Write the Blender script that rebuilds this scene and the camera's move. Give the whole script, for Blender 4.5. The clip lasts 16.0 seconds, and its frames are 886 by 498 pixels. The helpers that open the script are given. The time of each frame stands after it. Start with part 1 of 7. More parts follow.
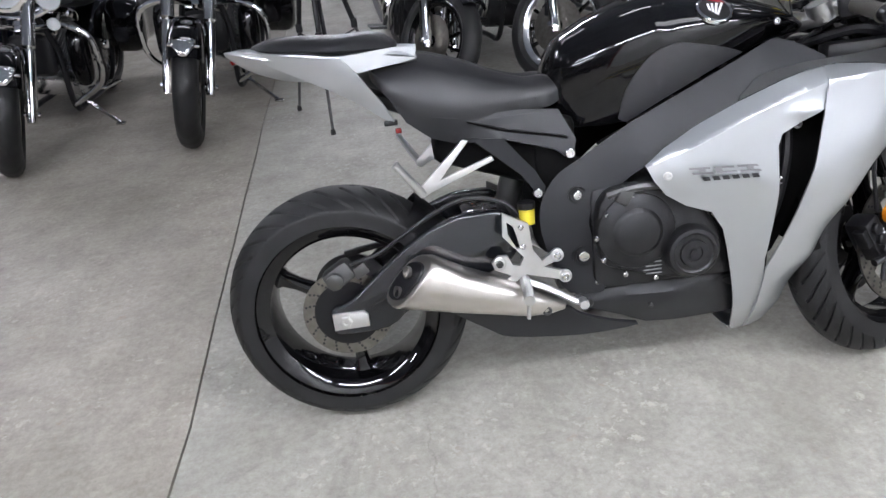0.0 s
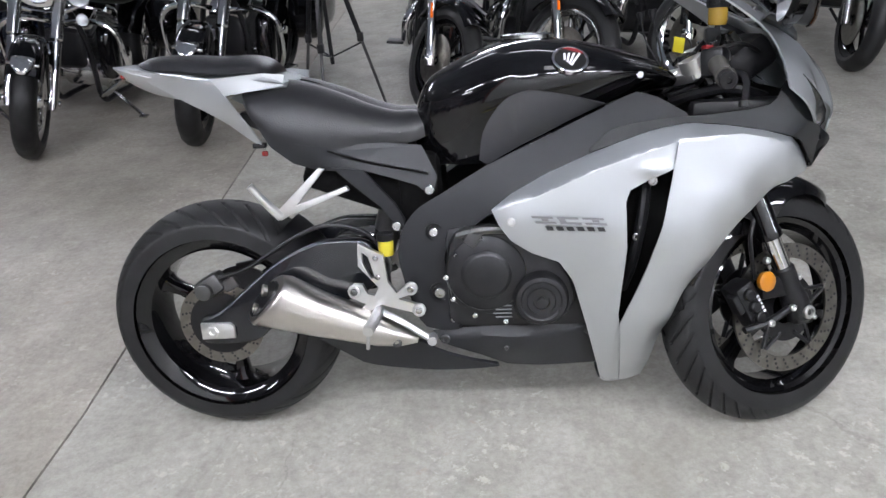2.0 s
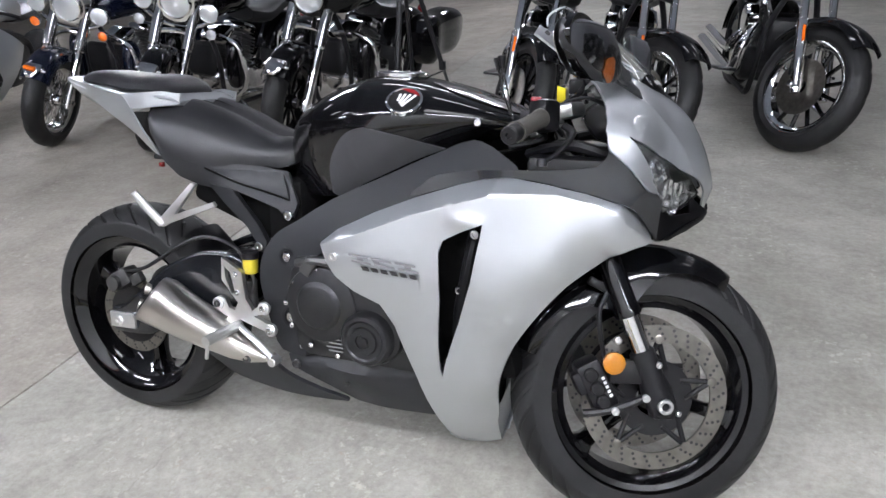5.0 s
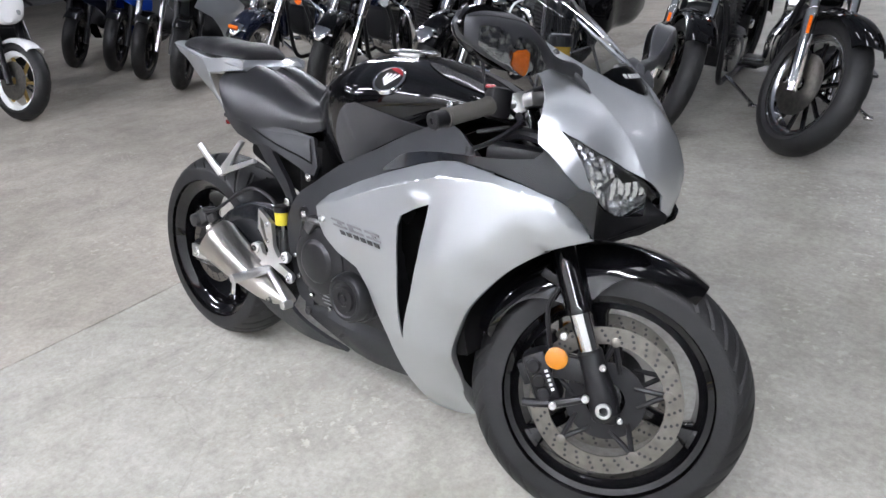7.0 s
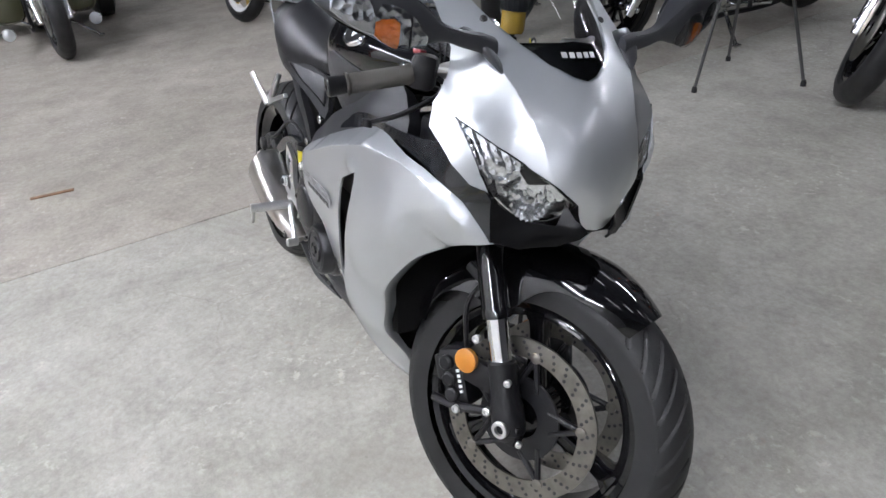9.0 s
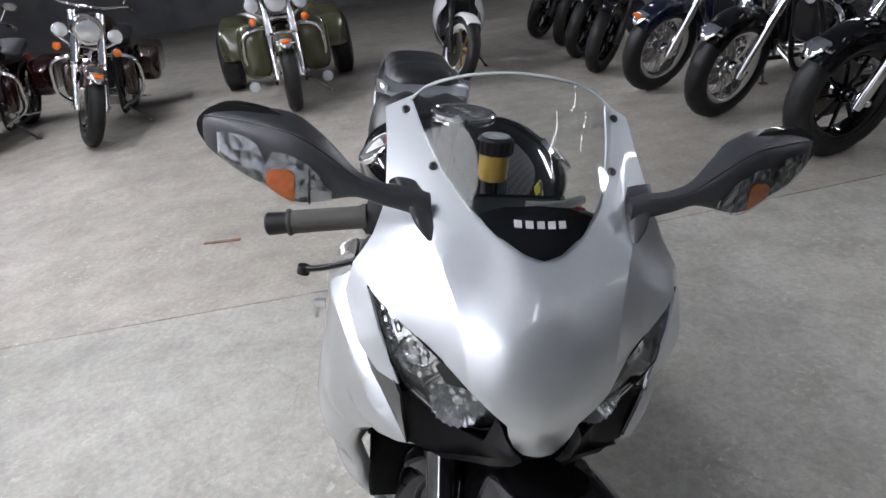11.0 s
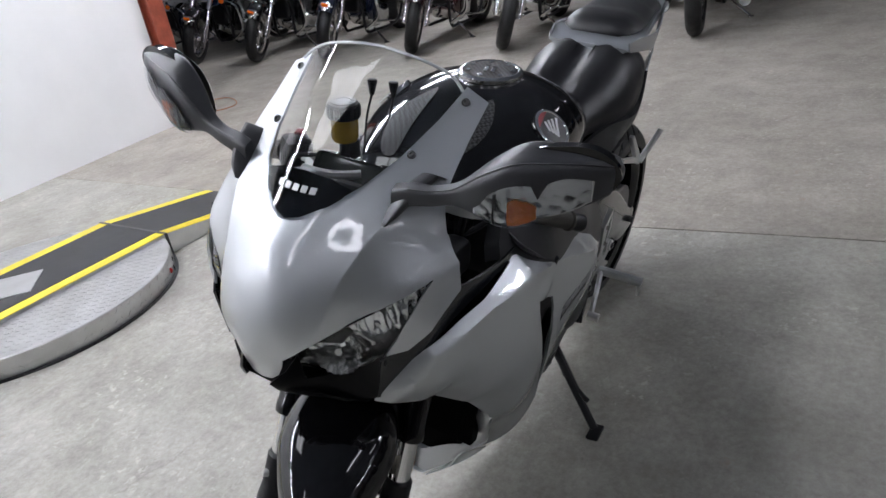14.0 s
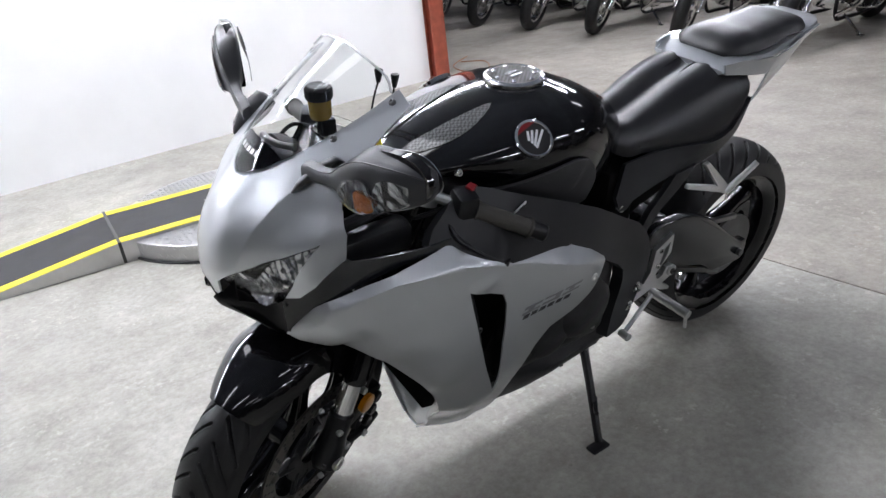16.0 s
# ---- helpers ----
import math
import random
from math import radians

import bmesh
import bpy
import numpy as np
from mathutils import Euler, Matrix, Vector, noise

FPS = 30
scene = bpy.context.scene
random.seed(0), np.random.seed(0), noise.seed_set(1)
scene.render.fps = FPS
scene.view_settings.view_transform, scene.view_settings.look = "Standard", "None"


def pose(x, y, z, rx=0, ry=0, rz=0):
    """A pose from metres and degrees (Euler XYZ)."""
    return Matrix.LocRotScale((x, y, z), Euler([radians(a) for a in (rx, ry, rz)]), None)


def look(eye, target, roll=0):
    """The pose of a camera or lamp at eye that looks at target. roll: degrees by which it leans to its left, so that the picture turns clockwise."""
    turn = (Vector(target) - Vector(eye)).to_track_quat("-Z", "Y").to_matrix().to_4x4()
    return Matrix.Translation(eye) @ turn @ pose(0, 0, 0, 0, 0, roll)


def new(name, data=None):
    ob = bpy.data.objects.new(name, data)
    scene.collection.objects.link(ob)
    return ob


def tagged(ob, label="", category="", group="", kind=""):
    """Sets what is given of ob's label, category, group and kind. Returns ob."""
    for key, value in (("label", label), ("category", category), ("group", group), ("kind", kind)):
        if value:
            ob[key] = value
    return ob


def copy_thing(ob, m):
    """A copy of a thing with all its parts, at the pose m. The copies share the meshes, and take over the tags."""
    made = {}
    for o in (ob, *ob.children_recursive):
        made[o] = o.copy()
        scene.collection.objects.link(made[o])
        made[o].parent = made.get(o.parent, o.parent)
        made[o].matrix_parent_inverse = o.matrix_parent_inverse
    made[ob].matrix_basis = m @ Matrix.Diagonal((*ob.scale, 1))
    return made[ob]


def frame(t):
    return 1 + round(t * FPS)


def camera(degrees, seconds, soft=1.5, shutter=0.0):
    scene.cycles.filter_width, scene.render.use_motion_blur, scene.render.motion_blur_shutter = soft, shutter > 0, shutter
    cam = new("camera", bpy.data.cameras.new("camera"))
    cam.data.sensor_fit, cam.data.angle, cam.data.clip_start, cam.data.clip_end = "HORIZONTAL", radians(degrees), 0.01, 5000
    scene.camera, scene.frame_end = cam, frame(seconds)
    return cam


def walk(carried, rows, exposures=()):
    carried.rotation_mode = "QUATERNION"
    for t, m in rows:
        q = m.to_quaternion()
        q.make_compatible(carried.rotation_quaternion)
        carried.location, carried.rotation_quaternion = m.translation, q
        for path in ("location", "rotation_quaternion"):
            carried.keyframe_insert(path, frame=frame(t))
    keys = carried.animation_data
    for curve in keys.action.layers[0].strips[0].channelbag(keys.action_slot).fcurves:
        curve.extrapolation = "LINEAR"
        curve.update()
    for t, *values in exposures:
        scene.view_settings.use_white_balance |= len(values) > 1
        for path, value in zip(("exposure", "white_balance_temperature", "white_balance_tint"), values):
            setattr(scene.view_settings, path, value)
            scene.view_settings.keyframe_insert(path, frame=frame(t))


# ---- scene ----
cam = camera(65.1, 16.0)
PATH = [
    (0, (0.217, -1.435, 1.275), (0.257, 0.297, 0.276), -7.0),
    (0.5, (0.353, -1.438, 1.277), (0.311, 0.306, 0.3), -7.3),
    (1, (0.486, -1.453, 1.285), (0.372, 0.294, 0.319), -6.9),
    (1.5, (0.596, -1.475, 1.279), (0.448, 0.273, 0.319), -5.8),
    (2, (0.708, -1.439, 1.285), (0.548, 0.309, 0.326), -4.6),
    (2.5, (0.8, -1.397, 1.306), (0.602, 0.347, 0.346), -3.8),
    (3, (0.93, -1.41, 1.306), (0.651, 0.333, 0.365), -4.6),
    (3.5, (1.08, -1.42, 1.303), (0.733, 0.319, 0.379), -4.8),
    (4, (1.193, -1.366, 1.262), (0.796, 0.38, 0.372), -3.9),
    (4.2, (1.241, -1.334, 1.249), (0.784, 0.405, 0.373), -3.8),
    (6.3, (1.76, -1.156, 1.247), (0.77, 0.343, 0.368), -4.7),
    (6.5, (1.801, -1.124, 1.253), (0.758, 0.334, 0.367), -4.8),
    (7, (1.919, -1.049, 1.253), (0.726, 0.285, 0.36), -5.5),
    (7.5, (2.051, -0.974, 1.245), (0.75, 0.218, 0.304), -5.6),
    (8, (2.112, -0.83, 1.224), (0.765, 0.251, 0.215), -5.6),
    (8.5, (2.142, -0.674, 1.226), (0.726, 0.263, 0.169), -6.0),
    (9, (2.186, -0.509, 1.245), (0.645, 0.245, 0.217), -6.5),
    (9.5, (2.2, -0.382, 1.261), (0.552, 0.238, 0.312), -7.4),
    (10, (2.127, -0.245, 1.261), (0.422, 0.256, 0.343), -7.6),
    (10.2, (2.112, -0.203, 1.255), (0.379, 0.252, 0.366), -8.1),
    (12.3, (2.039, 0.374, 1.254), (0.271, -0.051, 0.421), -7.1),
    (12.5, (2.051, 0.442, 1.253), (0.303, -0.069, 0.428), -7.7),
    (13, (2.081, 0.6, 1.25), (0.41, -0.112, 0.413), -9.3),
    (13.5, (2.034, 0.716, 1.23), (0.449, -0.165, 0.386), -10.0),
    (14, (1.966, 0.816, 1.224), (0.481, -0.209, 0.36), -9.8),
    (14.5, (1.928, 0.951, 1.22), (0.598, -0.269, 0.358), -9.1),
    (15, (1.873, 1.1, 1.211), (0.681, -0.233, 0.316), -8.1),
    (15.5, (1.756, 1.191, 1.211), (0.671, -0.235, 0.323), -6.8),
    (16, (1.671, 1.292, 1.225), (0.734, -0.265, 0.389), -6.9),
]
walk(cam, [(t, look(eye, target, roll)) for t, eye, target, roll in PATH], exposures=[(0.0, 0.08), (4.0, 0.1), (6.5, 0.34), (7.5, 0.32), (9.0, 0.12), (10.0, 0.12), (12.5, -0.24), (13.5, -0.25), (14.5, -0.1), (15.2, -0.02), (16.0, 0.14)])

# ---------------------------------------------------------------- light
world = bpy.data.worlds.new("hall_gloom")
scene.world = world
world.use_nodes = True
world.node_tree.nodes["Background"].inputs[0].default_value = (0.75, 0.82, 1.0, 1)
world.node_tree.nodes["Background"].inputs[1].default_value = 0.02
TUBE = 122.0
PANEL = 6.5
STRIP = 12.5


# ---------------------------------------------------------------- materials
def mat(name, color, rough=0.5, metal=0.0, coat=0.0, vary=0.0, scale=8.0, bump=0.0, bump_scale=60.0, spec=0.5, rough_vary=0.0):
    m = bpy.data.materials.new(name)
    m.use_nodes = True
    nt = m.node_tree
    b = nt.nodes["Principled BSDF"]
    b.inputs["Base Color"].default_value = (*color, 1)
    b.inputs["Roughness"].default_value = rough
    b.inputs["Metallic"].default_value = metal
    b.inputs["Coat Weight"].default_value = coat
    b.inputs["Coat Roughness"].default_value = 0.02
    b.inputs["Specular IOR Level"].default_value = spec
    tc = nt.nodes.new("ShaderNodeTexCoord")
    if vary or rough_vary:
        n = nt.nodes.new("ShaderNodeTexNoise")
        n.inputs["Scale"].default_value, n.inputs["Detail"].default_value = scale, 6
        nt.links.new(tc.outputs["Object"], n.inputs["Vector"])
        if vary:
            r = nt.nodes.new("ShaderNodeValToRGB")
            r.color_ramp.elements[0].position, r.color_ramp.elements[1].position = 0.3, 0.7
            r.color_ramp.elements[0].color = (*[c * (1 - vary) for c in color], 1)
            r.color_ramp.elements[1].color = (*[min(1, c * (1 + vary)) for c in color], 1)
            nt.links.new(n.outputs["Fac"], r.inputs[0])
            nt.links.new(r.outputs[0], b.inputs["Base Color"])
        if rough_vary:
            mr = nt.nodes.new("ShaderNodeMapRange")
            mr.inputs["To Min"].default_value, mr.inputs["To Max"].default_value = rough - rough_vary, rough + rough_vary
            nt.links.new(n.outputs["Fac"], mr.inputs["Value"])
            nt.links.new(mr.outputs[0], b.inputs["Roughness"])
    if bump:
        n2 = nt.nodes.new("ShaderNodeTexNoise")
        n2.inputs["Scale"].default_value, n2.inputs["Detail"].default_value = bump_scale, 4
        nt.links.new(tc.outputs["Object"], n2.inputs["Vector"])
        bp = nt.nodes.new("ShaderNodeBump")
        bp.inputs["Strength"].default_value, bp.inputs["Distance"].default_value = bump, 0.002
        nt.links.new(n2.outputs["Fac"], bp.inputs["Height"])
        nt.links.new(bp.outputs[0], b.inputs["Normal"])
    return m


def thin_glass(name, tint=(0.9, 0.92, 0.92), gloss=0.12):
    """A thin clear sheet: mostly see-through, with a mirror-like sheen that grows at a flat angle."""
    m = bpy.data.materials.new(name)
    m.use_nodes = True
    nt = m.node_tree
    nt.nodes.remove(nt.nodes["Principled BSDF"])
    t = nt.nodes.new("ShaderNodeBsdfTransparent")
    t.inputs[0].default_value = (*tint, 1)
    g = nt.nodes.new("ShaderNodeBsdfGlossy")
    g.inputs["Roughness"].default_value = 0.03
    f = nt.nodes.new("ShaderNodeFresnel")
    f.inputs["IOR"].default_value = 1.0 + gloss * 4
    mx = nt.nodes.new("ShaderNodeMixShader")
    nt.links.new(f.outputs[0], mx.inputs[0])
    nt.links.new(t.outputs[0], mx.inputs[1])
    nt.links.new(g.outputs[0], mx.inputs[2])
    nt.links.new(mx.outputs[0], nt.nodes["Material Output"].inputs[0])
    return m


def glow(name, color, strength):
    m = bpy.data.materials.new(name)
    m.use_nodes = True
    b = m.node_tree.nodes["Principled BSDF"]
    b.inputs["Base Color"].default_value = (*color, 1)
    b.inputs["Emission Color"].default_value = (*color, 1)
    b.inputs["Emission Strength"].default_value = strength
    return m


def concrete(name, tint=(1, 1, 1)):
    m = bpy.data.materials.new(name)
    m.use_nodes = True
    nt = m.node_tree
    b = nt.nodes["Principled BSDF"]
    tc = nt.nodes.new("ShaderNodeTexCoord")

    def noise_node(scale, detail=8, rough=0.6):
        n = nt.nodes.new("ShaderNodeTexNoise")
        n.inputs["Scale"].default_value, n.inputs["Detail"].default_value, n.inputs["Roughness"].default_value = scale, detail, rough
        nt.links.new(tc.outputs["Object"], n.inputs["Vector"])
        return n

    def ramp(src, p0, c0, p1, c1):
        r = nt.nodes.new("ShaderNodeValToRGB")
        r.color_ramp.elements[0].position, r.color_ramp.elements[1].position = p0, p1
        r.color_ramp.elements[0].color, r.color_ramp.elements[1].color = (*c0, 1), (*c1, 1)
        nt.links.new(src, r.inputs[0])
        return r.outputs[0]

    def mix(kind, fac, a, c):
        x = nt.nodes.new("ShaderNodeMix")
        x.data_type, x.blend_type = "RGBA", kind
        if isinstance(fac, float):
            x.inputs[0].default_value = fac
        else:
            nt.links.new(fac, x.inputs[0])
        nt.links.new(a, x.inputs[6])
        nt.links.new(c, x.inputs[7])
        return x.outputs[2]
    big = ramp(noise_node(0.9, 6).outputs["Fac"], 0.32, (0.35, 0.345, 0.33), 0.68, (0.50, 0.495, 0.478))
    mid = ramp(noise_node(5, 12, 0.72).outputs["Fac"], 0.36, (0.70, 0.69, 0.675), 0.60, (1.0, 1.0, 1.0))
    grain = ramp(noise_node(42, 10, 0.8).outputs["Fac"], 0.36, (0.66, 0.65, 0.635), 0.6, (1.0, 1.0, 1.0))
    col = mix("MULTIPLY", 0.8, mix("MULTIPLY", 0.85, big, mid), grain)
    # pale flakes and scraped patches, gathered in areas
    scuff = ramp(noise_node(2.2, 6, 0.6).outputs["Fac"], 0.46, (0, 0, 0), 0.62, (1, 1, 1))
    fl = ramp(noise_node(30, 6, 0.7).outputs["Fac"], 0.56, (0, 0, 0), 0.62, (1, 1, 1))
    pale = nt.nodes.new("ShaderNodeRGB")
    pale.outputs[0].default_value = (0.58, 0.575, 0.55, 1)

    def times(x, y):
        q = nt.nodes.new("ShaderNodeMath")
        q.operation = "MULTIPLY"
        nt.links.new(x, q.inputs[0])
        if isinstance(y, float):
            q.inputs[1].default_value = y
        else:
            nt.links.new(y, q.inputs[1])
        return q.outputs[0]
    col = mix("MIX", times(times(scuff, fl), 0.6), col, pale.outputs[0])
    # small dark pits and flecks
    spot = ramp(noise_node(21, 5, 0.6).outputs["Fac"], 0.68, (0, 0, 0), 0.74, (0.5, 0.5, 0.5))
    dark = nt.nodes.new("ShaderNodeRGB")
    dark.outputs[0].default_value = (0.12, 0.105, 0.09, 1)
    col = mix("MIX", spot, col, dark.outputs[0])
    # oily, darker stains
    stain = ramp(noise_node(1.3, 9, 0.6).outputs["Fac"], 0.6, (0, 0, 0), 0.72, (0.4, 0.4, 0.4))
    oil = nt.nodes.new("ShaderNodeRGB")
    oil.outputs[0].default_value = (0.2, 0.185, 0.165, 1)
    col = mix("MIX", stain, col, oil.outputs[0])
    # rusty flecks here and there
    rust = times(ramp(noise_node(2.7, 6, 0.6).outputs["Fac"], 0.5, (0, 0, 0), 0.65, (1, 1, 1)), ramp(noise_node(17, 6, 0.7).outputs["Fac"], 0.6, (0, 0, 0), 0.68, (0.4, 0.4, 0.4)))
    rc = nt.nodes.new("ShaderNodeRGB")
    rc.outputs[0].default_value = (0.33, 0.23, 0.17, 1)
    col = mix("MIX", rust, col, rc.outputs[0])
    # hairline cracks
    wob = nt.nodes.new("ShaderNodeMix")
    wob.data_type = "VECTOR"
    wob.inputs[0].default_value = 0.12
    nt.links.new(tc.outputs["Object"], wob.inputs[4])
    nt.links.new(noise_node(3.5, 8, 0.7).outputs["Color"], wob.inputs[5])
    vo = nt.nodes.new("ShaderNodeTexVoronoi")
    vo.feature = "DISTANCE_TO_EDGE"
    vo.inputs["Scale"].default_value = 1.1
    nt.links.new(wob.outputs[1], vo.inputs["Vector"])
    line = ramp(vo.outputs["Distance"], 0.0, (1, 1, 1), 0.0025, (0, 0, 0))
    some = ramp(noise_node(1.1, 3, 0.5).outputs["Fac"], 0.5, (0, 0, 0), 0.6, (0.3, 0.3, 0.3))
    col = mix("MIX", times(line, some), col, dark.outputs[0])
    tone = nt.nodes.new("ShaderNodeRGB")
    tone.outputs[0].default_value = (*tint, 1)
    col = mix("MULTIPLY", 1.0, col, tone.outputs[0])
    nt.links.new(col, b.inputs["Base Color"])
    rr = nt.nodes.new("ShaderNodeMapRange")
    rr.inputs["To Min"].default_value, rr.inputs["To Max"].default_value = 0.42, 0.68
    nt.links.new(noise_node(4, 6).outputs["Fac"], rr.inputs["Value"])
    nt.links.new(rr.outputs[0], b.inputs["Roughness"])
    b.inputs["Specular IOR Level"].default_value = 0.35
    bp = nt.nodes.new("ShaderNodeBump")
    bp.inputs["Strength"].default_value, bp.inputs["Distance"].default_value = 0.25, 0.004
    nt.links.new(noise_node(45, 8, 0.7).outputs["Fac"], bp.inputs["Height"])
    nt.links.new(bp.outputs[0], b.inputs["Normal"])
    return m


CONCRETE = concrete("worn_concrete", (1.0, 0.985, 0.91))
CONCRETE_OLD = concrete("older_brownish_concrete", (0.96, 0.905, 0.82))
JOINT = mat("joint_filler", (0.06, 0.052, 0.045), 0.9, vary=0.4, scale=30)
WHITE_WALL = mat("white_painted_wall", (0.88, 0.88, 0.87), 0.6, vary=0.03, scale=3, bump=0.1, bump_scale=40)
GREY_WALL = mat("grey_wall", (0.16, 0.16, 0.165), 0.8, vary=0.2, scale=2)
CEILING = mat("pale_ceiling_sheeting", (0.23, 0.255, 0.305), 0.8, vary=0.2, scale=1)
RED_STEEL = mat("red_oxide_steel", (0.30, 0.065, 0.035), 0.5, vary=0.25, scale=12, bump=0.15)
SILVER = mat("silver_metallic_paint", (0.505, 0.528, 0.545), 0.39, 0.84, 1.0, bump=0.02, bump_scale=900)
BLACK_GLOSS = mat("gloss_black_paint", (0.003, 0.003, 0.0035), 0.12, 0.0, 0.7, spec=0.1)
BLACK_SATIN = mat("satin_black_plastic", (0.006, 0.006, 0.007), 0.4, bump=0.15, bump_scale=500, spec=0.3)
GREY_PLASTIC = mat("charcoal_plastic", (0.014, 0.0145, 0.0165), 0.45, bump=0.2, bump_scale=600, rough_vary=0.06, scale=20, spec=0.36)
FRAME_GREY = mat("charcoal_frame_paint", (0.012, 0.0125, 0.0145), 0.46, 0.1, 0.0, bump=0.05, bump_scale=700, spec=0.35)
KNEE_PLASTIC = mat("textured_charcoal_plastic", (0.034, 0.034, 0.037), 0.55, bump=0.3, bump_scale=900, spec=0.4)
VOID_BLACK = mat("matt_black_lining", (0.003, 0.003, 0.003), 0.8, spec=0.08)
ENGINE_GREY = mat("dark_engine_casting", (0.032, 0.032, 0.034), 0.34, 0.7, vary=0.15, scale=30, bump=0.15, bump_scale=250, spec=0.4)
SEAT_VINYL = mat("black_seat_vinyl", (0.012, 0.012, 0.0135), 0.36, bump=0.35, bump_scale=380, rough_vary=0.08, scale=15, spec=0.4)
RUBBER = mat("tyre_rubber", (0.011, 0.011, 0.0115), 0.5, vary=0.3, scale=14, bump=0.2, bump_scale=160, spec=0.3)
GRIP_RUBBER = mat("grip_rubber", (0.045, 0.042, 0.036), 0.7, bump=0.5, bump_scale=500)
ALU = mat("brushed_aluminium", (0.66, 0.66, 0.65), 0.33, 0.95, vary=0.06, scale=25, bump=0.05, bump_scale=300)
STEEL_DISC = mat("brake_disc_steel", (0.19, 0.18, 0.16), 0.34, 1.0, vary=0.2, scale=40)
CAN = mat("satin_titanium", (0.60, 0.57, 0.53), 0.3, 1.0, vary=0.05, scale=10, bump=0.03, bump_scale=400)
CHROME = mat("chrome", (0.78, 0.78, 0.78), 0.08, 1.0)
CHROME_DIRTY = mat("dull_chrome", (0.6, 0.6, 0.6), 0.18, 1.0, vary=0.15, scale=12)
DARK_STEEL = mat("dark_steel", (0.09, 0.09, 0.09), 0.4, 0.8, vary=0.2, scale=20)
SCREEN = thin_glass("clear_screen", (0.86, 0.88, 0.88), 0.125)
LENS = thin_glass("clear_lens", (0.93, 0.94, 0.95), 0.11)


def facets(m, scale, strength=0.9):
    """Small tilted facets, as pressed into a lamp's reflector."""
    nt = m.node_tree
    tc = nt.nodes.new("ShaderNodeTexCoord")
    vo = nt.nodes.new("ShaderNodeTexVoronoi")
    vo.inputs["Scale"].default_value = scale
    nt.links.new(tc.outputs["Object"], vo.inputs["Vector"])
    bp = nt.nodes.new("ShaderNodeBump")
    bp.inputs["Strength"].default_value, bp.inputs["Distance"].default_value = strength, 0.01
    nt.links.new(vo.outputs["Distance"], bp.inputs["Height"])
    nt.links.new(bp.outputs[0], nt.nodes["Principled BSDF"].inputs["Normal"])


LAMP_BOWL = mat("polished_lamp_bowl", (0.9, 0.91, 0.92), 0.16, 0.95)
facets(LAMP_BOWL, 60, 0.25)
AMBER = mat("amber_reflector", (0.40, 0.145, 0.004), 0.3, 0.0, 0.5, bump=0.4, bump_scale=300)
AMBER_BULB = mat("amber_bulb", (0.70, 0.17, 0.015), 0.22, 0.3, 0.7)
CHIN_BLACK = mat("smooth_black_plastic", (0.004, 0.004, 0.0045), 0.3, spec=0.12)
RED_LENS = mat("red_lens", (0.18, 0.006, 0.006), 0.2, 0.0, 0.6)
YELLOW_FLUID = mat("yellow_fluid_cup", (0.36, 0.225, 0.035), 0.25, 0.0, 0.5, vary=0.15, scale=30)
YELLOW_CUP = mat("yellow_green_fluid_cup", (0.52, 0.44, 0.03), 0.3, 0.0, 0.5, vary=0.15, scale=30)
SWING_BLACK = mat("semi_gloss_black_casting", (0.006, 0.007, 0.009), 0.24, 0.0, 0.5, bump=0.08, bump_scale=300, spec=0.4)
# Pale base colour puts the highlight along the clear screen's rim into the material.
ACRYLIC_EDGE = mat("acrylic_edge_highlight", (0.62, 0.65, 0.65), 0.2, 0.2, 0.8)
YELLOW_TAG = mat("yellow_plastic_tag", (0.75, 0.62, 0.03), 0.5)
WHITE_PAINT = mat("white_marking", (0.8, 0.8, 0.8), 0.5)
GREY_MARK = mat("grey_marking", (0.25, 0.25, 0.26), 0.35, 0.5)
DARK_MARK = mat("dark_marking", (0.02, 0.02, 0.022), 0.4)
RED_MARK = mat("red_marking", (0.22, 0.008, 0.012), 0.3, 0.0, 0.6)
BADGE_SILVER = mat("dull_silver_lettering", (0.5, 0.5, 0.5), 0.45, 0.3)
MIRROR_PLASTIC = mat("dark_grey_mirror_shell", (0.022, 0.0228, 0.026), 0.38, bump=0.1, bump_scale=700, spec=0.45)
INDICATOR_BACK = mat("indicator_reflector", (0.38, 0.39, 0.41), 0.18, 1.0)
MIRROR = mat("mirror_glass", (0.9, 0.9, 0.9), 0.02, 1.0)

facets(AMBER_BULB, 130, 0.3)
facets(INDICATOR_BACK, 70, 0.3)


# ---------------------------------------------------------------- shaping
def sharpen(bm, angle=0.6):
    for e in bm.edges:
        if len(e.link_faces) == 2 and e.calc_face_angle(0) > angle:
            e.smooth = False
    for f in bm.faces:
        f.smooth = True


def part(name, bm, material, parent=None, label="", m=None, normals=True, angle=0.6, kind=""):
    """Links a bmesh as one mesh object, under a thing or a part."""
    if m is not None:
        bm.transform(m)
    if normals:
        bmesh.ops.recalc_face_normals(bm, faces=bm.faces[:])
    sharpen(bm, angle)
    me = bpy.data.meshes.new(name)
    bm.to_mesh(me)
    bm.free()
    me.materials.append(material)
    ob = new(name, me)
    if parent is not None:
        ob.parent = parent
    if label or kind:
        tagged(ob, label, kind=kind)
    return ob


def thing(name, m, label, category, group="", kind=""):
    ob = new(name)
    ob.empty_display_size = 0.1
    ob.matrix_world = m
    return tagged(ob, label, category, group, kind)


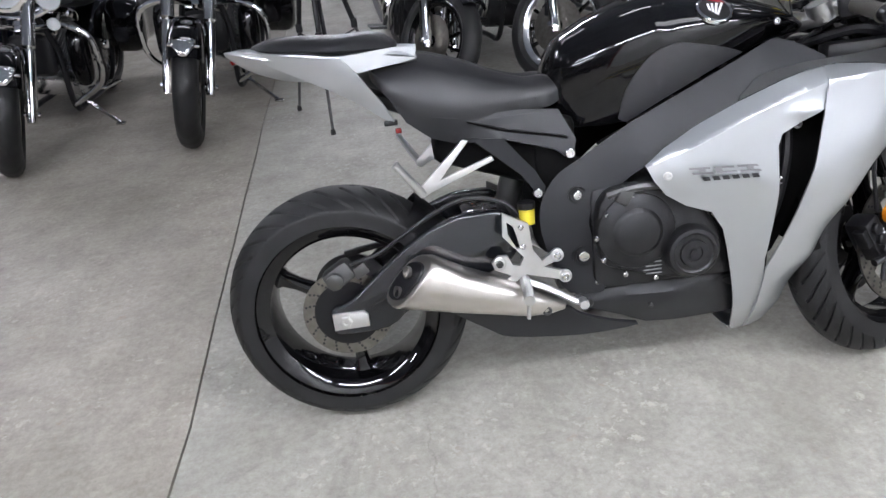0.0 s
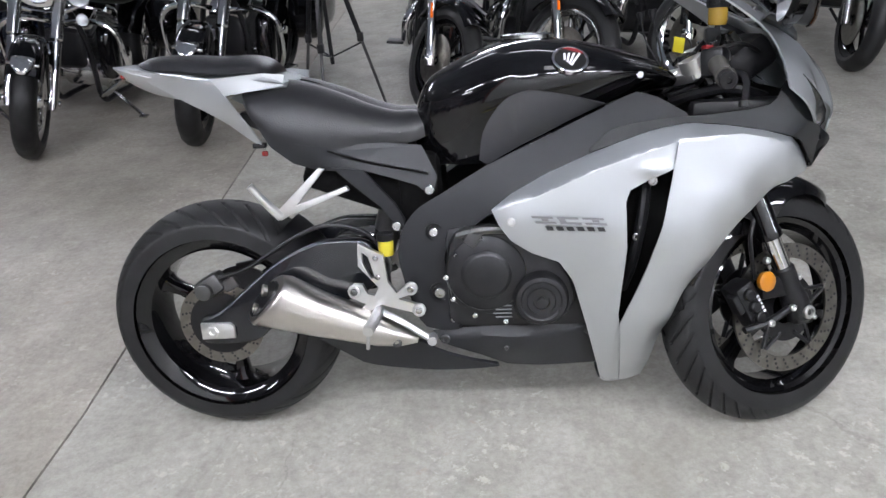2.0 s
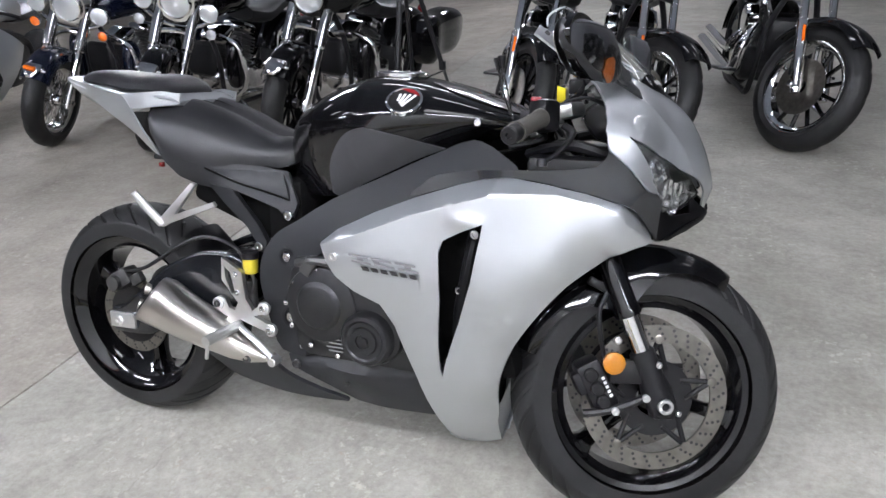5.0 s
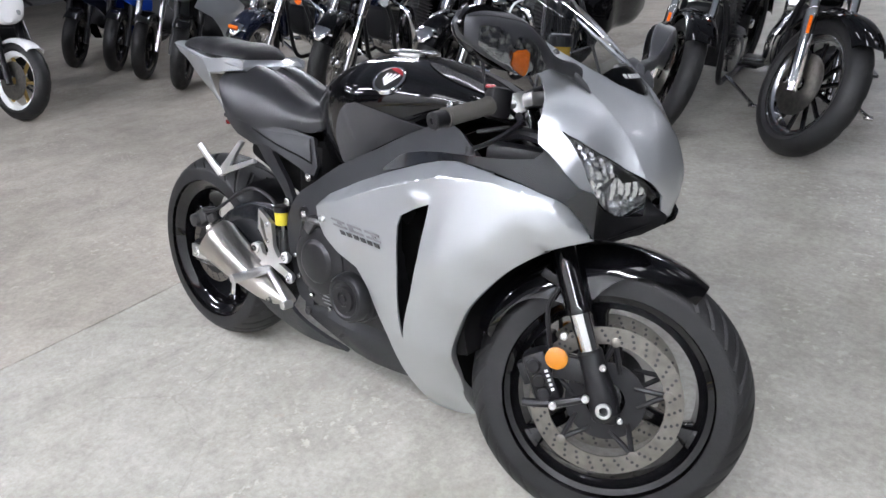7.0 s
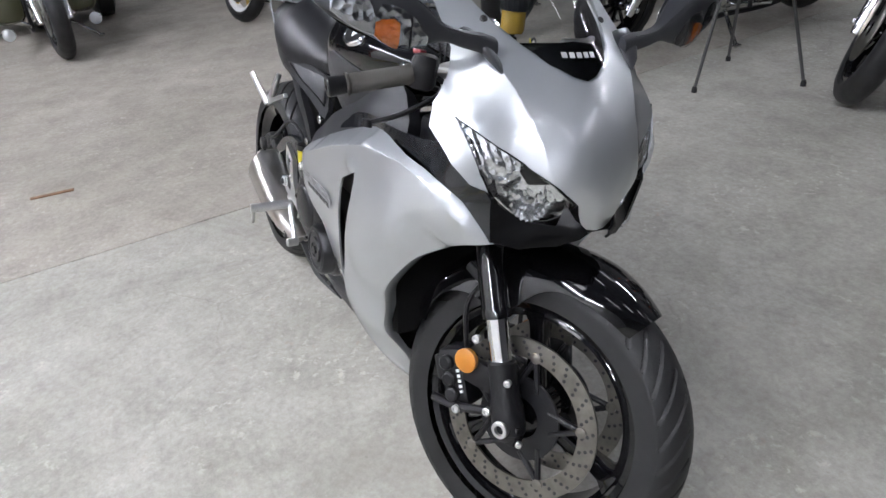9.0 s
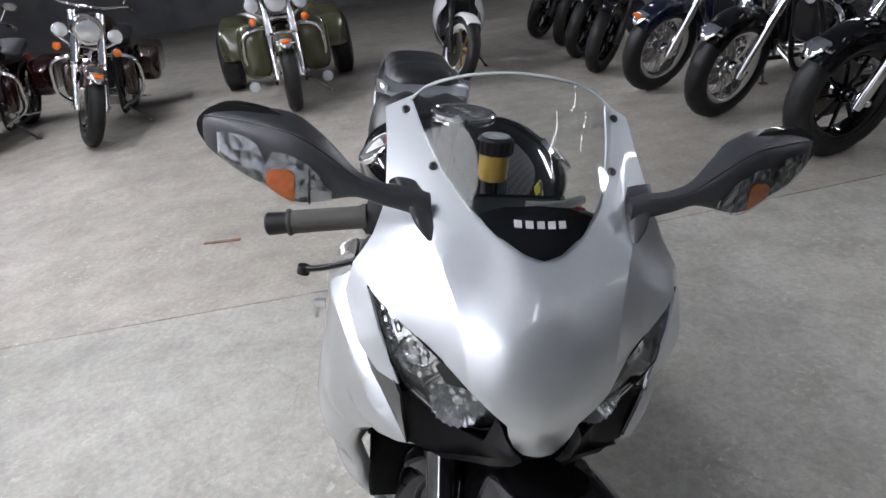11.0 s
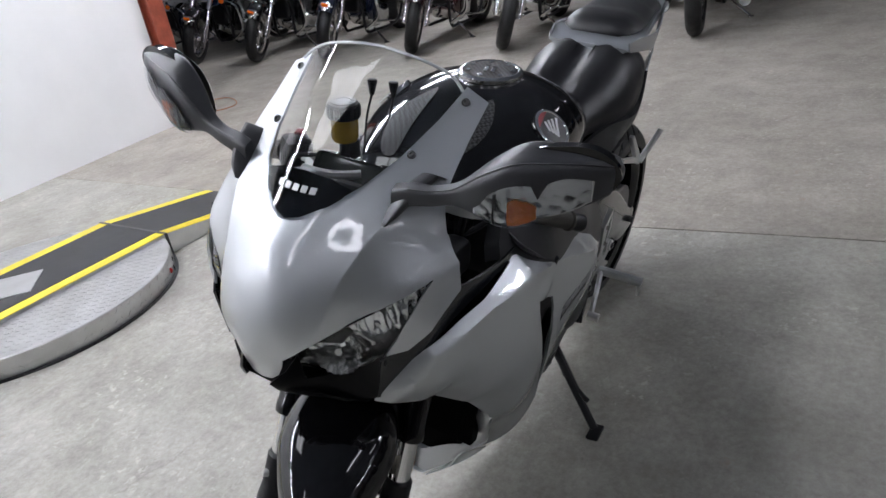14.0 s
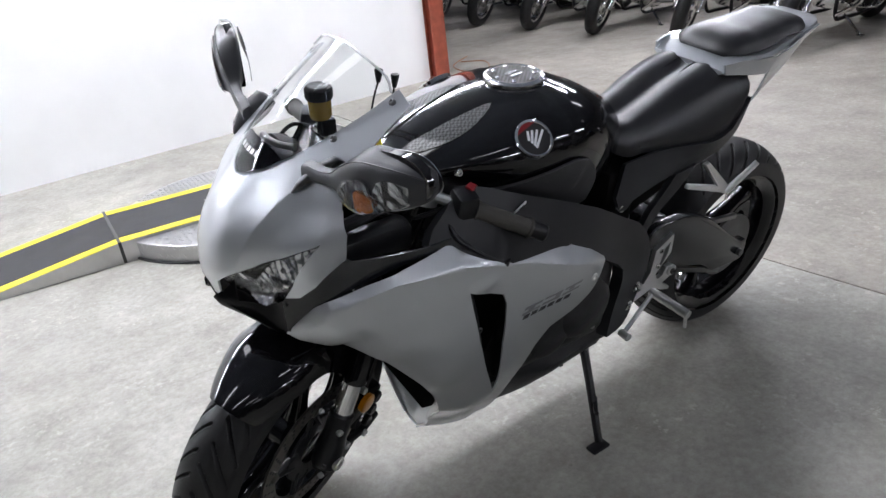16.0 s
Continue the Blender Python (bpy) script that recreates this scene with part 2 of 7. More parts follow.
def box(bm, c, s, bevel=0.0, m=None, seg=2):
    r = bmesh.ops.create_cube(bm, size=1.0)
    vs = r["verts"]
    for v in vs:
        v.co = Vector((v.co.x * s[0], v.co.y * s[1], v.co.z * s[2]))
    if bevel:
        es = list({e for v in vs for e in v.link_edges})
        rb = bmesh.ops.bevel(bm, geom=es, offset=bevel, segments=seg, affect="EDGES", profile=0.5)
        vs = list({v for f in rb["faces"] for v in f.verts} | {v for v in vs if v.is_valid})
    t = Matrix.Translation(c) @ (m if m is not None else Matrix.Identity(4))
    for v in vs:
        v.co = t @ v.co
    return bm


def axis_matrix(p0, p1):
    p0, p1 = Vector(p0), Vector(p1)
    return Matrix.Translation(p0) @ (p1 - p0).to_track_quat("Z", "Y").to_matrix().to_4x4()


def turn(bm, profile, p0, p1, seg=32, close=False):
    """Turns a profile of (distance along the axis, radius) round the axis from p0 towards p1."""
    m = axis_matrix(p0, p1)
    rings = []
    for d, r in profile:
        if r < 1e-5:
            rings.append([bm.verts.new(m @ Vector((0, 0, d)))])
        else:
            rings.append([bm.verts.new(m @ Vector((r * math.cos(2 * math.pi * i / seg), r * math.sin(2 * math.pi * i / seg), d))) for i in range(seg)])
    pairs = list(zip(rings, rings[1:])) + ([(rings[-1], rings[0])] if close else [])
    for a, b in pairs:
        for i in range(seg):
            j = (i + 1) % seg
            if len(a) == 1 and len(b) == 1:
                continue
            if len(a) == 1:
                bm.faces.new((a[0], b[j], b[i]))
            elif len(b) == 1:
                bm.faces.new((a[i], a[j], b[0]))
            else:
                bm.faces.new((a[i], a[j], b[j], b[i]))
    return bm


def rod(bm, p0, p1, r0, r1=None, seg=12):
    r1 = r0 if r1 is None else r1
    d = (Vector(p1) - Vector(p0)).length
    c = min(r0, r1) * 0.15
    return turn(bm, [(0, 0), (0, r0 - c), (c, r0), (d - c, r1), (d, r1 - c), (d, 0)], p0, p1, seg)


def spline(pts, n=6):
    """A smooth line through the points."""
    pts = [Vector(p) for p in pts]
    out = []
    for i in range(len(pts) - 1):
        p0, p1, p2, p3 = pts[max(i - 1, 0)], pts[i], pts[i + 1], pts[min(i + 2, len(pts) - 1)]
        for k in range(n):
            t = k / n
            out.append(0.5 * ((2 * p1) + (p2 - p0) * t + (2 * p0 - 5 * p1 + 4 * p2 - p3) * t * t + (3 * p1 - p0 - 3 * p2 + p3) * t ** 3))
    out.append(pts[-1])
    return out


def tube(bm, pts, r, seg=10, smooth=6, flat=1.0, r_end=None):
    """A pipe along a smooth line through the points; flat squeezes it across."""
    line = spline(pts, smooth) if smooth else [Vector(p) for p in pts]
    n = len(line)
    rings = []
    side = None
    for i, p in enumerate(line):
        d = (line[min(i + 1, n - 1)] - line[max(i - 1, 0)]).normalized()
        if side is None:
            side = d.orthogonal().normalized()
        side = (side - d * side.dot(d)).normalized()
        up = d.cross(side)
        rr = r if r_end is None else r + (r_end - r) * i / (n - 1)
        rings.append([bm.verts.new(p + rr * (math.cos(2 * math.pi * k / seg) * side + flat * math.sin(2 * math.pi * k / seg) * up)) for k in range(seg)])
    for a, b in zip(rings, rings[1:]):
        for k in range(seg):
            j = (k + 1) % seg
            bm.faces.new((a[k], a[j], b[j], b[k]))
    bm.faces.new(rings[0])
    bm.faces.new(rings[-1])
    return bm


def loft(bm, rings, cap=True, closed=True):
    """Skins rings of equally many points."""
    vr = [[bm.verts.new(p) for p in r] for r in rings]
    n = len(vr[0])
    for a, b in zip(vr, vr[1:]):
        for k in range(n if closed else n - 1):
            j = (k + 1) % n
            bm.faces.new((a[k], a[j], b[j], b[k]))
    if cap:
        bm.faces.new(vr[0])
        bm.faces.new(vr[-1])
    return bm


def along(stations, n):
    """Stations of numbers, the first being the place along the thing, resampled smoothly at n even steps."""
    a = np.array(stations, float)
    xs = np.linspace(a[0, 0], a[-1, 0], n)
    out = [xs]
    for c in range(1, a.shape[1]):
        sl = np.gradient(a[:, c], a[:, 0])
        ys = []
        for x in xs:
            i = min(max(int(np.searchsorted(a[:, 0], x)) - 1, 0), len(a) - 2)
            h = a[i + 1, 0] - a[i, 0]
            t = (x - a[i, 0]) / h
            ys.append((2 * t ** 3 - 3 * t ** 2 + 1) * a[i, c] + (t ** 3 - 2 * t ** 2 + t) * h * sl[i] + (3 * t ** 2 - 2 * t ** 3) * a[i + 1, c] + (t ** 3 - t ** 2) * h * sl[i + 1])
        out.append(np.array(ys))
    return np.array(out).T


def surface(ctrl, soft=0.0):
    """A smooth height over a plane, from a few (u, v, height)."""
    c = np.array(ctrl, float)
    n = len(c)

    def k(d2):
        return np.where(d2 > 1e-12, 0.5 * d2 * np.log(np.maximum(d2, 1e-12)), 0.0)
    d2 = ((c[:, None, :2] - c[None, :, :2]) ** 2).sum(2)
    a = np.zeros((n + 3, n + 3))
    a[:n, :n] = k(d2) + soft * np.eye(n)
    a[:n, n], a[:n, n + 1:], a[n, :n], a[n + 1:, :n] = 1, c[:, :2], 1, c[:, :2].T
    w = np.linalg.solve(a, np.concatenate([c[:, 2], [0, 0, 0]]))

    def f(u, v):
        return float(k((c[:, 0] - u) ** 2 + (c[:, 1] - v) ** 2) @ w[:n] + w[n] + w[n + 1] * u + w[n + 2] * v)
    return f


def sheet(outline, place, cell=0.02, thick=0.004, holes=(), folds=()):
    """A shaped shell: a flat outline cut into small cells, set in space by place(u, v), and given a thickness."""
    bm = bmesh.new()
    for loop in (outline, *holes):
        vs = [bm.verts.new((p[0], p[1], 0)) for p in loop]
        for i in range(len(vs)):
            bm.edges.new((vs[i], vs[(i + 1) % len(vs)]))
    bmesh.ops.triangle_fill(bm, edges=bm.edges[:], use_beauty=True)
    us, vs_ = [p[0] for p in outline], [p[1] for p in outline]
    for ax, lo, hi in ((0, min(us), max(us)), (1, min(vs_), max(vs_))):
        n = max(int((hi - lo) / cell), 1)
        for i in range(1, n):
            co, no = [0, 0, 0], [0, 0, 0]
            co[ax], no[ax] = lo + (hi - lo) * i / n, 1
            bmesh.ops.bisect_plane(bm, geom=bm.verts[:] + bm.edges[:] + bm.faces[:], plane_co=co, plane_no=no, dist=1e-5)
    for (u0, v0), (u1, v1) in folds:
        bmesh.ops.bisect_plane(bm, geom=bm.verts[:] + bm.edges[:] + bm.faces[:], plane_co=(u0, v0, 0), plane_no=(v0 - v1, u1 - u0, 0), dist=1e-5)
    bmesh.ops.remove_doubles(bm, verts=bm.verts[:], dist=2e-4)
    for v in bm.verts:
        v.co = place(v.co.x, v.co.y)
    bmesh.ops.recalc_face_normals(bm, faces=bm.faces[:])
    if thick:
        bmesh.ops.solidify(bm, geom=bm.faces[:], thickness=thick)
    return bm


def smooth_loop(pts, n=4, sharp=()):
    """A closed outline rounded between its points; those listed in sharp stay corners."""
    out = []
    k = len(pts)
    for i in range(k):
        p1, p2 = Vector((*pts[i], 0)), Vector((*pts[(i + 1) % k], 0))
        p0 = p1 if i in sharp else Vector((*pts[i - 1], 0))
        p3 = p2 if (i + 1) % k in sharp else Vector((*pts[(i + 2) % k], 0))
        for q in range(n):
            t = q / n
            v = 0.5 * ((2 * p1) + (p2 - p0) * t + (2 * p0 - 5 * p1 + 4 * p2 - p3) * t * t + (3 * p1 - p0 - 3 * p2 + p3) * t ** 3)
            out.append((v.x, v.y))
    return out


def slab(outline, y0, y1, bevel=0.004, seg=2):
    """A plate cut out of the x-z plane, from y0 to y1, with worn edges."""
    bm = bmesh.new()
    f = bm.faces.new([bm.verts.new((p[0], y0, p[1])) for p in outline])
    r = bmesh.ops.extrude_face_region(bm, geom=[f])
    bmesh.ops.translate(bm, verts=[v for v in r["geom"] if isinstance(v, bmesh.types.BMVert)], vec=(0, y1 - y0, 0))
    bmesh.ops.recalc_face_normals(bm, faces=bm.faces[:])
    if bevel:
        es = [e for e in bm.edges if len(e.link_faces) == 2 and e.calc_face_angle(0) > 0.5]
        bmesh.ops.bevel(bm, geom=es, offset=bevel, segments=seg, affect="EDGES", profile=0.5, clamp_overlap=True)
    return bm


def mirror_y(bm):
    bm.transform(Matrix.Diagonal((1, -1, 1, 1)))
    bmesh.ops.reverse_faces(bm, faces=bm.faces[:])
    return bm

# ---------------------------------------------------------------- the hall
X0, X1, Y0, Y1, H = -15.0, 11.0, -11.0, 12.0, 4.6


def block(name, c, s, material, label, category, bevel=0.0, kind="structure"):
    bm = bmesh.new()
    box(bm, (0, 0, 0), s, bevel)
    ob = part(name, bm, material)
    ob.location = c
    return tagged(ob, label, category, kind=kind)


def slabs():
    """The floor: poured slabs with a narrow, dirty joint between them."""
    floor = block("floor", ((X0 + X1) / 2, (Y0 + Y1) / 2, -0.13), (X1 - X0, Y1 - Y0, 0.2), JOINT, "worn grey concrete floor with a dirty joint", "floor")
    rnd = random.Random(4)
    cuts = [X0, -8.4, -0.485, 6.9, X1]
    lines = []
    for c in cuts:
        ys = np.linspace(Y0, Y1, 47)
        lines.append([(c - (0.06 * max(0.0, y) if c == -0.485 else 0.0) + (rnd.uniform(-0.006, 0.006) if X0 < c < X1 else 0), y) for y in ys])
    gap = 0.0035
    for a, b in zip(lines, lines[1:]):
        out = [(x + gap, y) for x, y in a] + [(x - gap, y) for x, y in reversed(b)]
        bm = bmesh.new()
        f = bm.faces.new([bm.verts.new((x, y, 0)) for x, y in reversed(out)])
        r = bmesh.ops.extrude_face_region(bm, geom=[f])
        bmesh.ops.translate(bm, verts=[v for v in r["geom"] if isinstance(v, bmesh.types.BMVert)], vec=(0, 0, -0.028))
        ob = part("slab", bm, CONCRETE if a[0][0] > -1 and a[0][0] < 5 else CONCRETE_OLD, angle=0.3)
        ob.parent = floor
        ob.matrix_parent_inverse = floor.matrix_world.inverted()
        ob.matrix_parent_inverse = Matrix.Translation((-floor.location.x, -floor.location.y, -floor.location.z))
    return floor


slabs()
partition = block("wall_south", (0, 0, 1.9), (10.8, 0.16, 3.8), WHITE_WALL, "bright white painted partition wall", "wall")
WALL_TURN = radians(5.4)
partition.matrix_world = Matrix.Translation((-1.655, -4.09, 1.9)) @ Matrix.Rotation(WALL_TURN, 4, "Z") @ Matrix.Translation((5.4, -0.08, 0))
block("wall_north", ((X0 + X1) / 2, Y1, H / 2), (X1 - X0, 0.2, H), GREY_WALL, "dark grey far wall of the hall", "wall")
block("wall_far_south", ((X0 + X1) / 2, Y0, H / 2), (X1 - X0, 0.2, H), GREY_WALL, "dark grey wall behind the partition", "wall")
block("wall_east", (X1, (Y0 + Y1) / 2, H / 2), (0.2, Y1 - Y0, H), GREY_WALL, "dark grey side wall of the hall", "wall")
block("wall_west", (X0, (Y0 + Y1) / 2, H / 2), (0.2, Y1 - Y0, H), GREY_WALL, "dark grey end wall of the hall", "wall")
block("ceiling", ((X0 + X1) / 2, (Y0 + Y1) / 2, H + 0.1), (X1 - X0, Y1 - Y0, 0.2), CEILING, "dim bluish hall ceiling", "ceiling")


def steel_post(x, y):
    p = thing("steel_column", pose(x, y, 0, 0, 0, 5.4), "red oxide painted steel column at the end of the white wall", "column")
    bm = bmesh.new()
    box(bm, (0, -0.075, 1.9), (0.15, 0.014, 3.8), 0.002)
    box(bm, (0, 0.075, 1.9), (0.15, 0.014, 3.8), 0.002)
    box(bm, (0, 0, 1.9), (0.01, 0.136, 3.8))
    part("beam", bm, RED_STEEL, p)
    bm = bmesh.new()
    box(bm, (0, 0, 0.006), (0.19, 0.21, 0.012), 0.002)
    part("base_plate", bm, RED_STEEL, p)
    return p


steel_post(-1.733, -4.085)

TUBE_MAT = glow("fluorescent_tube", (0.98, 1.0, 1.11), TUBE)
FIXTURE = mat("white_enamel", (0.75, 0.75, 0.75), 0.4)


LAMP_Z = 3.4


def strip_light(m):
    p = thing("strip_light", m, "twin fluorescent strip light under the ceiling", "ceiling light", "strip lights")
    bm = bmesh.new()
    box(bm, (0, 0, 0.05), (2.4, 0.24, 0.05), 0.01)
    part("housing", bm, FIXTURE, p)
    for s in (-1, 1):
        bm = bmesh.new()
        rod(bm, (-1.15, s * 0.07, 0), (1.15, s * 0.07, 0), 0.019, seg=10)
        part("tube", bm, TUBE_MAT, p)
    for x in (-0.9, 0.9):
        bm = bmesh.new()
        rod(bm, (x, 0, 0.07), (x, 0, H - LAMP_Z), 0.004, seg=6)
        part("hanger", bm, DARK_STEEL, p)
    return p


first = strip_light(pose(-0.6, -2.6, LAMP_Z))
# The last four are added without a known source, to brighten the far rows.
for x, y in ((2.2, -2.6), (4.9, -2.6), (-3.6, -2.6), (-6.6, -4.5), (0.0, 8.5), (-4.6, 5.3)):
    copy_thing(first, pose(x, y, LAMP_Z))

PANEL_MAT = glow("bright_panel_diffuser", (0.98, 1.0, 1.07), PANEL)
DIM_MAT = glow("narrow_tube", (0.98, 0.98, 1.08), STRIP)


def panel_light(m):
    """A wide hanging fixture with two square diffusers side by side."""
    p = thing("panel_light", m, "wide twin-panel light hanging from the ceiling", "ceiling light")
    bm = bmesh.new()
    box(bm, (0, 0, 0.05), (1.56, 0.9, 0.07), 0.01)
    part("housing", bm, FIXTURE, p)
    for s in (-1, 1):
        bm = bmesh.new()
        box(bm, (0, s * 0.215, 0.008), (1.5, 0.38, 0.02), 0.004)
        part("diffuser", bm, PANEL_MAT, p)
    for x in (-0.6, 0.6):
        bm = bmesh.new()
        rod(bm, (x, 0, 0.08), (x, 0, H - LAMP_Z), 0.004, seg=6)
        part("hanger", bm, DARK_STEEL, p)
    return p


panel_light(pose(1.65, -1.05, LAMP_Z))


def narrow_light(m):
    p = thing("narrow_light", m, "narrow ceiling light with a long white diffuser", "ceiling light", "narrow lights")
    bm = bmesh.new()
    box(bm, (0, 0, 0.045), (1.26, 0.13, 0.05), 0.008)
    part("housing", bm, FIXTURE, p)
    bm = bmesh.new()
    box(bm, (0, 0, 0), (1.2, 0.11, 0.03), 0.006)
    part("diffuser", bm, DIM_MAT, p)
    for x in (-0.615, 0.615):
        bm = bmesh.new()
        box(bm, (x, 0, 0.004), (0.03, 0.12, 0.04), 0.004)
        part("end_cap", bm, FIXTURE, p)
    for x in (-0.5, 0.5):
        bm = bmesh.new()
        rod(bm, (x, 0, 0.06), (x, 0, H - LAMP_Z), 0.004, seg=6)
        part("hanger", bm, DARK_STEEL, p)
    return p


second = narrow_light(pose(4.0, 0.4, LAMP_Z))
for x, y in ((1.0, 2.45), (4.0, 2.1), (4.0, 4.2), (4.0, 6.4), (-0.9, 4.2), (-0.9, 6.4), (-4.6, -1.05), (-4.6, 2.1), (-4.6, 6.4)):
    copy_thing(second, pose(x, y, LAMP_Z))

# ---------------------------------------------------------------- the sports motorcycle
# Built upright, rear wheel at the origin and nose towards +x, then leant over on its stand.
BIKE = Matrix.Translation((0, 0, 0.001)) @ Euler((0, 0, radians(-0.8))).to_matrix().to_4x4() @ Euler((radians(-11.6), 0, 0)).to_matrix().to_4x4()
bike = thing("sports_motorcycle", BIKE, "silver and black sports motorcycle leaning on its side stand", "motorcycle")
RAXLE = Vector((0.0, 0, 0.302))
PIVOT, RAKE = Vector((1.337, 0, 0.277)), Vector((-math.sin(radians(23.3)), 0, math.cos(radians(23.3))))
STEER = Matrix.Translation(PIVOT) @ Matrix.Rotation(radians(26), 4, RAKE) @ Matrix.Translation(-PIVOT)
FAXLE = PIVOT + Vector((0.030, 0, 0.013))


def tyre(radius, half, bead, count, seg=720):
    """A road tyre round the y axis with long slanted tread grooves."""
    n = 64
    prof = []
    for i in range(n + 1):
        s = -1 + 2 * i / n
        a = s * 1.42
        y = half * math.sin(a) / math.sin(1.42) if abs(s) < 0.86 else half * math.copysign(1, s) * (math.sin(1.2212) / math.sin(1.42) + (abs(s) - 0.86) * 0.1)
        crown = radius - (radius - bead - 0.018) * (1 - math.cos(a)) / (1 - math.cos(1.42)) * 0.9
        r = crown if abs(s) < 0.86 else crown - (abs(s) - 0.86) / 0.14 * (crown - bead) * 0.96
        prof.append((y, r, s))
    pts, faces = [], []
    for i in range(seg):
        a = 2 * math.pi * i / seg
        for y, r, s in prof:
            ph = (i / seg * count + 2.3 * abs(s) ** 1.2 + (0.5 if s > 0 else 0)) % 1.0
            reach = 0.10 if int(i / seg * count) % 3 else 0.04
            cut = 0.0065 * min(1, max(0.0, 1 - abs(ph - 0.3) / 0.085) * 2.5) if reach < abs(s) < 0.80 else 0.0
            pts.append(((r - cut) * math.cos(a), y, (r - cut) * math.sin(a)))
    for i in range(seg):
        p, q = i * (n + 1), (i + 1) % seg * (n + 1)
        faces += [(p + k, p + k + 1, q + k + 1, q + k) for k in range(n)]
    me = bpy.data.meshes.new("tread")
    me.from_pydata(pts, [], faces)
    bm = bmesh.new()
    bm.from_mesh(me)
    bpy.data.meshes.remove(me)
    return bm


def cast_rim(half, flange=0.222):
    """The rim of a cast wheel, with its lips."""
    bm = bmesh.new()
    y = half
    turn(bm, [(-y, flange), (-y + 0.006, flange + 0.004), (-y + 0.012, flange - 0.004), (-y + 0.022, 0.206), (-0.02, 0.197), (0.02, 0.197), (y - 0.022, 0.206), (y - 0.012, flange - 0.004), (y - 0.006, flange + 0.004), (y, flange), (y - 0.004, flange - 0.012), (y - 0.02, 0.192), (0.03, 0.186), (-0.03, 0.186), (-y + 0.02, 0.192), (-y + 0.004, flange - 0.012)], (0, 0, 0), (0, 1, 0), 96, close=True)
    return bm


def hub_and_spokes(owner, at, spoke0, hub=0.05, spokes=3):
    bm = bmesh.new()
    turn(bm, [(-0.055, 0), (-0.055, hub - 0.008), (-0.05, hub), (0.05, hub), (0.055, hub - 0.008), (0.055, 0)], (0, 0, 0), (0, 1, 0), 32)
    part("hub", bm, BLACK_GLOSS, owner, m=at)
    for k in range(spokes):
        bm = bmesh.new()
        a = radians(spoke0 + 360 / spokes * k)
        d, q = Vector((math.cos(a), 0, math.sin(a))), Vector((-math.sin(a), 0, math.cos(a)))
        rings = []
        for r, w, t in ((hub - 0.012, 0.024, 0.034), (0.09, 0.017, 0.026), (0.14, 0.015, 0.022), (0.172, 0.018, 0.026), (0.195, 0.034, 0.034)):
            ring = []
            for i in range(12):
                b = 2 * math.pi * i / 12
                cx, cy = math.copysign(abs(math.cos(b)) ** 0.6, math.cos(b)), math.copysign(abs(math.sin(b)) ** 0.6, math.sin(b))
                ring.append(d * r + q * w * cx + Vector((0, t * cy, 0)))
            rings.append(ring)
        loft(bm, rings)
        part("spoke", bm, BLACK_GLOSS, owner, m=at)


def disc(bm, y, r0, r1, thick=0.005, seg=90):
    """A drilled, floating brake disc on five arms."""
    turn(bm, [(-thick / 2, r0), (-thick / 2, r1), (thick / 2, r1), (thick / 2, r0)], (0, y, 0), (0, y + 1, 0), seg, close=True)
    return bm


def drill_marks(y, r0, r1, count, thick):
    bm = bmesh.new()
    for i in range(count):
        a = 2 * math.pi * i / count
        for k in range(3):
            r = r0 + (r1 - r0) * (0.22 + 0.28 * k)
            b = a + 0.045 * k
            c = Vector((r * math.cos(b), y, r * math.sin(b)))
            turn(bm, [(-thick / 2 - 0.0008, 0), (-thick / 2 - 0.0008, 0.0034), (thick / 2 + 0.0008, 0.0034), (thick / 2 + 0.0008, 0)], c, c + Vector((0, 1, 0)), 8)
    return bm


def bolt(p, d=(0, -1, 0), r=0.008, h=0.006, parent=None, material=None, m=None, name="bolt"):
    bm = bmesh.new()
    p, d = Vector(p), Vector(d).normalized()
    turn(bm, [(-0.004, r), (h - 0.0015, r), (h, r - 0.002), (h, r * 0.5), (h - 0.003, r * 0.45), (h - 0.003, 0)], p, p + d, 14)
    return part(name, bm, material or CHROME_DIRTY, parent or bike, m=m)


def wheel(name, centre, radius, half, bead, rim_half, spoke0, m, label, tread):
    at = m @ Matrix.Translation(centre)
    w = part(name, cast_rim(rim_half, bead - 0.002), BLACK_GLOSS, bike, label, m=at)
    hub_and_spokes(w, at, spoke0)
    part("tyre", tyre(radius, half, bead, tread), RUBBER, w, m=at, angle=0.5)
    return w, at


# -- rear end
rear, at_r = wheel("rear_wheel", RAXLE, 0.301, 0.096, 0.224, 0.084, 152, Matrix.Identity(4), "gloss black cast wheel with three spokes", 30)
part("brake_disc", disc(bmesh.new(), -0.075, 0.078, 0.11), STEEL_DISC, rear, "drilled steel disc", m=at_r)
part("drilling", drill_marks(-0.075, 0.078, 0.11, 18, 0.005), DARK_MARK, rear, m=at_r, kind="stuff")
bm = bmesh.new()
turn(bm, [(-0.004, 0.03), (-0.004, 0.082), (0.004, 0.082), (0.004, 0.03)], (0, -0.075, 0), (0, 0.925, 0), 40, close=True)
part("disc_carrier", bm, BLACK_SATIN, rear, m=at_r)
bm = bmesh.new()
turn(bm, [(-0.004, 0.03), (-0.004, 0.1), (0.004, 0.1), (0.004, 0.03)], (0, 0.085, 0), (0, 1.085, 0), 84, close=True)
part("sprocket", bm, DARK_STEEL, rear, m=at_r)
bm = bmesh.new()
rod(bm, (-0.15, -0.045, 0.17), (-0.118, -0.06, 0.165), 0.004, seg=8)
part("valve_stem", bm, DARK_STEEL, rear, m=at_r)

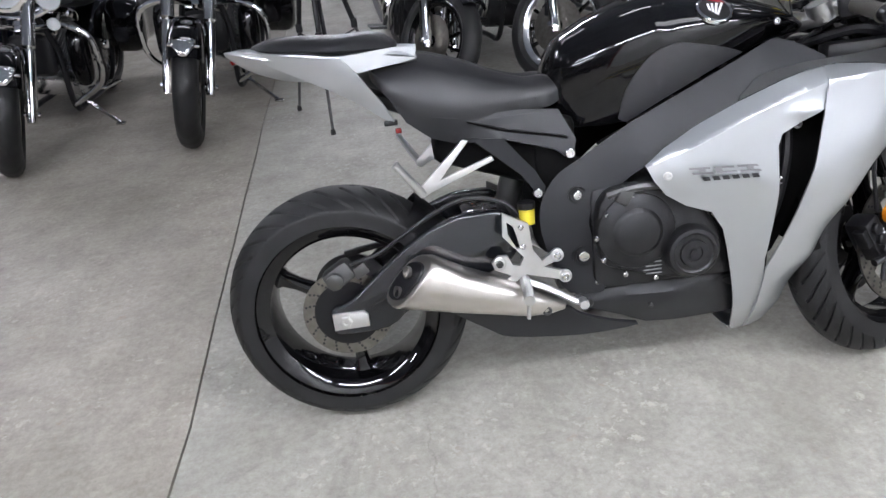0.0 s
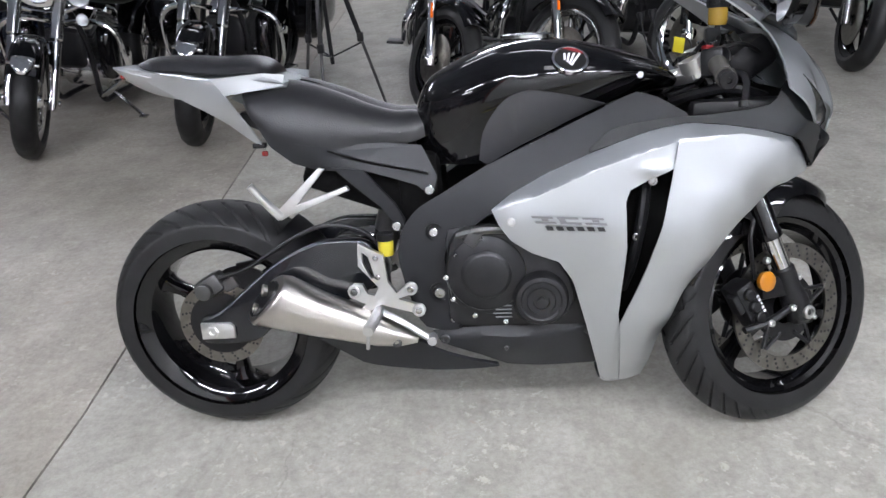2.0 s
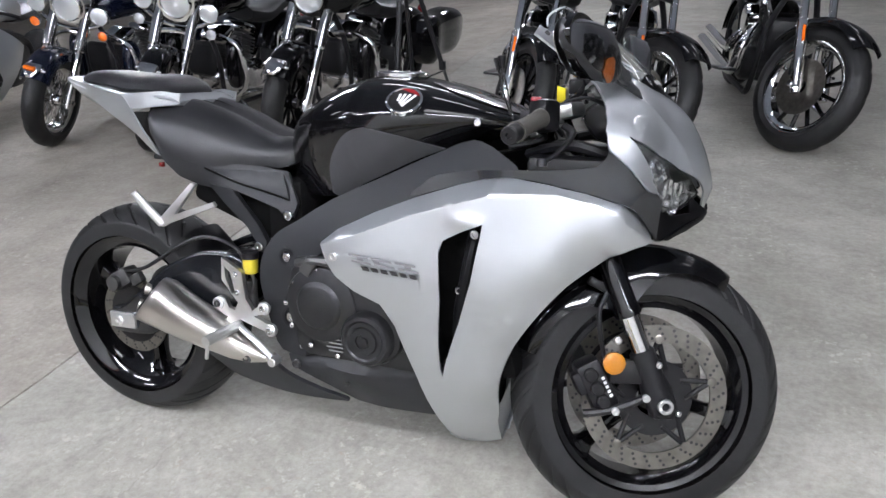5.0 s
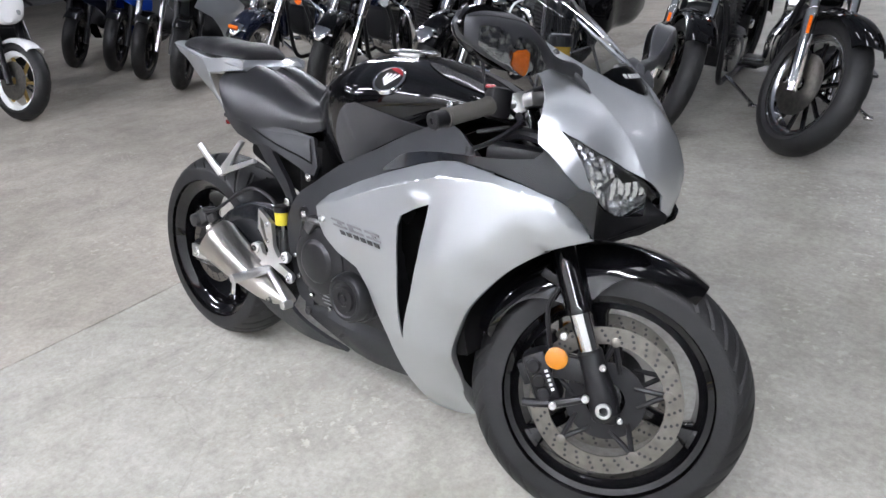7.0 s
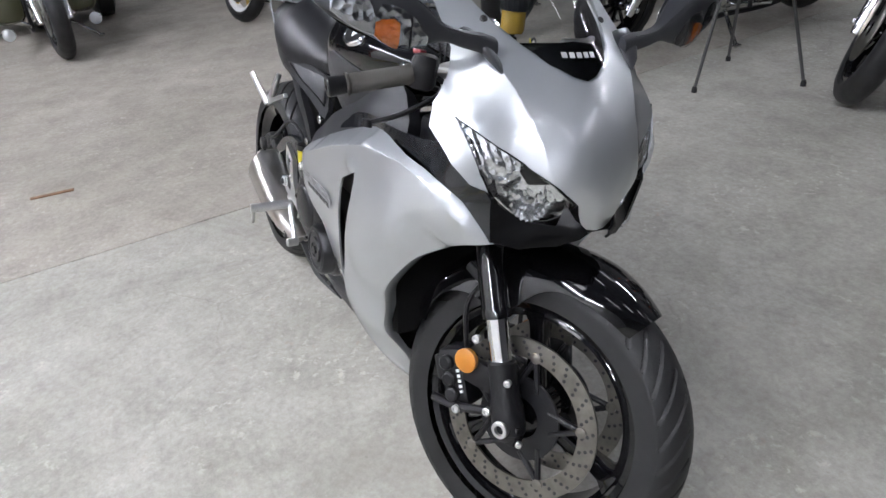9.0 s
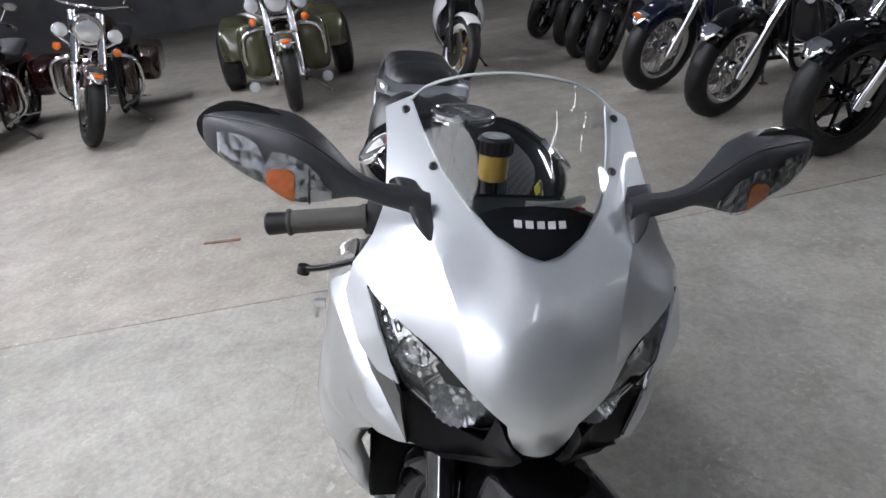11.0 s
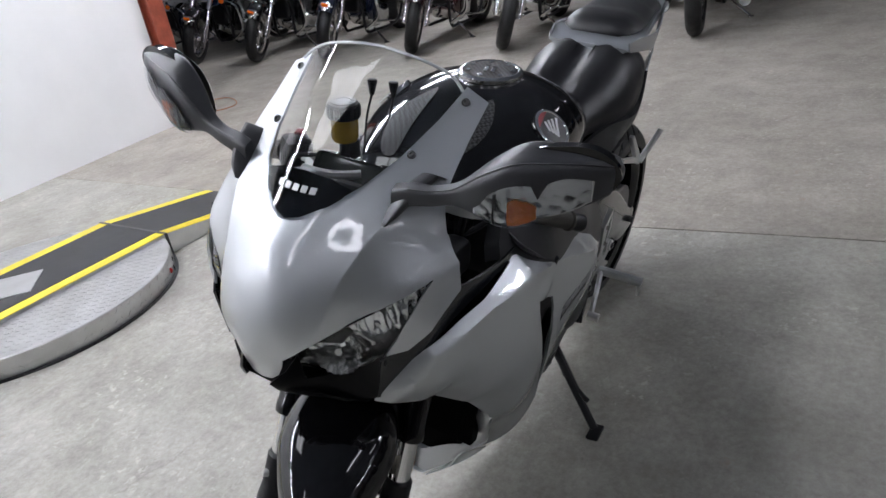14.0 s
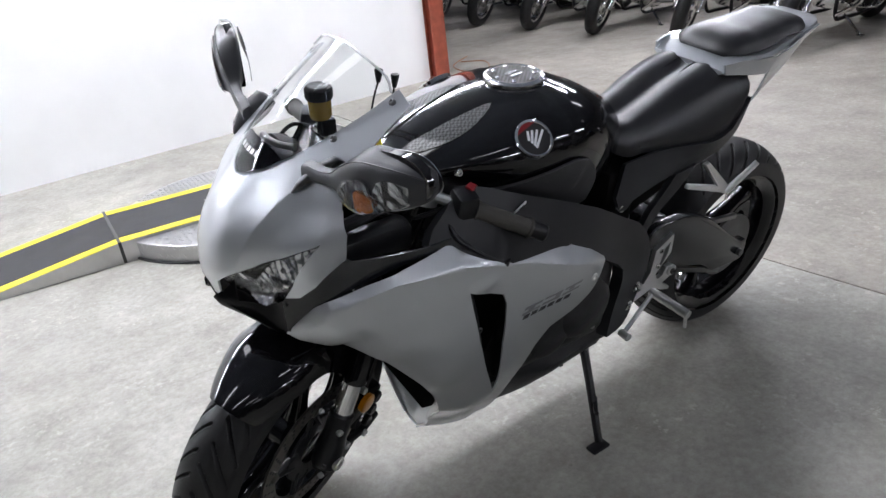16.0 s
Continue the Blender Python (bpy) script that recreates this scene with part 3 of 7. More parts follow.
arm = [(-0.03, 0.335), (0.02, 0.352), (0.166, 0.468), (0.262, 0.515), (0.33, 0.526), (0.41, 0.515), (0.43, 0.43), (0.34, 0.37), (0.17, 0.318), (0.10, 0.272), (-0.02, 0.266), (-0.035, 0.29)]
swing = part("swingarm", slab(smooth_loop(arm, 3), -0.128, -0.098, 0.012, 3), SWING_BLACK, bike, "black cast swingarm")
part("swingarm_side", slab(smooth_loop(arm, 3), 0.098, 0.128, 0.012, 3), SWING_BLACK, swing)
bm = bmesh.new()
box(bm, (0.36, 0, 0.45), (0.12, 0.2, 0.13), 0.02)
part("cross_brace", bm, BLACK_GLOSS, swing)
bm = slab([(-0.03, 0.325), (0.045, 0.325), (0.055, 0.315), (0.055, 0.285), (-0.03, 0.283)], -0.136, -0.126, 0.002)
part("axle_adjuster", bm, ALU, swing, "bright aluminium axle block")
bm = bmesh.new()
turn(bm, [(-0.02, 0.016), (0.004, 0.016), (0.006, 0.013), (0.006, 0.007), (-0.002, 0.006), (-0.002, 0)], (0, -0.136, 0.303), (0, -1.136, 0.303), 6)
part("axle_nut", bm, ALU, swing)
bm = bmesh.new()
rod(bm, (0, -0.12, 0.303), (0, 0.14, 0.303), 0.011)
part("axle", bm, DARK_STEEL, swing)
# rear caliper and hose
bm = bmesh.new()
box(bm, (-0.002, -0.098, 0.412), (0.075, 0.05, 0.05), 0.012, Euler((0, radians(-30), 0)).to_matrix().to_4x4())
turn(bm, [(0, 0), (0, 0.02), (0.018, 0.02), (0.02, 0.016), (0.02, 0)], (-0.01, -0.118, 0.405), (-0.01, -1.118, 0.405), 16)
box(bm, (0.05, -0.105, 0.418), (0.04, 0.02, 0.03), 0.005, Euler((0, radians(-30), 0)).to_matrix().to_4x4())
cal = part("rear_caliper", bm, DARK_STEEL, bike, "dark rear brake caliper")
bm = bmesh.new()
tube(bm, [(0.03, -0.12, 0.44), (0.1, -0.125, 0.46), (0.17, -0.125, 0.5), (0.25, -0.13, 0.545), (0.32, -0.13, 0.565), (0.4, -0.13, 0.545), (0.44, -0.14, 0.5)], 0.005, 8)
part("brake_hose", bm, BLACK_SATIN, cal)
# hugger over the tyre
rings = []
for i in range(15):
    a = radians(22 + 30 * i / 14)
    ring = []
    for k in range(11):
        s = -1 + 2 * k / 10
        r = 0.322 - 0.05 * abs(s) ** 3
        ring.append(RAXLE + Vector((r * math.cos(a), 0.1 * s, r * math.sin(a))))
    rings.append(ring)
bm = loft(bmesh.new(), rings, cap=False, closed=False)
bmesh.ops.solidify(bm, geom=bm.faces[:], thickness=0.004)
part("rear_hugger", bm, BLACK_SATIN, bike, "black hugger over the rear tyre")
# chain on the far side
bm = bmesh.new()
for z0, z1 in ((0.403, 0.47), (0.21, 0.39)):
    box(bm, (0.22, 0.085, (z0 + z1) / 2), (0.46, 0.014, 0.016), 0.003, Euler((0, -math.atan2(z1 - z0, 0.44), 0)).to_matrix().to_4x4())
part("drive_chain", bm, DARK_STEEL, bike)
bm = bmesh.new()
rod(bm, (0.41, 0.02, 0.45), (0.47, 0.02, 0.66), 0.032)
part("shock_absorber", bm, DARK_STEEL, bike)

# -- exhaust
def can_ring(c, along_dir, h, d, n=20, sq=0.75):
    up = Vector((-along_dir.z, 0, along_dir.x))
    out = []
    for i in range(n):
        b = 2 * math.pi * i / n
        cx, cy = math.copysign(abs(math.cos(b)) ** sq, math.cos(b)), math.copysign(abs(math.sin(b)) ** sq, math.sin(b))
        out.append(Vector(c) + up * h * cx + Vector((0, d * cy, 0)))
    return out


ax = Vector((0.35, 0, -0.112)).normalized()
rings = []
for x, z, h, d, y in ((0.158, 0.402, 0.052, 0.045, -0.165), (0.164, 0.400, 0.059, 0.05, -0.165), (0.20, 0.394, 0.062, 0.053, -0.165), (0.28, 0.366, 0.051, 0.052, -0.168), (0.36, 0.343, 0.042, 0.048, -0.17), (0.43, 0.318, 0.033, 0.04, -0.168), (0.48, 0.302, 0.022, 0.03, -0.163), (0.515, 0.294, 0.010, 0.018, -0.157)):
    y -= 0.012
    r = can_ring((x, y, z), ax, h, d)
    k = 0.55 * max(0.0, (0.22 - x) / 0.06)
    rings.append([p + Vector((k * ((p.z - z) - 0.9 * (p.y - y)), 0, 0)) for p in r])
muffler = part("muffler", loft(bmesh.new(), rings), CAN, bike, "satin titanium muffler with a slanted tip")
bm = bmesh.new()
r0 = [p + (p - sum(rings[0], Vector()) / 20) * -0.2 + Vector((-0.004, -0.002, 0.002)) for p in rings[0]]
r1 = [p + Vector((0.03, 0, 0)) for p in r0]
loft(bm, [r0, r1])
part("muffler_outlet", bm, BLACK_SATIN, muffler, "dark outlet opening")
bm = bmesh.new()
c0 = sum(r0, Vector()) / 20
for s in (-0.024, 0.022):
    turn(bm, [(-0.004, 0.013), (0.006, 0.015), (0.006, 0.011), (-0.004, 0.010)], c0 + Vector((0.6 * s - 0.003, -0.004, s)), c0 + Vector((0.6 * s - 1, -0.5, s + 0.32)), 16, close=True)
part("outlet_pipe", bm, CAN, muffler)
bolt((0.469, -0.205, 0.297), (0, -1, 0.1), 0.011, 0.004, muffler, DARK_STEEL)
guard = [(0.19, 0.335), (0.235, 0.318), (0.335, 0.243), (0.394, 0.210), (0.55, 0.202), (0.70, 0.200), (0.64, 0.225), (0.56, 0.262), (0.523, 0.29), (0.50, 0.285), (0.45, 0.295), (0.35, 0.335), (0.25, 0.345)]
gy = surface([(0.2, 0.33, 0.15), (0.39, 0.21, 0.12), (0.7, 0.2, 0.12), (0.5, 0.29, 0.165), (0.35, 0.32, 0.165), (0.55, 0.23, 0.15)])
part("muffler_guard", sheet(smooth_loop(guard, 3), lambda u, v: Vector((u, -gy(u, v), v)), 0.025, 0.01), GREY_PLASTIC, bike, "charcoal under-cover below the muffler")

# -- engine and frame
bm = bmesh.new()
box(bm, (0.76, 0, 0.44), (0.36, 0.36, 0.26), 0.04)
box(bm, (0.86, 0, 0.6), (0.2, 0.34, 0.2), 0.03, Euler((0, radians(25), 0)).to_matrix().to_4x4())
box(bm, (0.70, 0, 0.33), (0.26, 0.26, 0.14), 0.03)
engine = part("engine", bm, ENGINE_GREY, bike, "dark grey four-cylinder engine")
bm = bmesh.new()
turn(bm, [(0, 0.092), (0.018, 0.092), (0.028, 0.086), (0.034, 0.072), (0.036, 0.056), (0.042, 0.05), (0.045, 0.044), (0.045, 0)], (0.680, -0.18, 0.462), (0.680, -1.18, 0.462), 48)
part("clutch_cover", bm, ENGINE_GREY, engine, "round dark clutch cover")
bm = bmesh.new()
turn(bm, [(0, 0.062), (0.034, 0.060), (0.042, 0.054), (0.044, 0.046), (0.041, 0.042), (0.041, 0.032), (0.046, 0.030), (0.046, 0.018), (0.043, 0.017), (0.043, 0.010), (0.048, 0.010), (0.048, 0)], (0.799, -0.19, 0.403), (0.799, -1.19, 0.403), 48)
part("pulse_cover", bm, ENGINE_GREY, engine, "round ribbed side cover")
bm = slab(smooth_loop([(0.60, 0.40), (0.66, 0.37), (0.74, 0.345), (0.81, 0.335), (0.865, 0.37), (0.87, 0.43), (0.83, 0.50), (0.76, 0.545), (0.66, 0.565), (0.60, 0.53)], 3), -0.205, -0.15, 0.01)
part("side_case", bm, ENGINE_GREY, engine)
for a in range(11):
    b = radians(20 + a * 31)
    bolt((0.725 + 0.135 * math.cos(b), -0.205, 0.447 + 0.1 * math.sin(b)), r=0.006, h=0.006, parent=engine)
bm = bmesh.new()
tube(bm, [(0.62, -0.2, 0.55), (0.68, -0.215, 0.565), (0.76, -0.21, 0.56)], 0.01, 8)
box(bm, (0.655, -0.21, 0.548), (0.03, 0.02, 0.04), 0.005, Euler((0, radians(35), 0)).to_matrix().to_4x4())
part("clutch_cable_arm", bm, DARK_STEEL, engine)
# maker's plate on the cover: unreadable
bm = bmesh.new()
for i in range(4):
    box(bm, (0.713 + 0.003 * (i % 2), -0.2075, 0.385 - 0.009 * i), (0.042 - 0.006 * (i % 2), 0.001, 0.003))
part("small_print", bm, GREY_MARK, engine)

spar = [(0.530, 0.600), (0.586, 0.632), (0.687, 0.692), (0.819, 0.752), (0.979, 0.825), (1.024, 0.831), (1.075, 0.808), (1.12, 0.77), (1.05, 0.735), (0.92, 0.68), (0.794, 0.630), (0.709, 0.600), (0.652, 0.56), (0.590, 0.511), (0.590, 0.444), (0.612, 0.33), (0.60, 0.312), (0.535, 0.312), (0.506, 0.36), (0.478, 0.470), (0.482, 0.53), (0.499, 0.565)]
sy = surface([(0.5, 0.5, 0.150), (0.53, 0.32, 0.150), (0.56, 0.55, 0.155), (0.69, 0.65, 0.165), (0.69, 0.69, 0.15), (0.82, 0.75, 0.15), (0.82, 0.7, 0.178), (0.98, 0.825, 0.145), (0.98, 0.77, 0.185), (1.1, 0.78, 0.17), (1.02, 0.83, 0.14), (0.6, 0.4, 0.165), (0.6, 0.63, 0.145)])
for s in (-1, 1):
    bm = sheet(smooth_loop(spar, 2), lambda u, v: Vector((u, s * sy(u, v), v)), 0.025, 0.03)
    fr = part("frame_spar", bm, FRAME_GREY, bike, "charcoal twin-spar frame beam")
    for x, z, r in ((0.571, 0.402, 0.016), (0.564, 0.547, 0.013)):
        y = sy(x, z)
        bm = bmesh.new()
        turn(bm, [(-0.004, r * 1.6), (0.002, r * 1.6), (0.002, r * 1.2), (-0.002, r * 1.1), (-0.002, 0)], (x, s * y, z), (x, s * (y + 1), z), 24)
        part("pivot_recess", bm, BLACK_SATIN, fr)
        bolt((x, s * y, z), (0, s, 0), r * 0.8, 0.006, fr)
    bolt((0.60, s * 0.16, 0.335), (0, s, 0), 0.008, 0.006, fr)

# -- belly pan
pan = [(0.545, 0.300), (0.66, 0.316), (0.785, 0.330), (0.90, 0.345), (0.96, 0.33), (0.965, 0.2), (0.94, 0.192), (0.80, 0.194), (0.72, 0.198), (0.66, 0.232), (0.57, 0.27)]
py = surface([(0.55, 0.3, 0.155), (0.9, 0.35, 0.168), (0.98, 0.33, 0.15), (0.95, 0.19, 0.10), (0.72, 0.2, 0.12), (0.75, 0.32, 0.18), (0.75, 0.27, 0.17), (0.57, 0.27, 0.15)])
for s in (-1, 1):
    bp_ = part("belly_pan", sheet(pan, lambda u, v: Vector((u, s * (py(u, v) - 0.8 * max(0.0, v - 0.284 - 0.06 * (u - 0.55))), v)), 0.012, 0.006), GREY_PLASTIC, bike, "charcoal plastic belly pan")
    bolt((0.576, s * 0.158, 0.283), (0, s, 0), 0.011, 0.004, bp_, DARK_STEEL)
    bolt((0.72, s * 0.17, 0.262), (0, s, 0), 0.006, 0.003, bp_, DARK_STEEL)
bm = bmesh.new()
tube(bm, [(0.84, -0.11, 0.30), (0.9, -0.13, 0.3), (0.98, -0.1, 0.26)], 0.022, 12)
tube(bm, [(0.84, 0.0, 0.28), (0.93, 0.0, 0.27), (1.0, 0.0, 0.3)], 0.03, 12)
part("exhaust_header", bm, DARK_STEEL, bike)

# -- side fairings
FY = surface([(0.70, 0.61, 0.230), (0.74, 0.588, 0.243), (0.79, 0.595, 0.249), (0.94, 0.57, 0.246), (0.986, 0.63, 0.243), (1.10, 0.768, 0.236), (0.908, 0.717, 0.24), (0.738, 0.641, 0.238), (0.85, 0.48, 0.228), (0.90, 0.33, 0.188), (0.946, 0.145, 0.088), (1.02, 0.11, 0.03), (1.05, 0.2, 0.10), (1.08, 0.35, 0.19), (1.141, 0.496, 0.232), (1.22, 0.60, 0.222), (1.30, 0.645, 0.188), (1.367, 0.662, 0.145), (1.34, 0.711, 0.176), (1.25, 0.742, 0.212), (1.15, 0.66, 0.243), (1.05, 0.5, 0.245), (1.0, 0.3, 0.185), (1.165, 0.49, 0.205), (1.22, 0.57, 0.20), (1.29, 0.628, 0.17), (1.128, 0.385, 0.16), (1.098, 0.25, 0.085)], 1e-5)
EDGE_X, EDGE_Z = [0.697, 0.738, 0.82, 0.908, 1.0, 1.079, 1.18, 1.25, 1.312, 1.37], [0.611, 0.643, 0.684, 0.72, 0.752, 0.774, 0.766, 0.752, 0.733, 0.66]


def FZ(u, v):
    """Half width of the side fairing, with the folded-in band along its upper edge."""
    over = v - (float(np.interp(u, EDGE_X, EDGE_Z)) - float(np.interp(u, (0.70, 0.80, 1.06, 1.2), (0.005, 0.030, 0.032, 0.011))))
    pod = 0.007 * math.exp(-((u - 1.030) / 0.03) ** 2 - ((v - 0.687) / 0.013) ** 2)
    return FY(u, v) + pod - max(over, 0.0) * 1.15


FOLD_X = [0.70, 0.80, 0.92, 1.06, 1.13, 1.2, 1.27, 1.34]
FOLD = [(x, float(np.interp(x, EDGE_X, EDGE_Z)) - float(np.interp(x, (0.70, 0.80, 1.06, 1.2), (0.005, 0.030, 0.032, 0.011)))) for x in FOLD_X]
rear_panel = [(0.697, 0.611), (0.738, 0.643), (0.82, 0.684), (0.908, 0.720), (1.00, 0.752), (1.079, 0.774), (1.105, 0.772), (1.085, 0.742), (1.072, 0.690), (1.02, 0.667), (0.982, 0.646), (0.974, 0.622), (0.978, 0.521), (0.970, 0.42), (0.968, 0.36), (0.985, 0.25), (1.0, 0.112), (0.965, 0.12), (0.946, 0.145), (0.90, 0.33), (0.868, 0.445), (0.838, 0.492), (0.78, 0.515), (0.736, 0.545), (0.712, 0.578)]
front_panel = [(1.076, 0.752), (1.105, 0.774), (1.18, 0.766), (1.25, 0.752), (1.312, 0.733), (1.342, 0.711), (1.370, 0.660), (1.335, 0.648), (1.29, 0.628), (1.22, 0.572), (1.155, 0.490), (1.104, 0.40), (1.076, 0.30), (1.064, 0.20), (1.055, 0.118), (1.02, 0.108), (1.0, 0.112), (0.987, 0.2), (0.972, 0.335), (0.985, 0.38), (1.02, 0.48), (1.046, 0.570), (1.065, 0.68)]
for s in (-1, 1):
    fa = part("side_fairing", sheet(rear_panel, lambda u, v: Vector((u, s * FZ(u, v), v)), 0.009, 0.004, folds=list(zip(FOLD[:3], FOLD[1:4]))), SILVER, bike, "silver metallic side fairing panel")
    fb = part("front_side_fairing", sheet(front_panel, lambda u, v: Vector((u, s * (FZ(u, v) + 0.006), v)), 0.012, 0.004, folds=list(zip(FOLD[3:-1], FOLD[4:]))), SILVER, bike, "silver metallic front side fairing")
    bolt((0.738, s * 0.247, 0.588), (0, s, 0.1), 0.009, 0.003, fa, ALU)
    # model marking: plain slanted bars in two rows
    def mark(u0, w, v0, h, slope, material):
        loop = [(u0, v0), (u0 + w, v0 + slope * w), (u0 + w + 0.5 * h, v0 + slope * w - h), (u0 + 0.5 * h, v0 - h)]
        part("marking_bar", sheet(loop, lambda u, v: Vector((u, s * (FY(u, v) + 0.0048), v)), 0.02, 0.0012), material, fa)
    for k in range(3):
        u0 = 0.779 + 0.052 * k
        mark(u0, 0.044, 0.602 - 0.0038 * k, 0.0045, -0.075, GREY_MARK)
        mark(u0 + (0.02 if k != 1 else 0.004), 0.014, 0.5972 - 0.0038 * k, 0.0062, -0.075, GREY_MARK)
        mark(u0 + 0.007, 0.044, 0.5905 - 0.0038 * k, 0.0045, -0.075, GREY_MARK)
    for k in range(6):
        mark(0.808 + 0.0212 * k, 0.0145, 0.5785 - 0.0012 * k, 0.009, -0.05, DARK_MARK)
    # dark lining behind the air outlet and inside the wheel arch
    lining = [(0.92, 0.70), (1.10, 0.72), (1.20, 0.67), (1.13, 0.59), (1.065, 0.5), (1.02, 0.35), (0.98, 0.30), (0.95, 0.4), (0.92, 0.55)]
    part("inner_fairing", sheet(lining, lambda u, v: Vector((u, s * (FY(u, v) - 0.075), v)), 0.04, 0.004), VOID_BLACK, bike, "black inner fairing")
    # black upper shoulder between fairing and nose
    shoulder = [(0.90, 0.722), (0.925, 0.748), (0.955, 0.768), (1.054, 0.784), (1.16, 0.790), (1.262, 0.800), (1.282, 0.83), (1.30, 0.85), (1.335, 0.80), (1.378, 0.742), (1.372, 0.665), (1.342, 0.712), (1.312, 0.735), (1.20, 0.762), (1.10, 0.774), (1.0, 0.752)]
    by = surface([(0.90, 0.722, 0.212), (0.955, 0.768, 0.196), (1.054, 0.784, 0.200), (1.262, 0.80, 0.188), (1.30, 0.85, 0.185), (1.378, 0.742, 0.155), (1.372, 0.665, 0.142), (1.312, 0.735, 0.186), (1.10, 0.774, 0.209), (1.2, 0.762, 0.202)])
    part("shoulder_panel", sheet(smooth_loop(shoulder, 2, (8, 9, 10)), lambda u, v: Vector((u, s * by(u, v), v)), 0.02, 0.004), SWING_BLACK, bike, "black shoulder panel")
for s in (-1, 1):
    bm = bmesh.new()
    tube(bm, [(1.03, s * 0.15, 0.70), (1.02, s * 0.19, 0.60), (1.0, s * 0.19, 0.48), (0.985, s * 0.15, 0.40)], 0.012, 8)
    hose = part("coolant_hose", bm, BLACK_SATIN, bike)
    bolt((1.035, s * 0.197, 0.655), (0, s, 0), 0.010, 0.008, hose, CHROME_DIRTY)
    bolt((1.004, s * 0.197, 0.535), (0, s, 0), 0.009, 0.008, hose, CHROME_DIRTY)
# radiator behind the front wheel
bm = bmesh.new()
box(bm, (1.07, 0, 0.5), (0.03, 0.34, 0.32), 0.005, Euler((0, radians(-14), 0)).to_matrix().to_4x4())
part("radiator", bm, VOID_BLACK, bike)
# rounded lips of the wheel arch and the closed lower end of the fairing
LIP = spline([(1.29, 0.628, 0), (1.22, 0.572, 0), (1.155, 0.490, 0), (1.104, 0.40, 0), (1.076, 0.30, 0), (1.066, 0.215, 0)], 5)
for s in (-1, 1):
    rows = []
    for p in LIP:
        y = FZ(p.x, p.y) + 0.006
        d = min(0.03, 0.6 * y) * float(np.interp(p.y, (0.2, 0.36), (0.25, 1.0)))
        rows.append([Vector((p.x - bx * d, s * (y - by_ * d), p.y)) for bx, by_ in ((0.0, 0.0), (-0.12, 0.10), (-0.15, 0.35), (-0.05, 0.7), (0.1, 1.0))])
    bm = loft(bmesh.new(), rows, cap=False, closed=False)
    part("arch_lip", bm, SILVER, bike)
rows = []
for x, z in ((0.946, 0.147), (0.958, 0.128), (0.98, 0.116), (1.0, 0.112), (1.02, 0.108), (1.052, 0.116)):
    y = max(FY(x, z), 0.012) + 0.002
    rows.append([Vector((x, y * math.cos(q), z - 0.25 * y * math.sin(q))) for q in np.linspace(0, math.pi, 9)])
part("fairing_keel", loft(bmesh.new(), rows, cap=False, closed=False), SILVER, bike, "closed silver lower end of the fairing")
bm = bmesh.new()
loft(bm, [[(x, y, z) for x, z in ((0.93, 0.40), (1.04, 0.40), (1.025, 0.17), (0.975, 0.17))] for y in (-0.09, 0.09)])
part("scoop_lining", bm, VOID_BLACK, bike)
# silver web that closes the foot of the scoop between the two arch edges
rows = []
for f in np.linspace(0, 1, 7):
    row = []
    for k in np.linspace(-1, 1, 15):
        z = 0.114 + f * (0.045 + 0.125 * abs(k) ** 1.6)
        x = float(np.interp(z, (0.112, 0.2, 0.3), (1.052, 1.062, 1.074)))
        w = FZ(x, z) + 0.003
        row.append(Vector((x - 0.006 - 0.022 * f * (1 - abs(k) ** 3), w * k, z)))
    rows.append(row)
part("scoop_web", loft(bmesh.new(), rows, cap=False, closed=False), SILVER, bike)

# -- nose, lamps and screen
def both(ctrl):
    return [(u, v, h) for u, v, h in ctrl] + [(-u, v, h) for u, v, h in ctrl if u > 1e-6]


CREASE = [(0.083, 0.780), (0.089, 0.800), (0.094, 0.835), (0.101, 0.865), (0.115, 0.900), (0.134, 0.940)]


def nose_fold(u, v):
    """The drop of the cheeks outside the crease that runs from the lamp to the mirror foot."""
    c = float(np.interp(v, [q[1] for q in CREASE], [q[0] for q in CREASE]))
    fade = float(np.interp(v, [0.9, 0.965], [1.0, 0.0]))
    return -0.5 * fade * max(0.0, abs(u) - c)


NOSE_PTS = both([(0, 0.699, 1.449), (0, 0.745, 1.461), (0, 0.79, 1.452), (0, 0.84, 1.432), (0, 0.885, 1.404), (0, 0.916, 1.370), (0.03, 0.705, 1.444), (0.042, 0.745, 1.448), (0.11, 0.80, 1.398), (0.195, 0.855, 1.324), (0.165, 0.775, 1.365), (0.226, 0.845, 1.277), (0.21, 0.79, 1.335), (0.160, 0.738, 1.376), (0.175, 0.94, 1.258), (0.122, 0.93, 1.318), (0.11, 0.986, 1.247), (0.14, 1.036, 1.154), (0.17, 1.036, 1.134), (0.03, 0.946, 1.337), (0.12, 0.86, 1.368), (0.055, 0.84, 1.422), (0.06, 0.775, 1.444), (0.06, 0.90, 1.368)])
NOSE_TPS = surface([(u, v, h - nose_fold(u, v)) for u, v, h in NOSE_PTS], 4e-6)


def NX(u, v):
    return NOSE_TPS(u, v) + nose_fold(u, v)



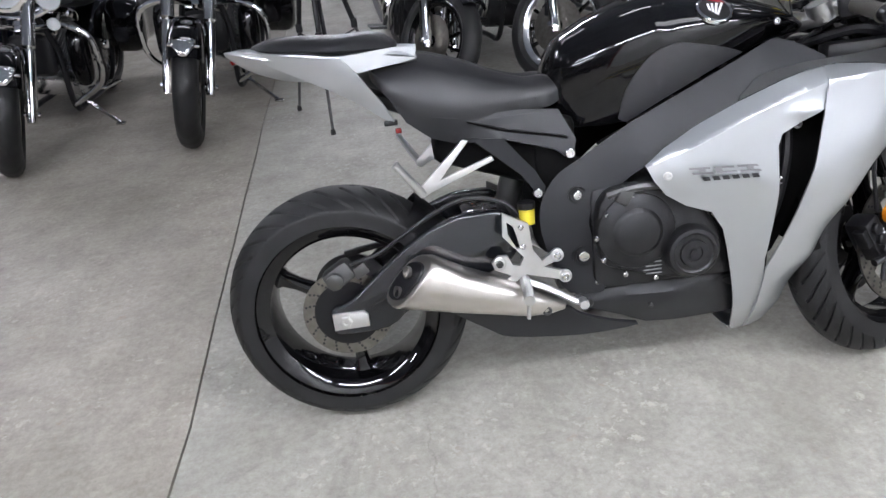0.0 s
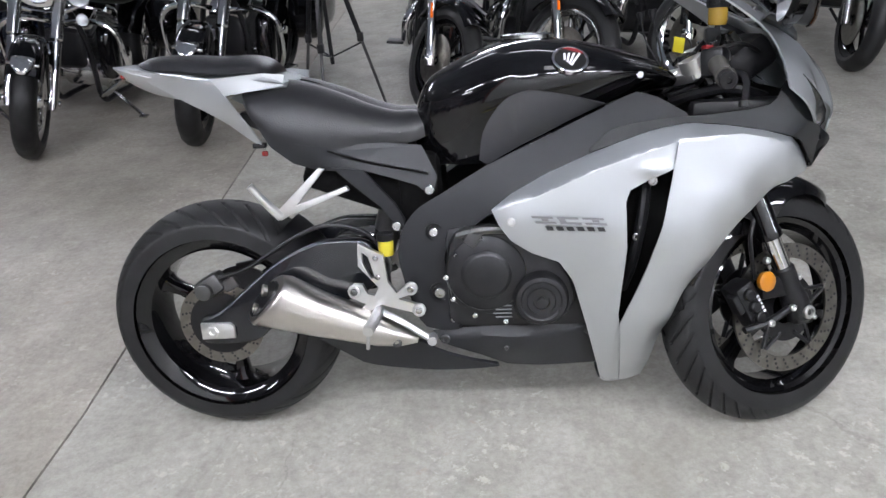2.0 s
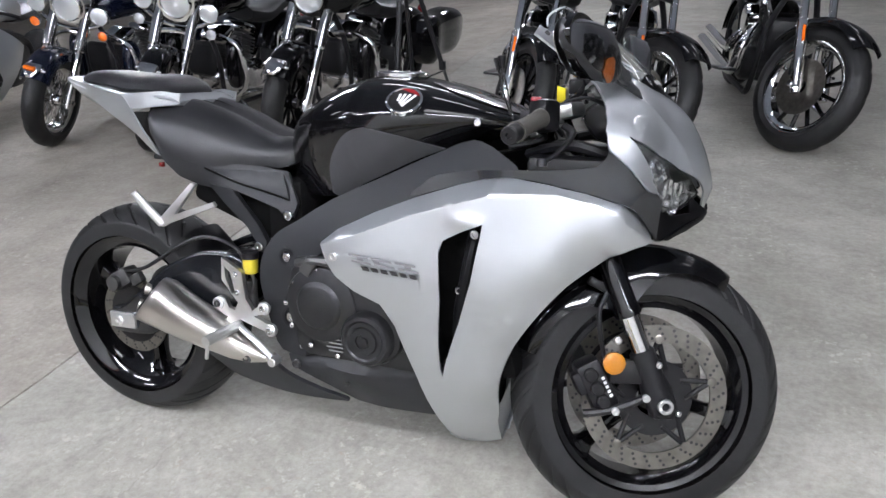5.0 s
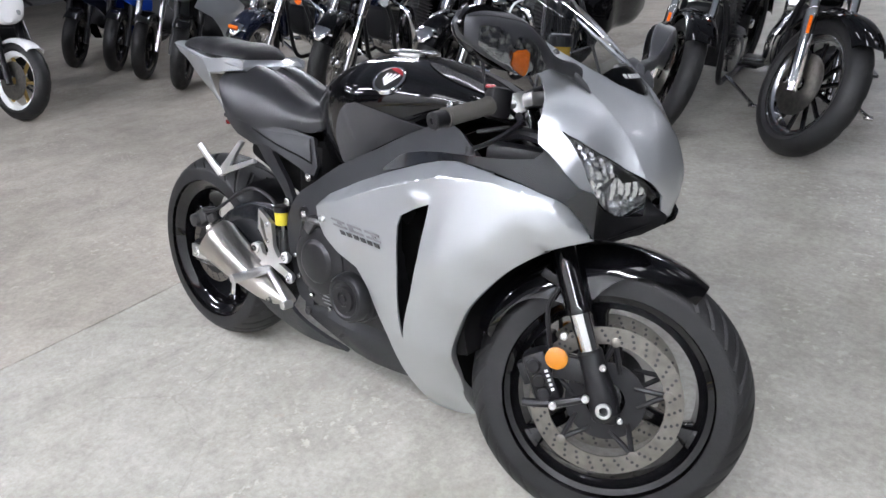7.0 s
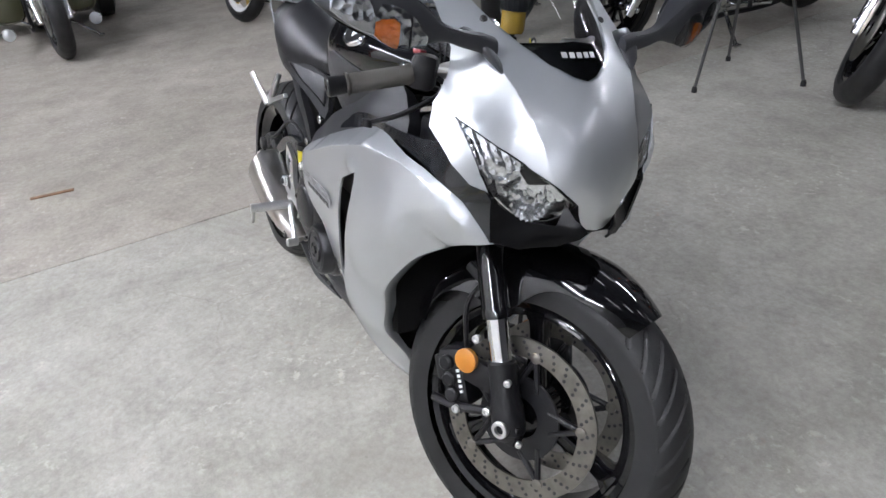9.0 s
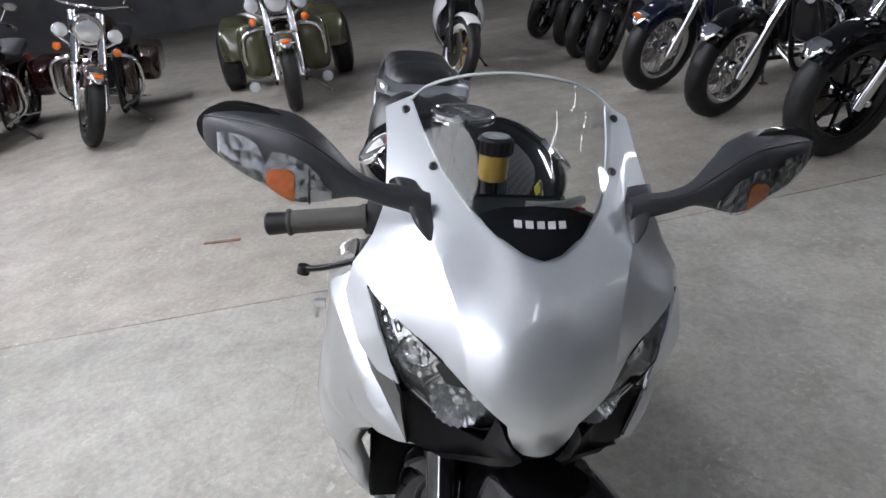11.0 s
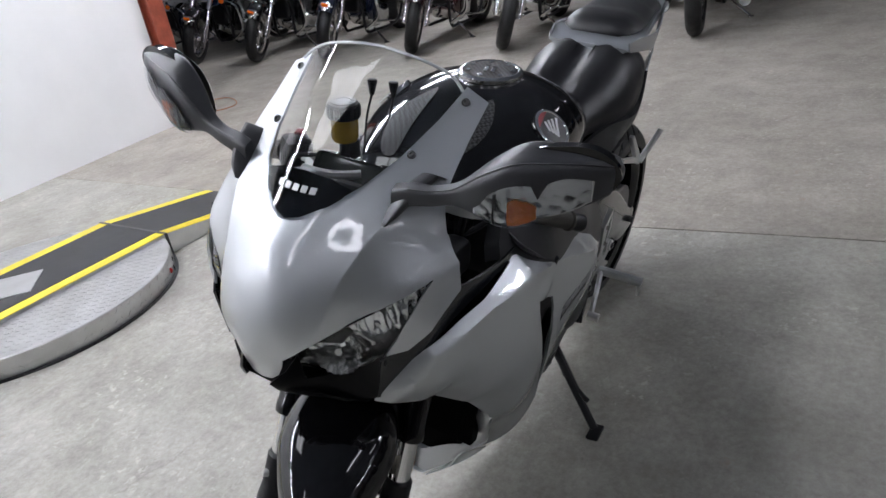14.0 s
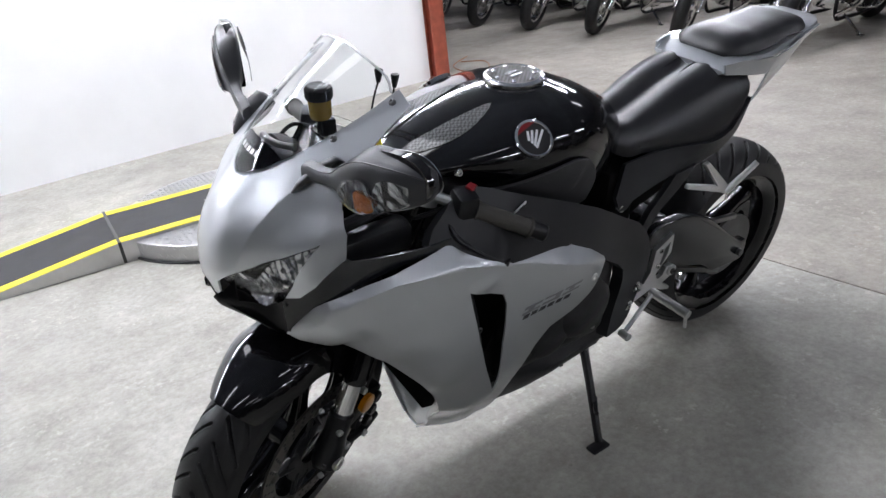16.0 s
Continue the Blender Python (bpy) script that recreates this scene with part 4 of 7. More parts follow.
half_nose = [(0.018, 0.7015), (0.030, 0.712), (0.038, 0.728), (0.042, 0.744), (0.075, 0.772), (0.120, 0.803), (0.160, 0.830), (0.198, 0.857), (0.185, 0.815), (0.170, 0.778), (0.160, 0.752), (0.185, 0.762), (0.208, 0.790), (0.224, 0.835), (0.215, 0.87), (0.192, 0.905), (0.176, 0.945), (0.172, 1.0), (0.172, 1.036), (0.138, 1.052), (0.126, 1.02), (0.107, 0.985), (0.082, 0.957), (0.05, 0.934), (0.022, 0.920)]
nose_loop = [(0, 0.699)] + half_nose + [(0, 0.915)] + [(-u, v) for u, v in reversed(half_nose)]
nose = part("nose_fairing", sheet(nose_loop, lambda u, v: Vector((NX(u, v), u, v)), 0.010, 0.004, folds=[((k * a[0], a[1]), (k * b[0], b[1])) for a, b in zip(CREASE, CREASE[1:]) for k in (-1, 1)]), SILVER, bike, "silver metallic nose fairing")
# screen
SX = surface(both([(0, 0.912, 1.372), (0.107, 0.985, 1.252), (0.138, 1.048, 1.150), (0, 1.092, 1.150), (0, 1.0, 1.290), (0.05, 0.934, 1.345), (0.06, 1.05, 1.21), (0.08, 1.083, 1.15)]), 1e-6)
half_screen = [(0.024, 0.918), (0.052, 0.932), (0.084, 0.955), (0.110, 0.984), (0.129, 1.02), (0.140, 1.05), (0.118, 1.068), (0.08, 1.083), (0.04, 1.090)]
screen_loop = [(0, 0.912)] + half_screen + [(0, 1.092)] + [(-u, v) for u, v in reversed(half_screen)]
sc = part("windscreen", sheet(screen_loop, lambda u, v: Vector((SX(u, v) + 0.002, u, v)), 0.02, 0.0), SCREEN, bike, "clear windscreen")
rim_pts = [Vector((SX(u, v) + 0.002, u, v)) for u, v in half_screen[5:] + [(0, 1.092)] + [(-u, v) for u, v in reversed(half_screen[5:])]]
bm = bmesh.new()
tube(bm, rim_pts, 0.0022, 6, 3)
part("screen_edge", bm, ACRYLIC_EDGE, sc)
badge = [(0, 0.914), (0.024, 0.920), (0.052, 0.934), (0.074, 0.950), (0.04, 0.962), (0, 0.966), (-0.04, 0.962), (-0.074, 0.950), (-0.052, 0.934), (-0.024, 0.920)]
part("badge_field", sheet(badge, lambda u, v: Vector((SX(u, v) - 0.002, u, v)), 0.02, 0.0015), BLACK_GLOSS, sc, "black field at the foot of the screen")
for k in range(5):
    u0 = -0.032 + 0.0135 * k
    loop = [(u0, 0.9455), (u0 + 0.009, 0.9455), (u0 + 0.009, 0.9525), (u0, 0.9525)]
    part("badge_bar", sheet(loop, lambda u, v: Vector((SX(u, v) + 0.0032, u, v)), 0.02, 0.0006), BADGE_SILVER, sc)
for s in (-1, 1):
    for u, v in ((0.117, 0.986), (0.146, 1.036)):
        p = Vector((NX(s * u, v), s * u, v))
        bolt(p, (0.75, 0, 0.66), 0.006, 0.004, nose, DARK_STEEL, name="screen_screw")

lamp = [(0.040, 0.742), (0.075, 0.772), (0.120, 0.803), (0.160, 0.830), (0.198, 0.857), (0.185, 0.815), (0.168, 0.775), (0.145, 0.738), (0.115, 0.712), (0.085, 0.698), (0.058, 0.702), (0.042, 0.720)]
LX = surface(both([(0.04, 0.742, 1.438), (0.198, 0.857, 1.321), (0.168, 0.775, 1.365), (0.12, 0.803, 1.392), (0.058, 0.70, 1.398), (0.115, 0.712, 1.375), (0.145, 0.738, 1.368)]), 1e-6)
for s in (-1, 1):
    loop = [(s * u, v) for u, v in lamp]
    hl = part("headlight", sheet(loop, lambda u, v: Vector((LX(u, v) - 0.022 + 0.0028 * abs(math.sin((u + 0.3 * v) * math.pi / 0.012)), u, v)), 0.003, 0.0), LAMP_BOWL, bike, "clear headlight with bright reflector")
    part("lens", sheet(loop, lambda u, v: Vector((LX(u, v) - 0.002, u, v)), 0.02, 0.0), LENS, hl)
    # side walls of the lamp bowl
    bm = bmesh.new()
    loft(bm, [[Vector((LX(u, v) - 0.003, u, v)) for u, v in loop], [Vector((LX(u, v) - 0.028, u, v)) for u, v in loop]], cap=False)
    part("bowl", bm, CHROME_DIRTY, hl)
    for u, v, r, deep in ((0.090, 0.738, 0.034, 0.034), (0.141, 0.792, 0.024, 0.026)):
        aim = Vector((0.93, s * 0.34, 0.12)).normalized()
        c = Vector((LX(s * u, v) - 0.012, s * u, v))
        m_ = axis_matrix(c, c + aim)
        rings = []
        for k in range(9):
            f = k / 8
            rr, dd = r * math.sqrt(max(f, 0.06)), deep * (f - 1)
            rings.append([m_ @ Vector(((rr * (1 + 0.05 * (-1) ** i)) * math.cos(2 * math.pi * i / 44), (rr * (1 + 0.05 * (-1) ** i)) * math.sin(2 * math.pi * i / 44), dd)) for i in range(44)])
        part("reflector_cup", loft(bmesh.new(), rings, cap=False), LAMP_BOWL, hl, normals=True, angle=0.3)
        bm = bmesh.new()
        turn(bm, [(-deep, r * 0.15), (-deep * 0.35, r * 0.15), (-deep * 0.25, r * 0.2), (-deep * 0.12, r * 0.18), (-deep * 0.08, 0)], c, c + aim, 20)
        part("bulb_hood", bm, CHROME_DIRTY, hl)
    bm = bmesh.new()
    c = Vector((LX(s * 0.115, 0.765) - 0.022, s * 0.113, 0.768))
    box(bm, c, (0.014, 0.008, 0.045), 0.003, Euler((s * 0.75, 0.3, 0)).to_matrix().to_4x4())
    part("lamp_divider", bm, CHROME_DIRTY, hl)
    brow = [(0.078, 0.772), (0.112, 0.795), (0.118, 0.788), (0.104, 0.768)]
    part("lamp_brow", sheet([(s * u, v) for u, v in brow], lambda u, v: Vector((LX(u, v) - 0.008, u, v)), 0.02, 0.004), BLACK_GLOSS, hl)
    sill = [Vector((LX(s * u, v) - 0.006, s * u, v)) for u, v in ((0.046, 0.726), (0.060, 0.706), (0.086, 0.702), (0.114, 0.716), (0.142, 0.741))]
    bm = bmesh.new()
    tube(bm, sill, 0.0028, 8, 4)
    part("lamp_sill", bm, CHROME, hl)
    rim_line = [Vector((LX(u, v) - 0.002, u, v)) for u, v in loop + loop[:1]]
    bm = bmesh.new()
    tube(bm, rim_line, 0.0016, 6, 0)
    part("lens_edge", bm, BLACK_GLOSS, hl)
# black chin below the lamps
half_chin = [(0.020, 0.700), (0.036, 0.716), (0.044, 0.738), (0.058, 0.704), (0.085, 0.700), (0.115, 0.714), (0.145, 0.740), (0.160, 0.742), (0.150, 0.70), (0.143, 0.664), (0.10, 0.655), (0.05, 0.668)]
CX = surface(both([(0.034, 0.70, 1.452), (0.042, 0.722, 1.43), (0.085, 0.70, 1.392), (0.145, 0.74, 1.366), (0.16, 0.742, 1.372), (0.143, 0.664, 1.366), (0.10, 0.655, 1.39), (0.05, 0.668, 1.42), (0, 0.672, 1.425)]), 1e-6)
for s in (-1, 1):
    part("chin_panel", sheet([(s * u, v) for u, v in half_chin], lambda u, v: Vector((CX(u, v) - 0.001, u, v)), 0.015, 0.004), CHIN_BLACK, bike, "black chin under the headlights")
bm = bmesh.new()
loft(bm, [[(1.45, 0.034, 0.698), (1.45, -0.034, 0.698)], [(1.38, 0.13, 0.658), (1.38, -0.13, 0.658)], [(1.22, 0.15, 0.655), (1.22, -0.15, 0.655)]], cap=False, closed=False)
bmesh.ops.solidify(bm, geom=bm.faces[:], thickness=0.004)
part("under_cowl", bm, CHIN_BLACK, bike)
# dark tray and instruments behind the screen
bm = bmesh.new()
box(bm, (1.262, 0, 0.885), (0.10, 0.16, 0.075), 0.02, Euler((0, radians(-35), 0)).to_matrix().to_4x4())
dash = part("instrument_panel", bm, BLACK_SATIN, bike, "black instrument pod behind the screen")
bm = bmesh.new()
box(bm, (1.237, 0, 0.918), (0.004, 0.12, 0.06), 0.008, Euler((0, radians(-35), 0)).to_matrix().to_4x4())
part("display", bm, mat("dark_display", (0.02, 0.022, 0.02), 0.15), dash)
bm = bmesh.new()
for s in (-1, 1):
    tube(bm, [(1.10, s * 0.05, 0.80), (1.2, s * 0.12, 0.83), (1.3, s * 0.10, 0.80)], 0.012, 8)
    box(bm, (1.22, s * 0.13, 0.78), (0.2, 0.05, 0.06), 0.015)
part("fairing_stay", bm, BLACK_SATIN, bike)
bm = bmesh.new()
box(bm, (1.3, 0, 0.77), (0.12, 0.26, 0.1), 0.03)
part("lamp_backing", bm, VOID_BLACK, bike)

bm = bmesh.new()
tube(bm, [(1.312, -0.012, 0.962), (1.312, 0.015, 0.962), (1.304, 0.042, 0.962), (1.288, 0.066, 0.963)], 0.006, 8)
part("dash_trim", bm, ALU, dash, "bright trim arc")
for s in (-1, 1):
    bm = bmesh.new()
    box(bm, (1.185, s * 0.085, 0.892), (0.05, 0.05, 0.03), 0.008, Euler((0, radians(-15), s * 0.4)).to_matrix().to_4x4())
    part("clamp", bm, ALU, dash)
    bm = bmesh.new()
    rod(bm, (1.19, s * 0.05, 0.90), (1.185, s * 0.05, 0.925), 0.010)
    part("clamp_bolt", bm, CHROME_DIRTY, dash)
bm = bmesh.new()
tube(bm, [(1.17, 0.10, 0.90), (1.23, 0.12, 0.915), (1.27, 0.09, 0.90)], 0.004, 8)
tube(bm, [(1.16, -0.09, 0.90), (1.22, -0.11, 0.92), (1.27, -0.09, 0.90)], 0.004, 8)
tube(bm, [(1.15, 0.02, 0.88), (1.2, 0.04, 0.93), (1.25, 0.03, 0.91)], 0.005, 8)
part("dash_wiring", bm, BLACK_SATIN, dash, kind="stuff")

# -- mirrors
MIRROR_ST = [(0, 1.318, 0.126, 0.938, 0.016, 0.010), (0.10, 1.316, 0.145, 0.947, 0.014, 0.011), (0.28, 1.312, 0.185, 0.957, 0.0115, 0.011), (0.40, 1.305, 0.215, 0.968, 0.0135, 0.015), (0.50, 1.296, 0.245, 0.981, 0.029, 0.025), (0.62, 1.287, 0.280, 0.993, 0.043, 0.030), (0.78, 1.275, 0.325, 1.007, 0.038, 0.028), (0.92, 1.262, 0.370, 1.019, 0.027, 0.021), (0.98, 1.255, 0.392, 1.025, 0.016, 0.012), (1, 1.253, 0.397, 1.027, 0.006, 0.005)]


def mirror_point(t, q, out, s):
    x, y, z, a, b = MIRROR_FN(t)
    cx, cz = math.copysign(abs(math.cos(q)) ** 0.52, math.cos(q)), math.copysign(abs(math.sin(q)) ** 0.52, math.sin(q))
    n = Vector((math.cos(q), 0, math.sin(q)))
    return Vector((x + b * cx * (1.0 if cx > 0 else 0.7), s * y, z + a * cz - 0.22 * a * cx)) + out * n


MIRROR_ROWS = along([(t, x - 0.022, y, z + 0.012 * (1 - t), a_, b_) for t, x, y, z, a_, b_ in MIRROR_ST], 60)


def MIRROR_FN(t):
    return [float(np.interp(t, MIRROR_ROWS[:, 0], MIRROR_ROWS[:, c])) for c in range(1, 6)]


for s in (-1, 1):
    rings = [[mirror_point(t, 2 * math.pi * i / 28, 0, s) for i in range(28)] for t in np.linspace(0, 1, 34)]
    mr = part("mirror", loft(bmesh.new(), rings), MIRROR_PLASTIC, bike, "charcoal fairing mirror with built-in indicator", angle=0.8)
    bm = bmesh.new()
    tube(bm, [mirror_point(t, 0.95, 0.0006, s) for t in np.linspace(0.12, 0.97, 24)], 0.0011, 6, 1)
    part("housing_seam", bm, DARK_MARK, mr)
    rows = []
    for u, v, wide, high in ((0.168, 0.962, 0.004, 0.010), (0.150, 0.966, 0.018, 0.016), (0.140, 0.955, 0.021, 0.018), (0.134, 0.942, 0.019, 0.015), (0.130, 0.930, 0.014, 0.010), (0.127, 0.920, 0.004, 0.003)):
        base = Vector((NX(s * u, v), s * u, v))
        side = Vector((0.30, s * 0.9, 0.25)).normalized()
        lift = Vector((0.72, s * 0.22, 0.62)).normalized()
        rows.append([base + side * wide * math.copysign(abs(math.cos(q)) ** 0.7, math.cos(q)) + lift * high * max(-0.3, math.sin(q)) for q in np.linspace(0, 2 * math.pi, 19)[:-1]])
    part("mirror_foot", loft(bmesh.new(), rows), MIRROR_PLASTIC, mr, angle=0.9)
    face = [(0.245, 0.957), (0.30, 0.958), (0.35, 0.977), (0.390, 1.010), (0.394, 1.036), (0.365, 1.055), (0.32, 1.052), (0.27, 1.035), (0.246, 1.0)]
    rim = sheet(smooth_loop([(s * u, v) for u, v in face], 3), lambda u, v: Vector((1.254 - (abs(u) - 0.25) * 0.17, u, v)), 0.03, 0.014)
    part("mirror_rim", rim, BLACK_GLOSS, mr)
    part("mirror_glass", sheet(smooth_loop([(s * (0.32 + (u - 0.32) * 0.9), 1.005 + (v - 1.005) * 0.88) for u, v in face], 3), lambda u, v: Vector((1.2395 - (abs(u) - 0.25) * 0.17, u, v)), 0.05, 0.001), MIRROR, mr)
    ts = np.linspace(0.49, 0.93, 16)

    def indicator(out, inset, k0, k1):
        rows = []
        for k, t in list(enumerate(ts))[k0:k1 + 1]:
            f = k / 15
            hi = 0.12 - inset + 0.22 * f
            lo = -1.2 + inset + 0.75 * max(0.0, f - 0.35)
            mid, half = (hi + lo) / 2, (hi - lo) / 2 * math.sin(math.pi * min(1, 0.12 + f * 1.15 if f < 0.6 else 0.12 + (1 - f) * 1.9)) ** 0.5
            rows.append([mirror_point(float(t), mid + half * q, out, s) for q in np.linspace(-1, 1, 9)])
        return loft(bmesh.new(), rows, cap=False, closed=False)
    il = part("indicator", indicator(0.0012, 0.03, 0, 15), INDICATOR_BACK, mr, "clear indicator with amber bulb")
    part("indicator_lens", indicator(0.0045, 0.0, 0, 15), LENS, il)
    part("amber_bulb", indicator(0.0024, 0.20, 5, 9), AMBER_BULB, il)
    bm = bmesh.new()
    tube(bm, [mirror_point(float(ts[3]), q, 0.0026, s) for q in np.linspace(-0.95, 0.05, 6)], 0.0011, 6, 1)
    part("lens_rib", bm, DARK_MARK, il)

# -- tank
TANK = [(0.525, 0.815, 0.70, 0.055), (0.545, 0.858, 0.69, 0.085), (0.60, 0.902, 0.688, 0.128), (0.66, 0.930, 0.690, 0.160), (0.72, 0.949, 0.705, 0.178), (0.78, 0.957, 0.735, 0.187), (0.85, 0.951, 0.765, 0.186), (0.93, 0.934, 0.795, 0.172), (1.01, 0.910, 0.825, 0.140), (1.08, 0.880, 0.835, 0.10), (1.11, 0.860, 0.835, 0.07)]
TROWS = along(TANK, 48)


def tank_at(x):
    r = [float(np.interp(x, TROWS[:, 0], TROWS[:, c])) for c in (1, 2, 3)]
    return r[0], r[1], r[2]


def tank_y(x, z):
    zt, zb, w = tank_at(x)
    zm = zb + (zt - zb) * (0.62 if x < 0.75 else 0.55)
    if z >= zm:
        k = min(max((z - zm) / (zt - zm), 0), 1)
        return w * max(1 - k ** 2.3, 0) ** (1 / 2.1)
    k = min((zm - z) / (zm - zb), 1.2)
    return w * (1 - 0.30 * k ** 1.6)


rings = []
for x, zt, zb, w in TROWS:
    zs = zb + (zt - zb) * np.sin(np.linspace(0, math.pi / 2, 20))
    rings.append([Vector((x, -tank_y(x, z), z)) for z in zs] + [Vector((x, tank_y(x, z), z)) for z in reversed(zs[:-1])])
tank = part("fuel_tank", loft(bmesh.new(), rings), BLACK_GLOSS, bike, "gloss black fuel tank", angle=0.9)
pad = [(0.672, 0.700), (0.682, 0.762), (0.708, 0.808), (0.738, 0.838), (0.775, 0.851), (0.80, 0.850), (0.87, 0.835), (0.945, 0.812), (0.88, 0.786), (0.819, 0.757), (0.75, 0.724), (0.69, 0.690)]
for s in (-1, 1):
    part("knee_panel", sheet(smooth_loop(pad, 3, (0, 7, 11)), lambda u, v: Vector((u, s * (tank_y(u, v) + 0.004), v)), 0.02, 0.006), KNEE_PLASTIC, tank, "charcoal textured knee panel")
    c = Vector((0.868, s * 0.167, 0.908))
    y0 = tank_y(0.868, 0.908)
    n = Vector((-(tank_y(0.878, 0.908) - tank_y(0.858, 0.908)) / 0.02, s, -(tank_y(0.868, 0.913) - tank_y(0.868, 0.903)) / 0.01)).normalized()
    c = Vector((0.868, s * (y0 + 0.001), 0.908))
    bm = bmesh.new()
    turn(bm, [(-0.006, 0.038), (0.002, 0.038), (0.0035, 0.036), (0.0035, 0.033), (0.002, 0.032)], c, c + n, 40)
    em = part("emblem_ring", bm, CHROME, tank, "round chrome-ringed emblem")
    bm = bmesh.new()
    turn(bm, [(-0.005, 0.033), (0.0022, 0.033), (0.0022, 0)], c, c + n, 32)
    part("emblem_field", bm, mat("emblem_black", (0.01, 0.01, 0.01), 0.3, 0.0, 0.6), em)
    q = n.to_track_quat("Z", "Y").to_matrix().to_4x4()
    bm = bmesh.new()
    turn(bm, [(0.0022, 0.033), (0.0029, 0.033), (0.0029, 0.0)], c, c + n, 32)
    bmesh.ops.bisect_plane(bm, geom=bm.verts[:] + bm.edges[:] + bm.faces[:], plane_co=c + Vector((0.0, 0, 0.018)), plane_no=(0.3, 0, 1), clear_inner=True)
    part("emblem_red", bm, RED_MARK, em)
    bm = bmesh.new()
    for k in range(4):
        box(bm, (0.010 - 0.007 * k, -0.003 + 0.003 * k, 0.0034), (0.0045, 0.040 - 0.007 * k, 0.0012), 0.0, Matrix.Rotation(-0.65 + 0.16 * k, 4, "Z"))
    part("emblem_wing", bm, WHITE_PAINT, em, m=Matrix.Translation(c) @ q)
    bm = bmesh.new()
    bolt((1.015, s * (tank_y(1.015, 0.868) + 0.001), 0.868), (0, s, 0.2), 0.008, 0.004, tank)
# filler cap with patterned cover
bm = bmesh.new()
c = Vector((0.786, 0, 0.9575))
turn(bm, [(-0.004, 0.062), (0.003, 0.062), (0.006, 0.058), (0.0065, 0.054), (0.005, 0.052)], c, c + Vector((0.02, 0, 1)), 48)
cap = part("filler_cap_ring", bm, CHROME_DIRTY, tank, "round patterned filler cap cover")
bm = bmesh.new()
turn(bm, [(-0.004, 0.053), (0.005, 0.053), (0.005, 0)], c, c + Vector((0.02, 0, 1)), 40)


def weave(name, scale):
    m = bpy.data.materials.new(name)
    m.use_nodes = True
    nt = m.node_tree
    b = nt.nodes["Principled BSDF"]
    tc = nt.nodes.new("ShaderNodeTexCoord")
    ck = nt.nodes.new("ShaderNodeTexChecker")
    ck.inputs["Scale"].default_value = scale
    ck.inputs[1].default_value, ck.inputs[2].default_value = (0.004, 0.004, 0.004, 1), (0.05, 0.05, 0.052, 1)
    nt.links.new(tc.outputs["Object"], ck.inputs[0])
    nt.links.new(ck.outputs[0], b.inputs["Base Color"])
    b.inputs["Roughness"].default_value = 0.45
    b.inputs["Coat Weight"].default_value = 0.5
    b.inputs["Coat Roughness"].default_value = 0.06
    b.inputs["Specular IOR Level"].default_value = 0.2
    return m


WEAVE = weave("carbon_weave", 190)
CAP_WEAVE = weave("carbon_cap_face", 190)
CAP_WEAVE.node_tree.nodes["Principled BSDF"].inputs["Coat Weight"].default_value = 0.08
part("cap_face", bm, CAP_WEAVE, cap)
for k in range(7):
    a = 2 * math.pi * k / 7
    bm = bmesh.new()
    turn(bm, [(0.004, 0.0045), (0.007, 0.0045), (0.008, 0.003), (0.008, 0)], c + Vector((0.043 * math.cos(a), 0.043 * math.sin(a), 0)), c + Vector((0.043 * math.cos(a), 0.043 * math.sin(a), 1)), 10)
    part("cap_bolt", bm, CHROME_DIRTY, cap)
for y in (0.007, -0.008):
    bm = bmesh.new()
    box(bm, c + Vector((0, y, 0.006)), (0.034, 0.008, 0.003), 0.001, Matrix.Rotation(0.3, 4, "Z"))
    part("cap_mark", bm, CHROME_DIRTY, cap)
strip = [(0.885, 0.056), (0.94, 0.046), (1.01, 0.038), (1.07, 0.030), (1.066, 0.060), (1.0, 0.090), (0.94, 0.086)]


def tank_top(x, y):
    zt, zb, w = tank_at(x)
    zm = zb + (zt - zb) * (0.62 if x < 0.75 else 0.55)
    k = max(1 - (min(abs(y) / w, 1)) ** 2.1, 0) ** (1 / 2.3)
    return zm + (zt - zm) * k


for s in (-1, 1):
    part("tank_protector", sheet(smooth_loop(strip, 3), lambda u, v: Vector((u, s * v, tank_top(u, v) + 0.0018)), 0.012, 0.001), WEAVE, tank, "carbon-weave strip on the tank shoulder")

# -- seats and tail
SEAT = [(0.136, 0.867, 0.850, 0.085), (0.155, 0.877, 0.828, 0.122), (0.19, 0.884, 0.790, 0.142), (0.24, 0.889, 0.758, 0.150), (0.30, 0.874, 0.744, 0.150), (0.36, 0.852, 0.742, 0.138), (0.42, 0.826, 0.744, 0.120), (0.48, 0.808, 0.745, 0.108), (0.53, 0.806, 0.746, 0.10), (0.553, 0.795, 0.755, 0.085)]
rings = []
for x, zt, zb, w in along(SEAT, 40):
    ring = []
    for i in range(41):
        t = -1 + 2 * i / 40
        y = w * (math.sin(t * 1.5708) * 0.4 + t * 0.6)
        dome = (1 - abs(t) ** 3.2)
        dip = 0.009 * math.exp(-(y / 0.022) ** 2) - 0.006 * math.exp(-((abs(y) - 0.06) / 0.03) ** 2)
        ring.append(Vector((x, y, zb + 0.022 + (zt - zb - 0.022) * dome ** 0.8 - dip)))
    ring += [Vector((x, w * 0.98, zb)), Vector((x, -w * 0.98, zb))]
    rings.append(ring)
part("rider_seat", loft(bmesh.new(), rings), SEAT_VINYL, bike, "black vinyl rider seat with a centre channel", angle=0.9)
bm = bmesh.new()
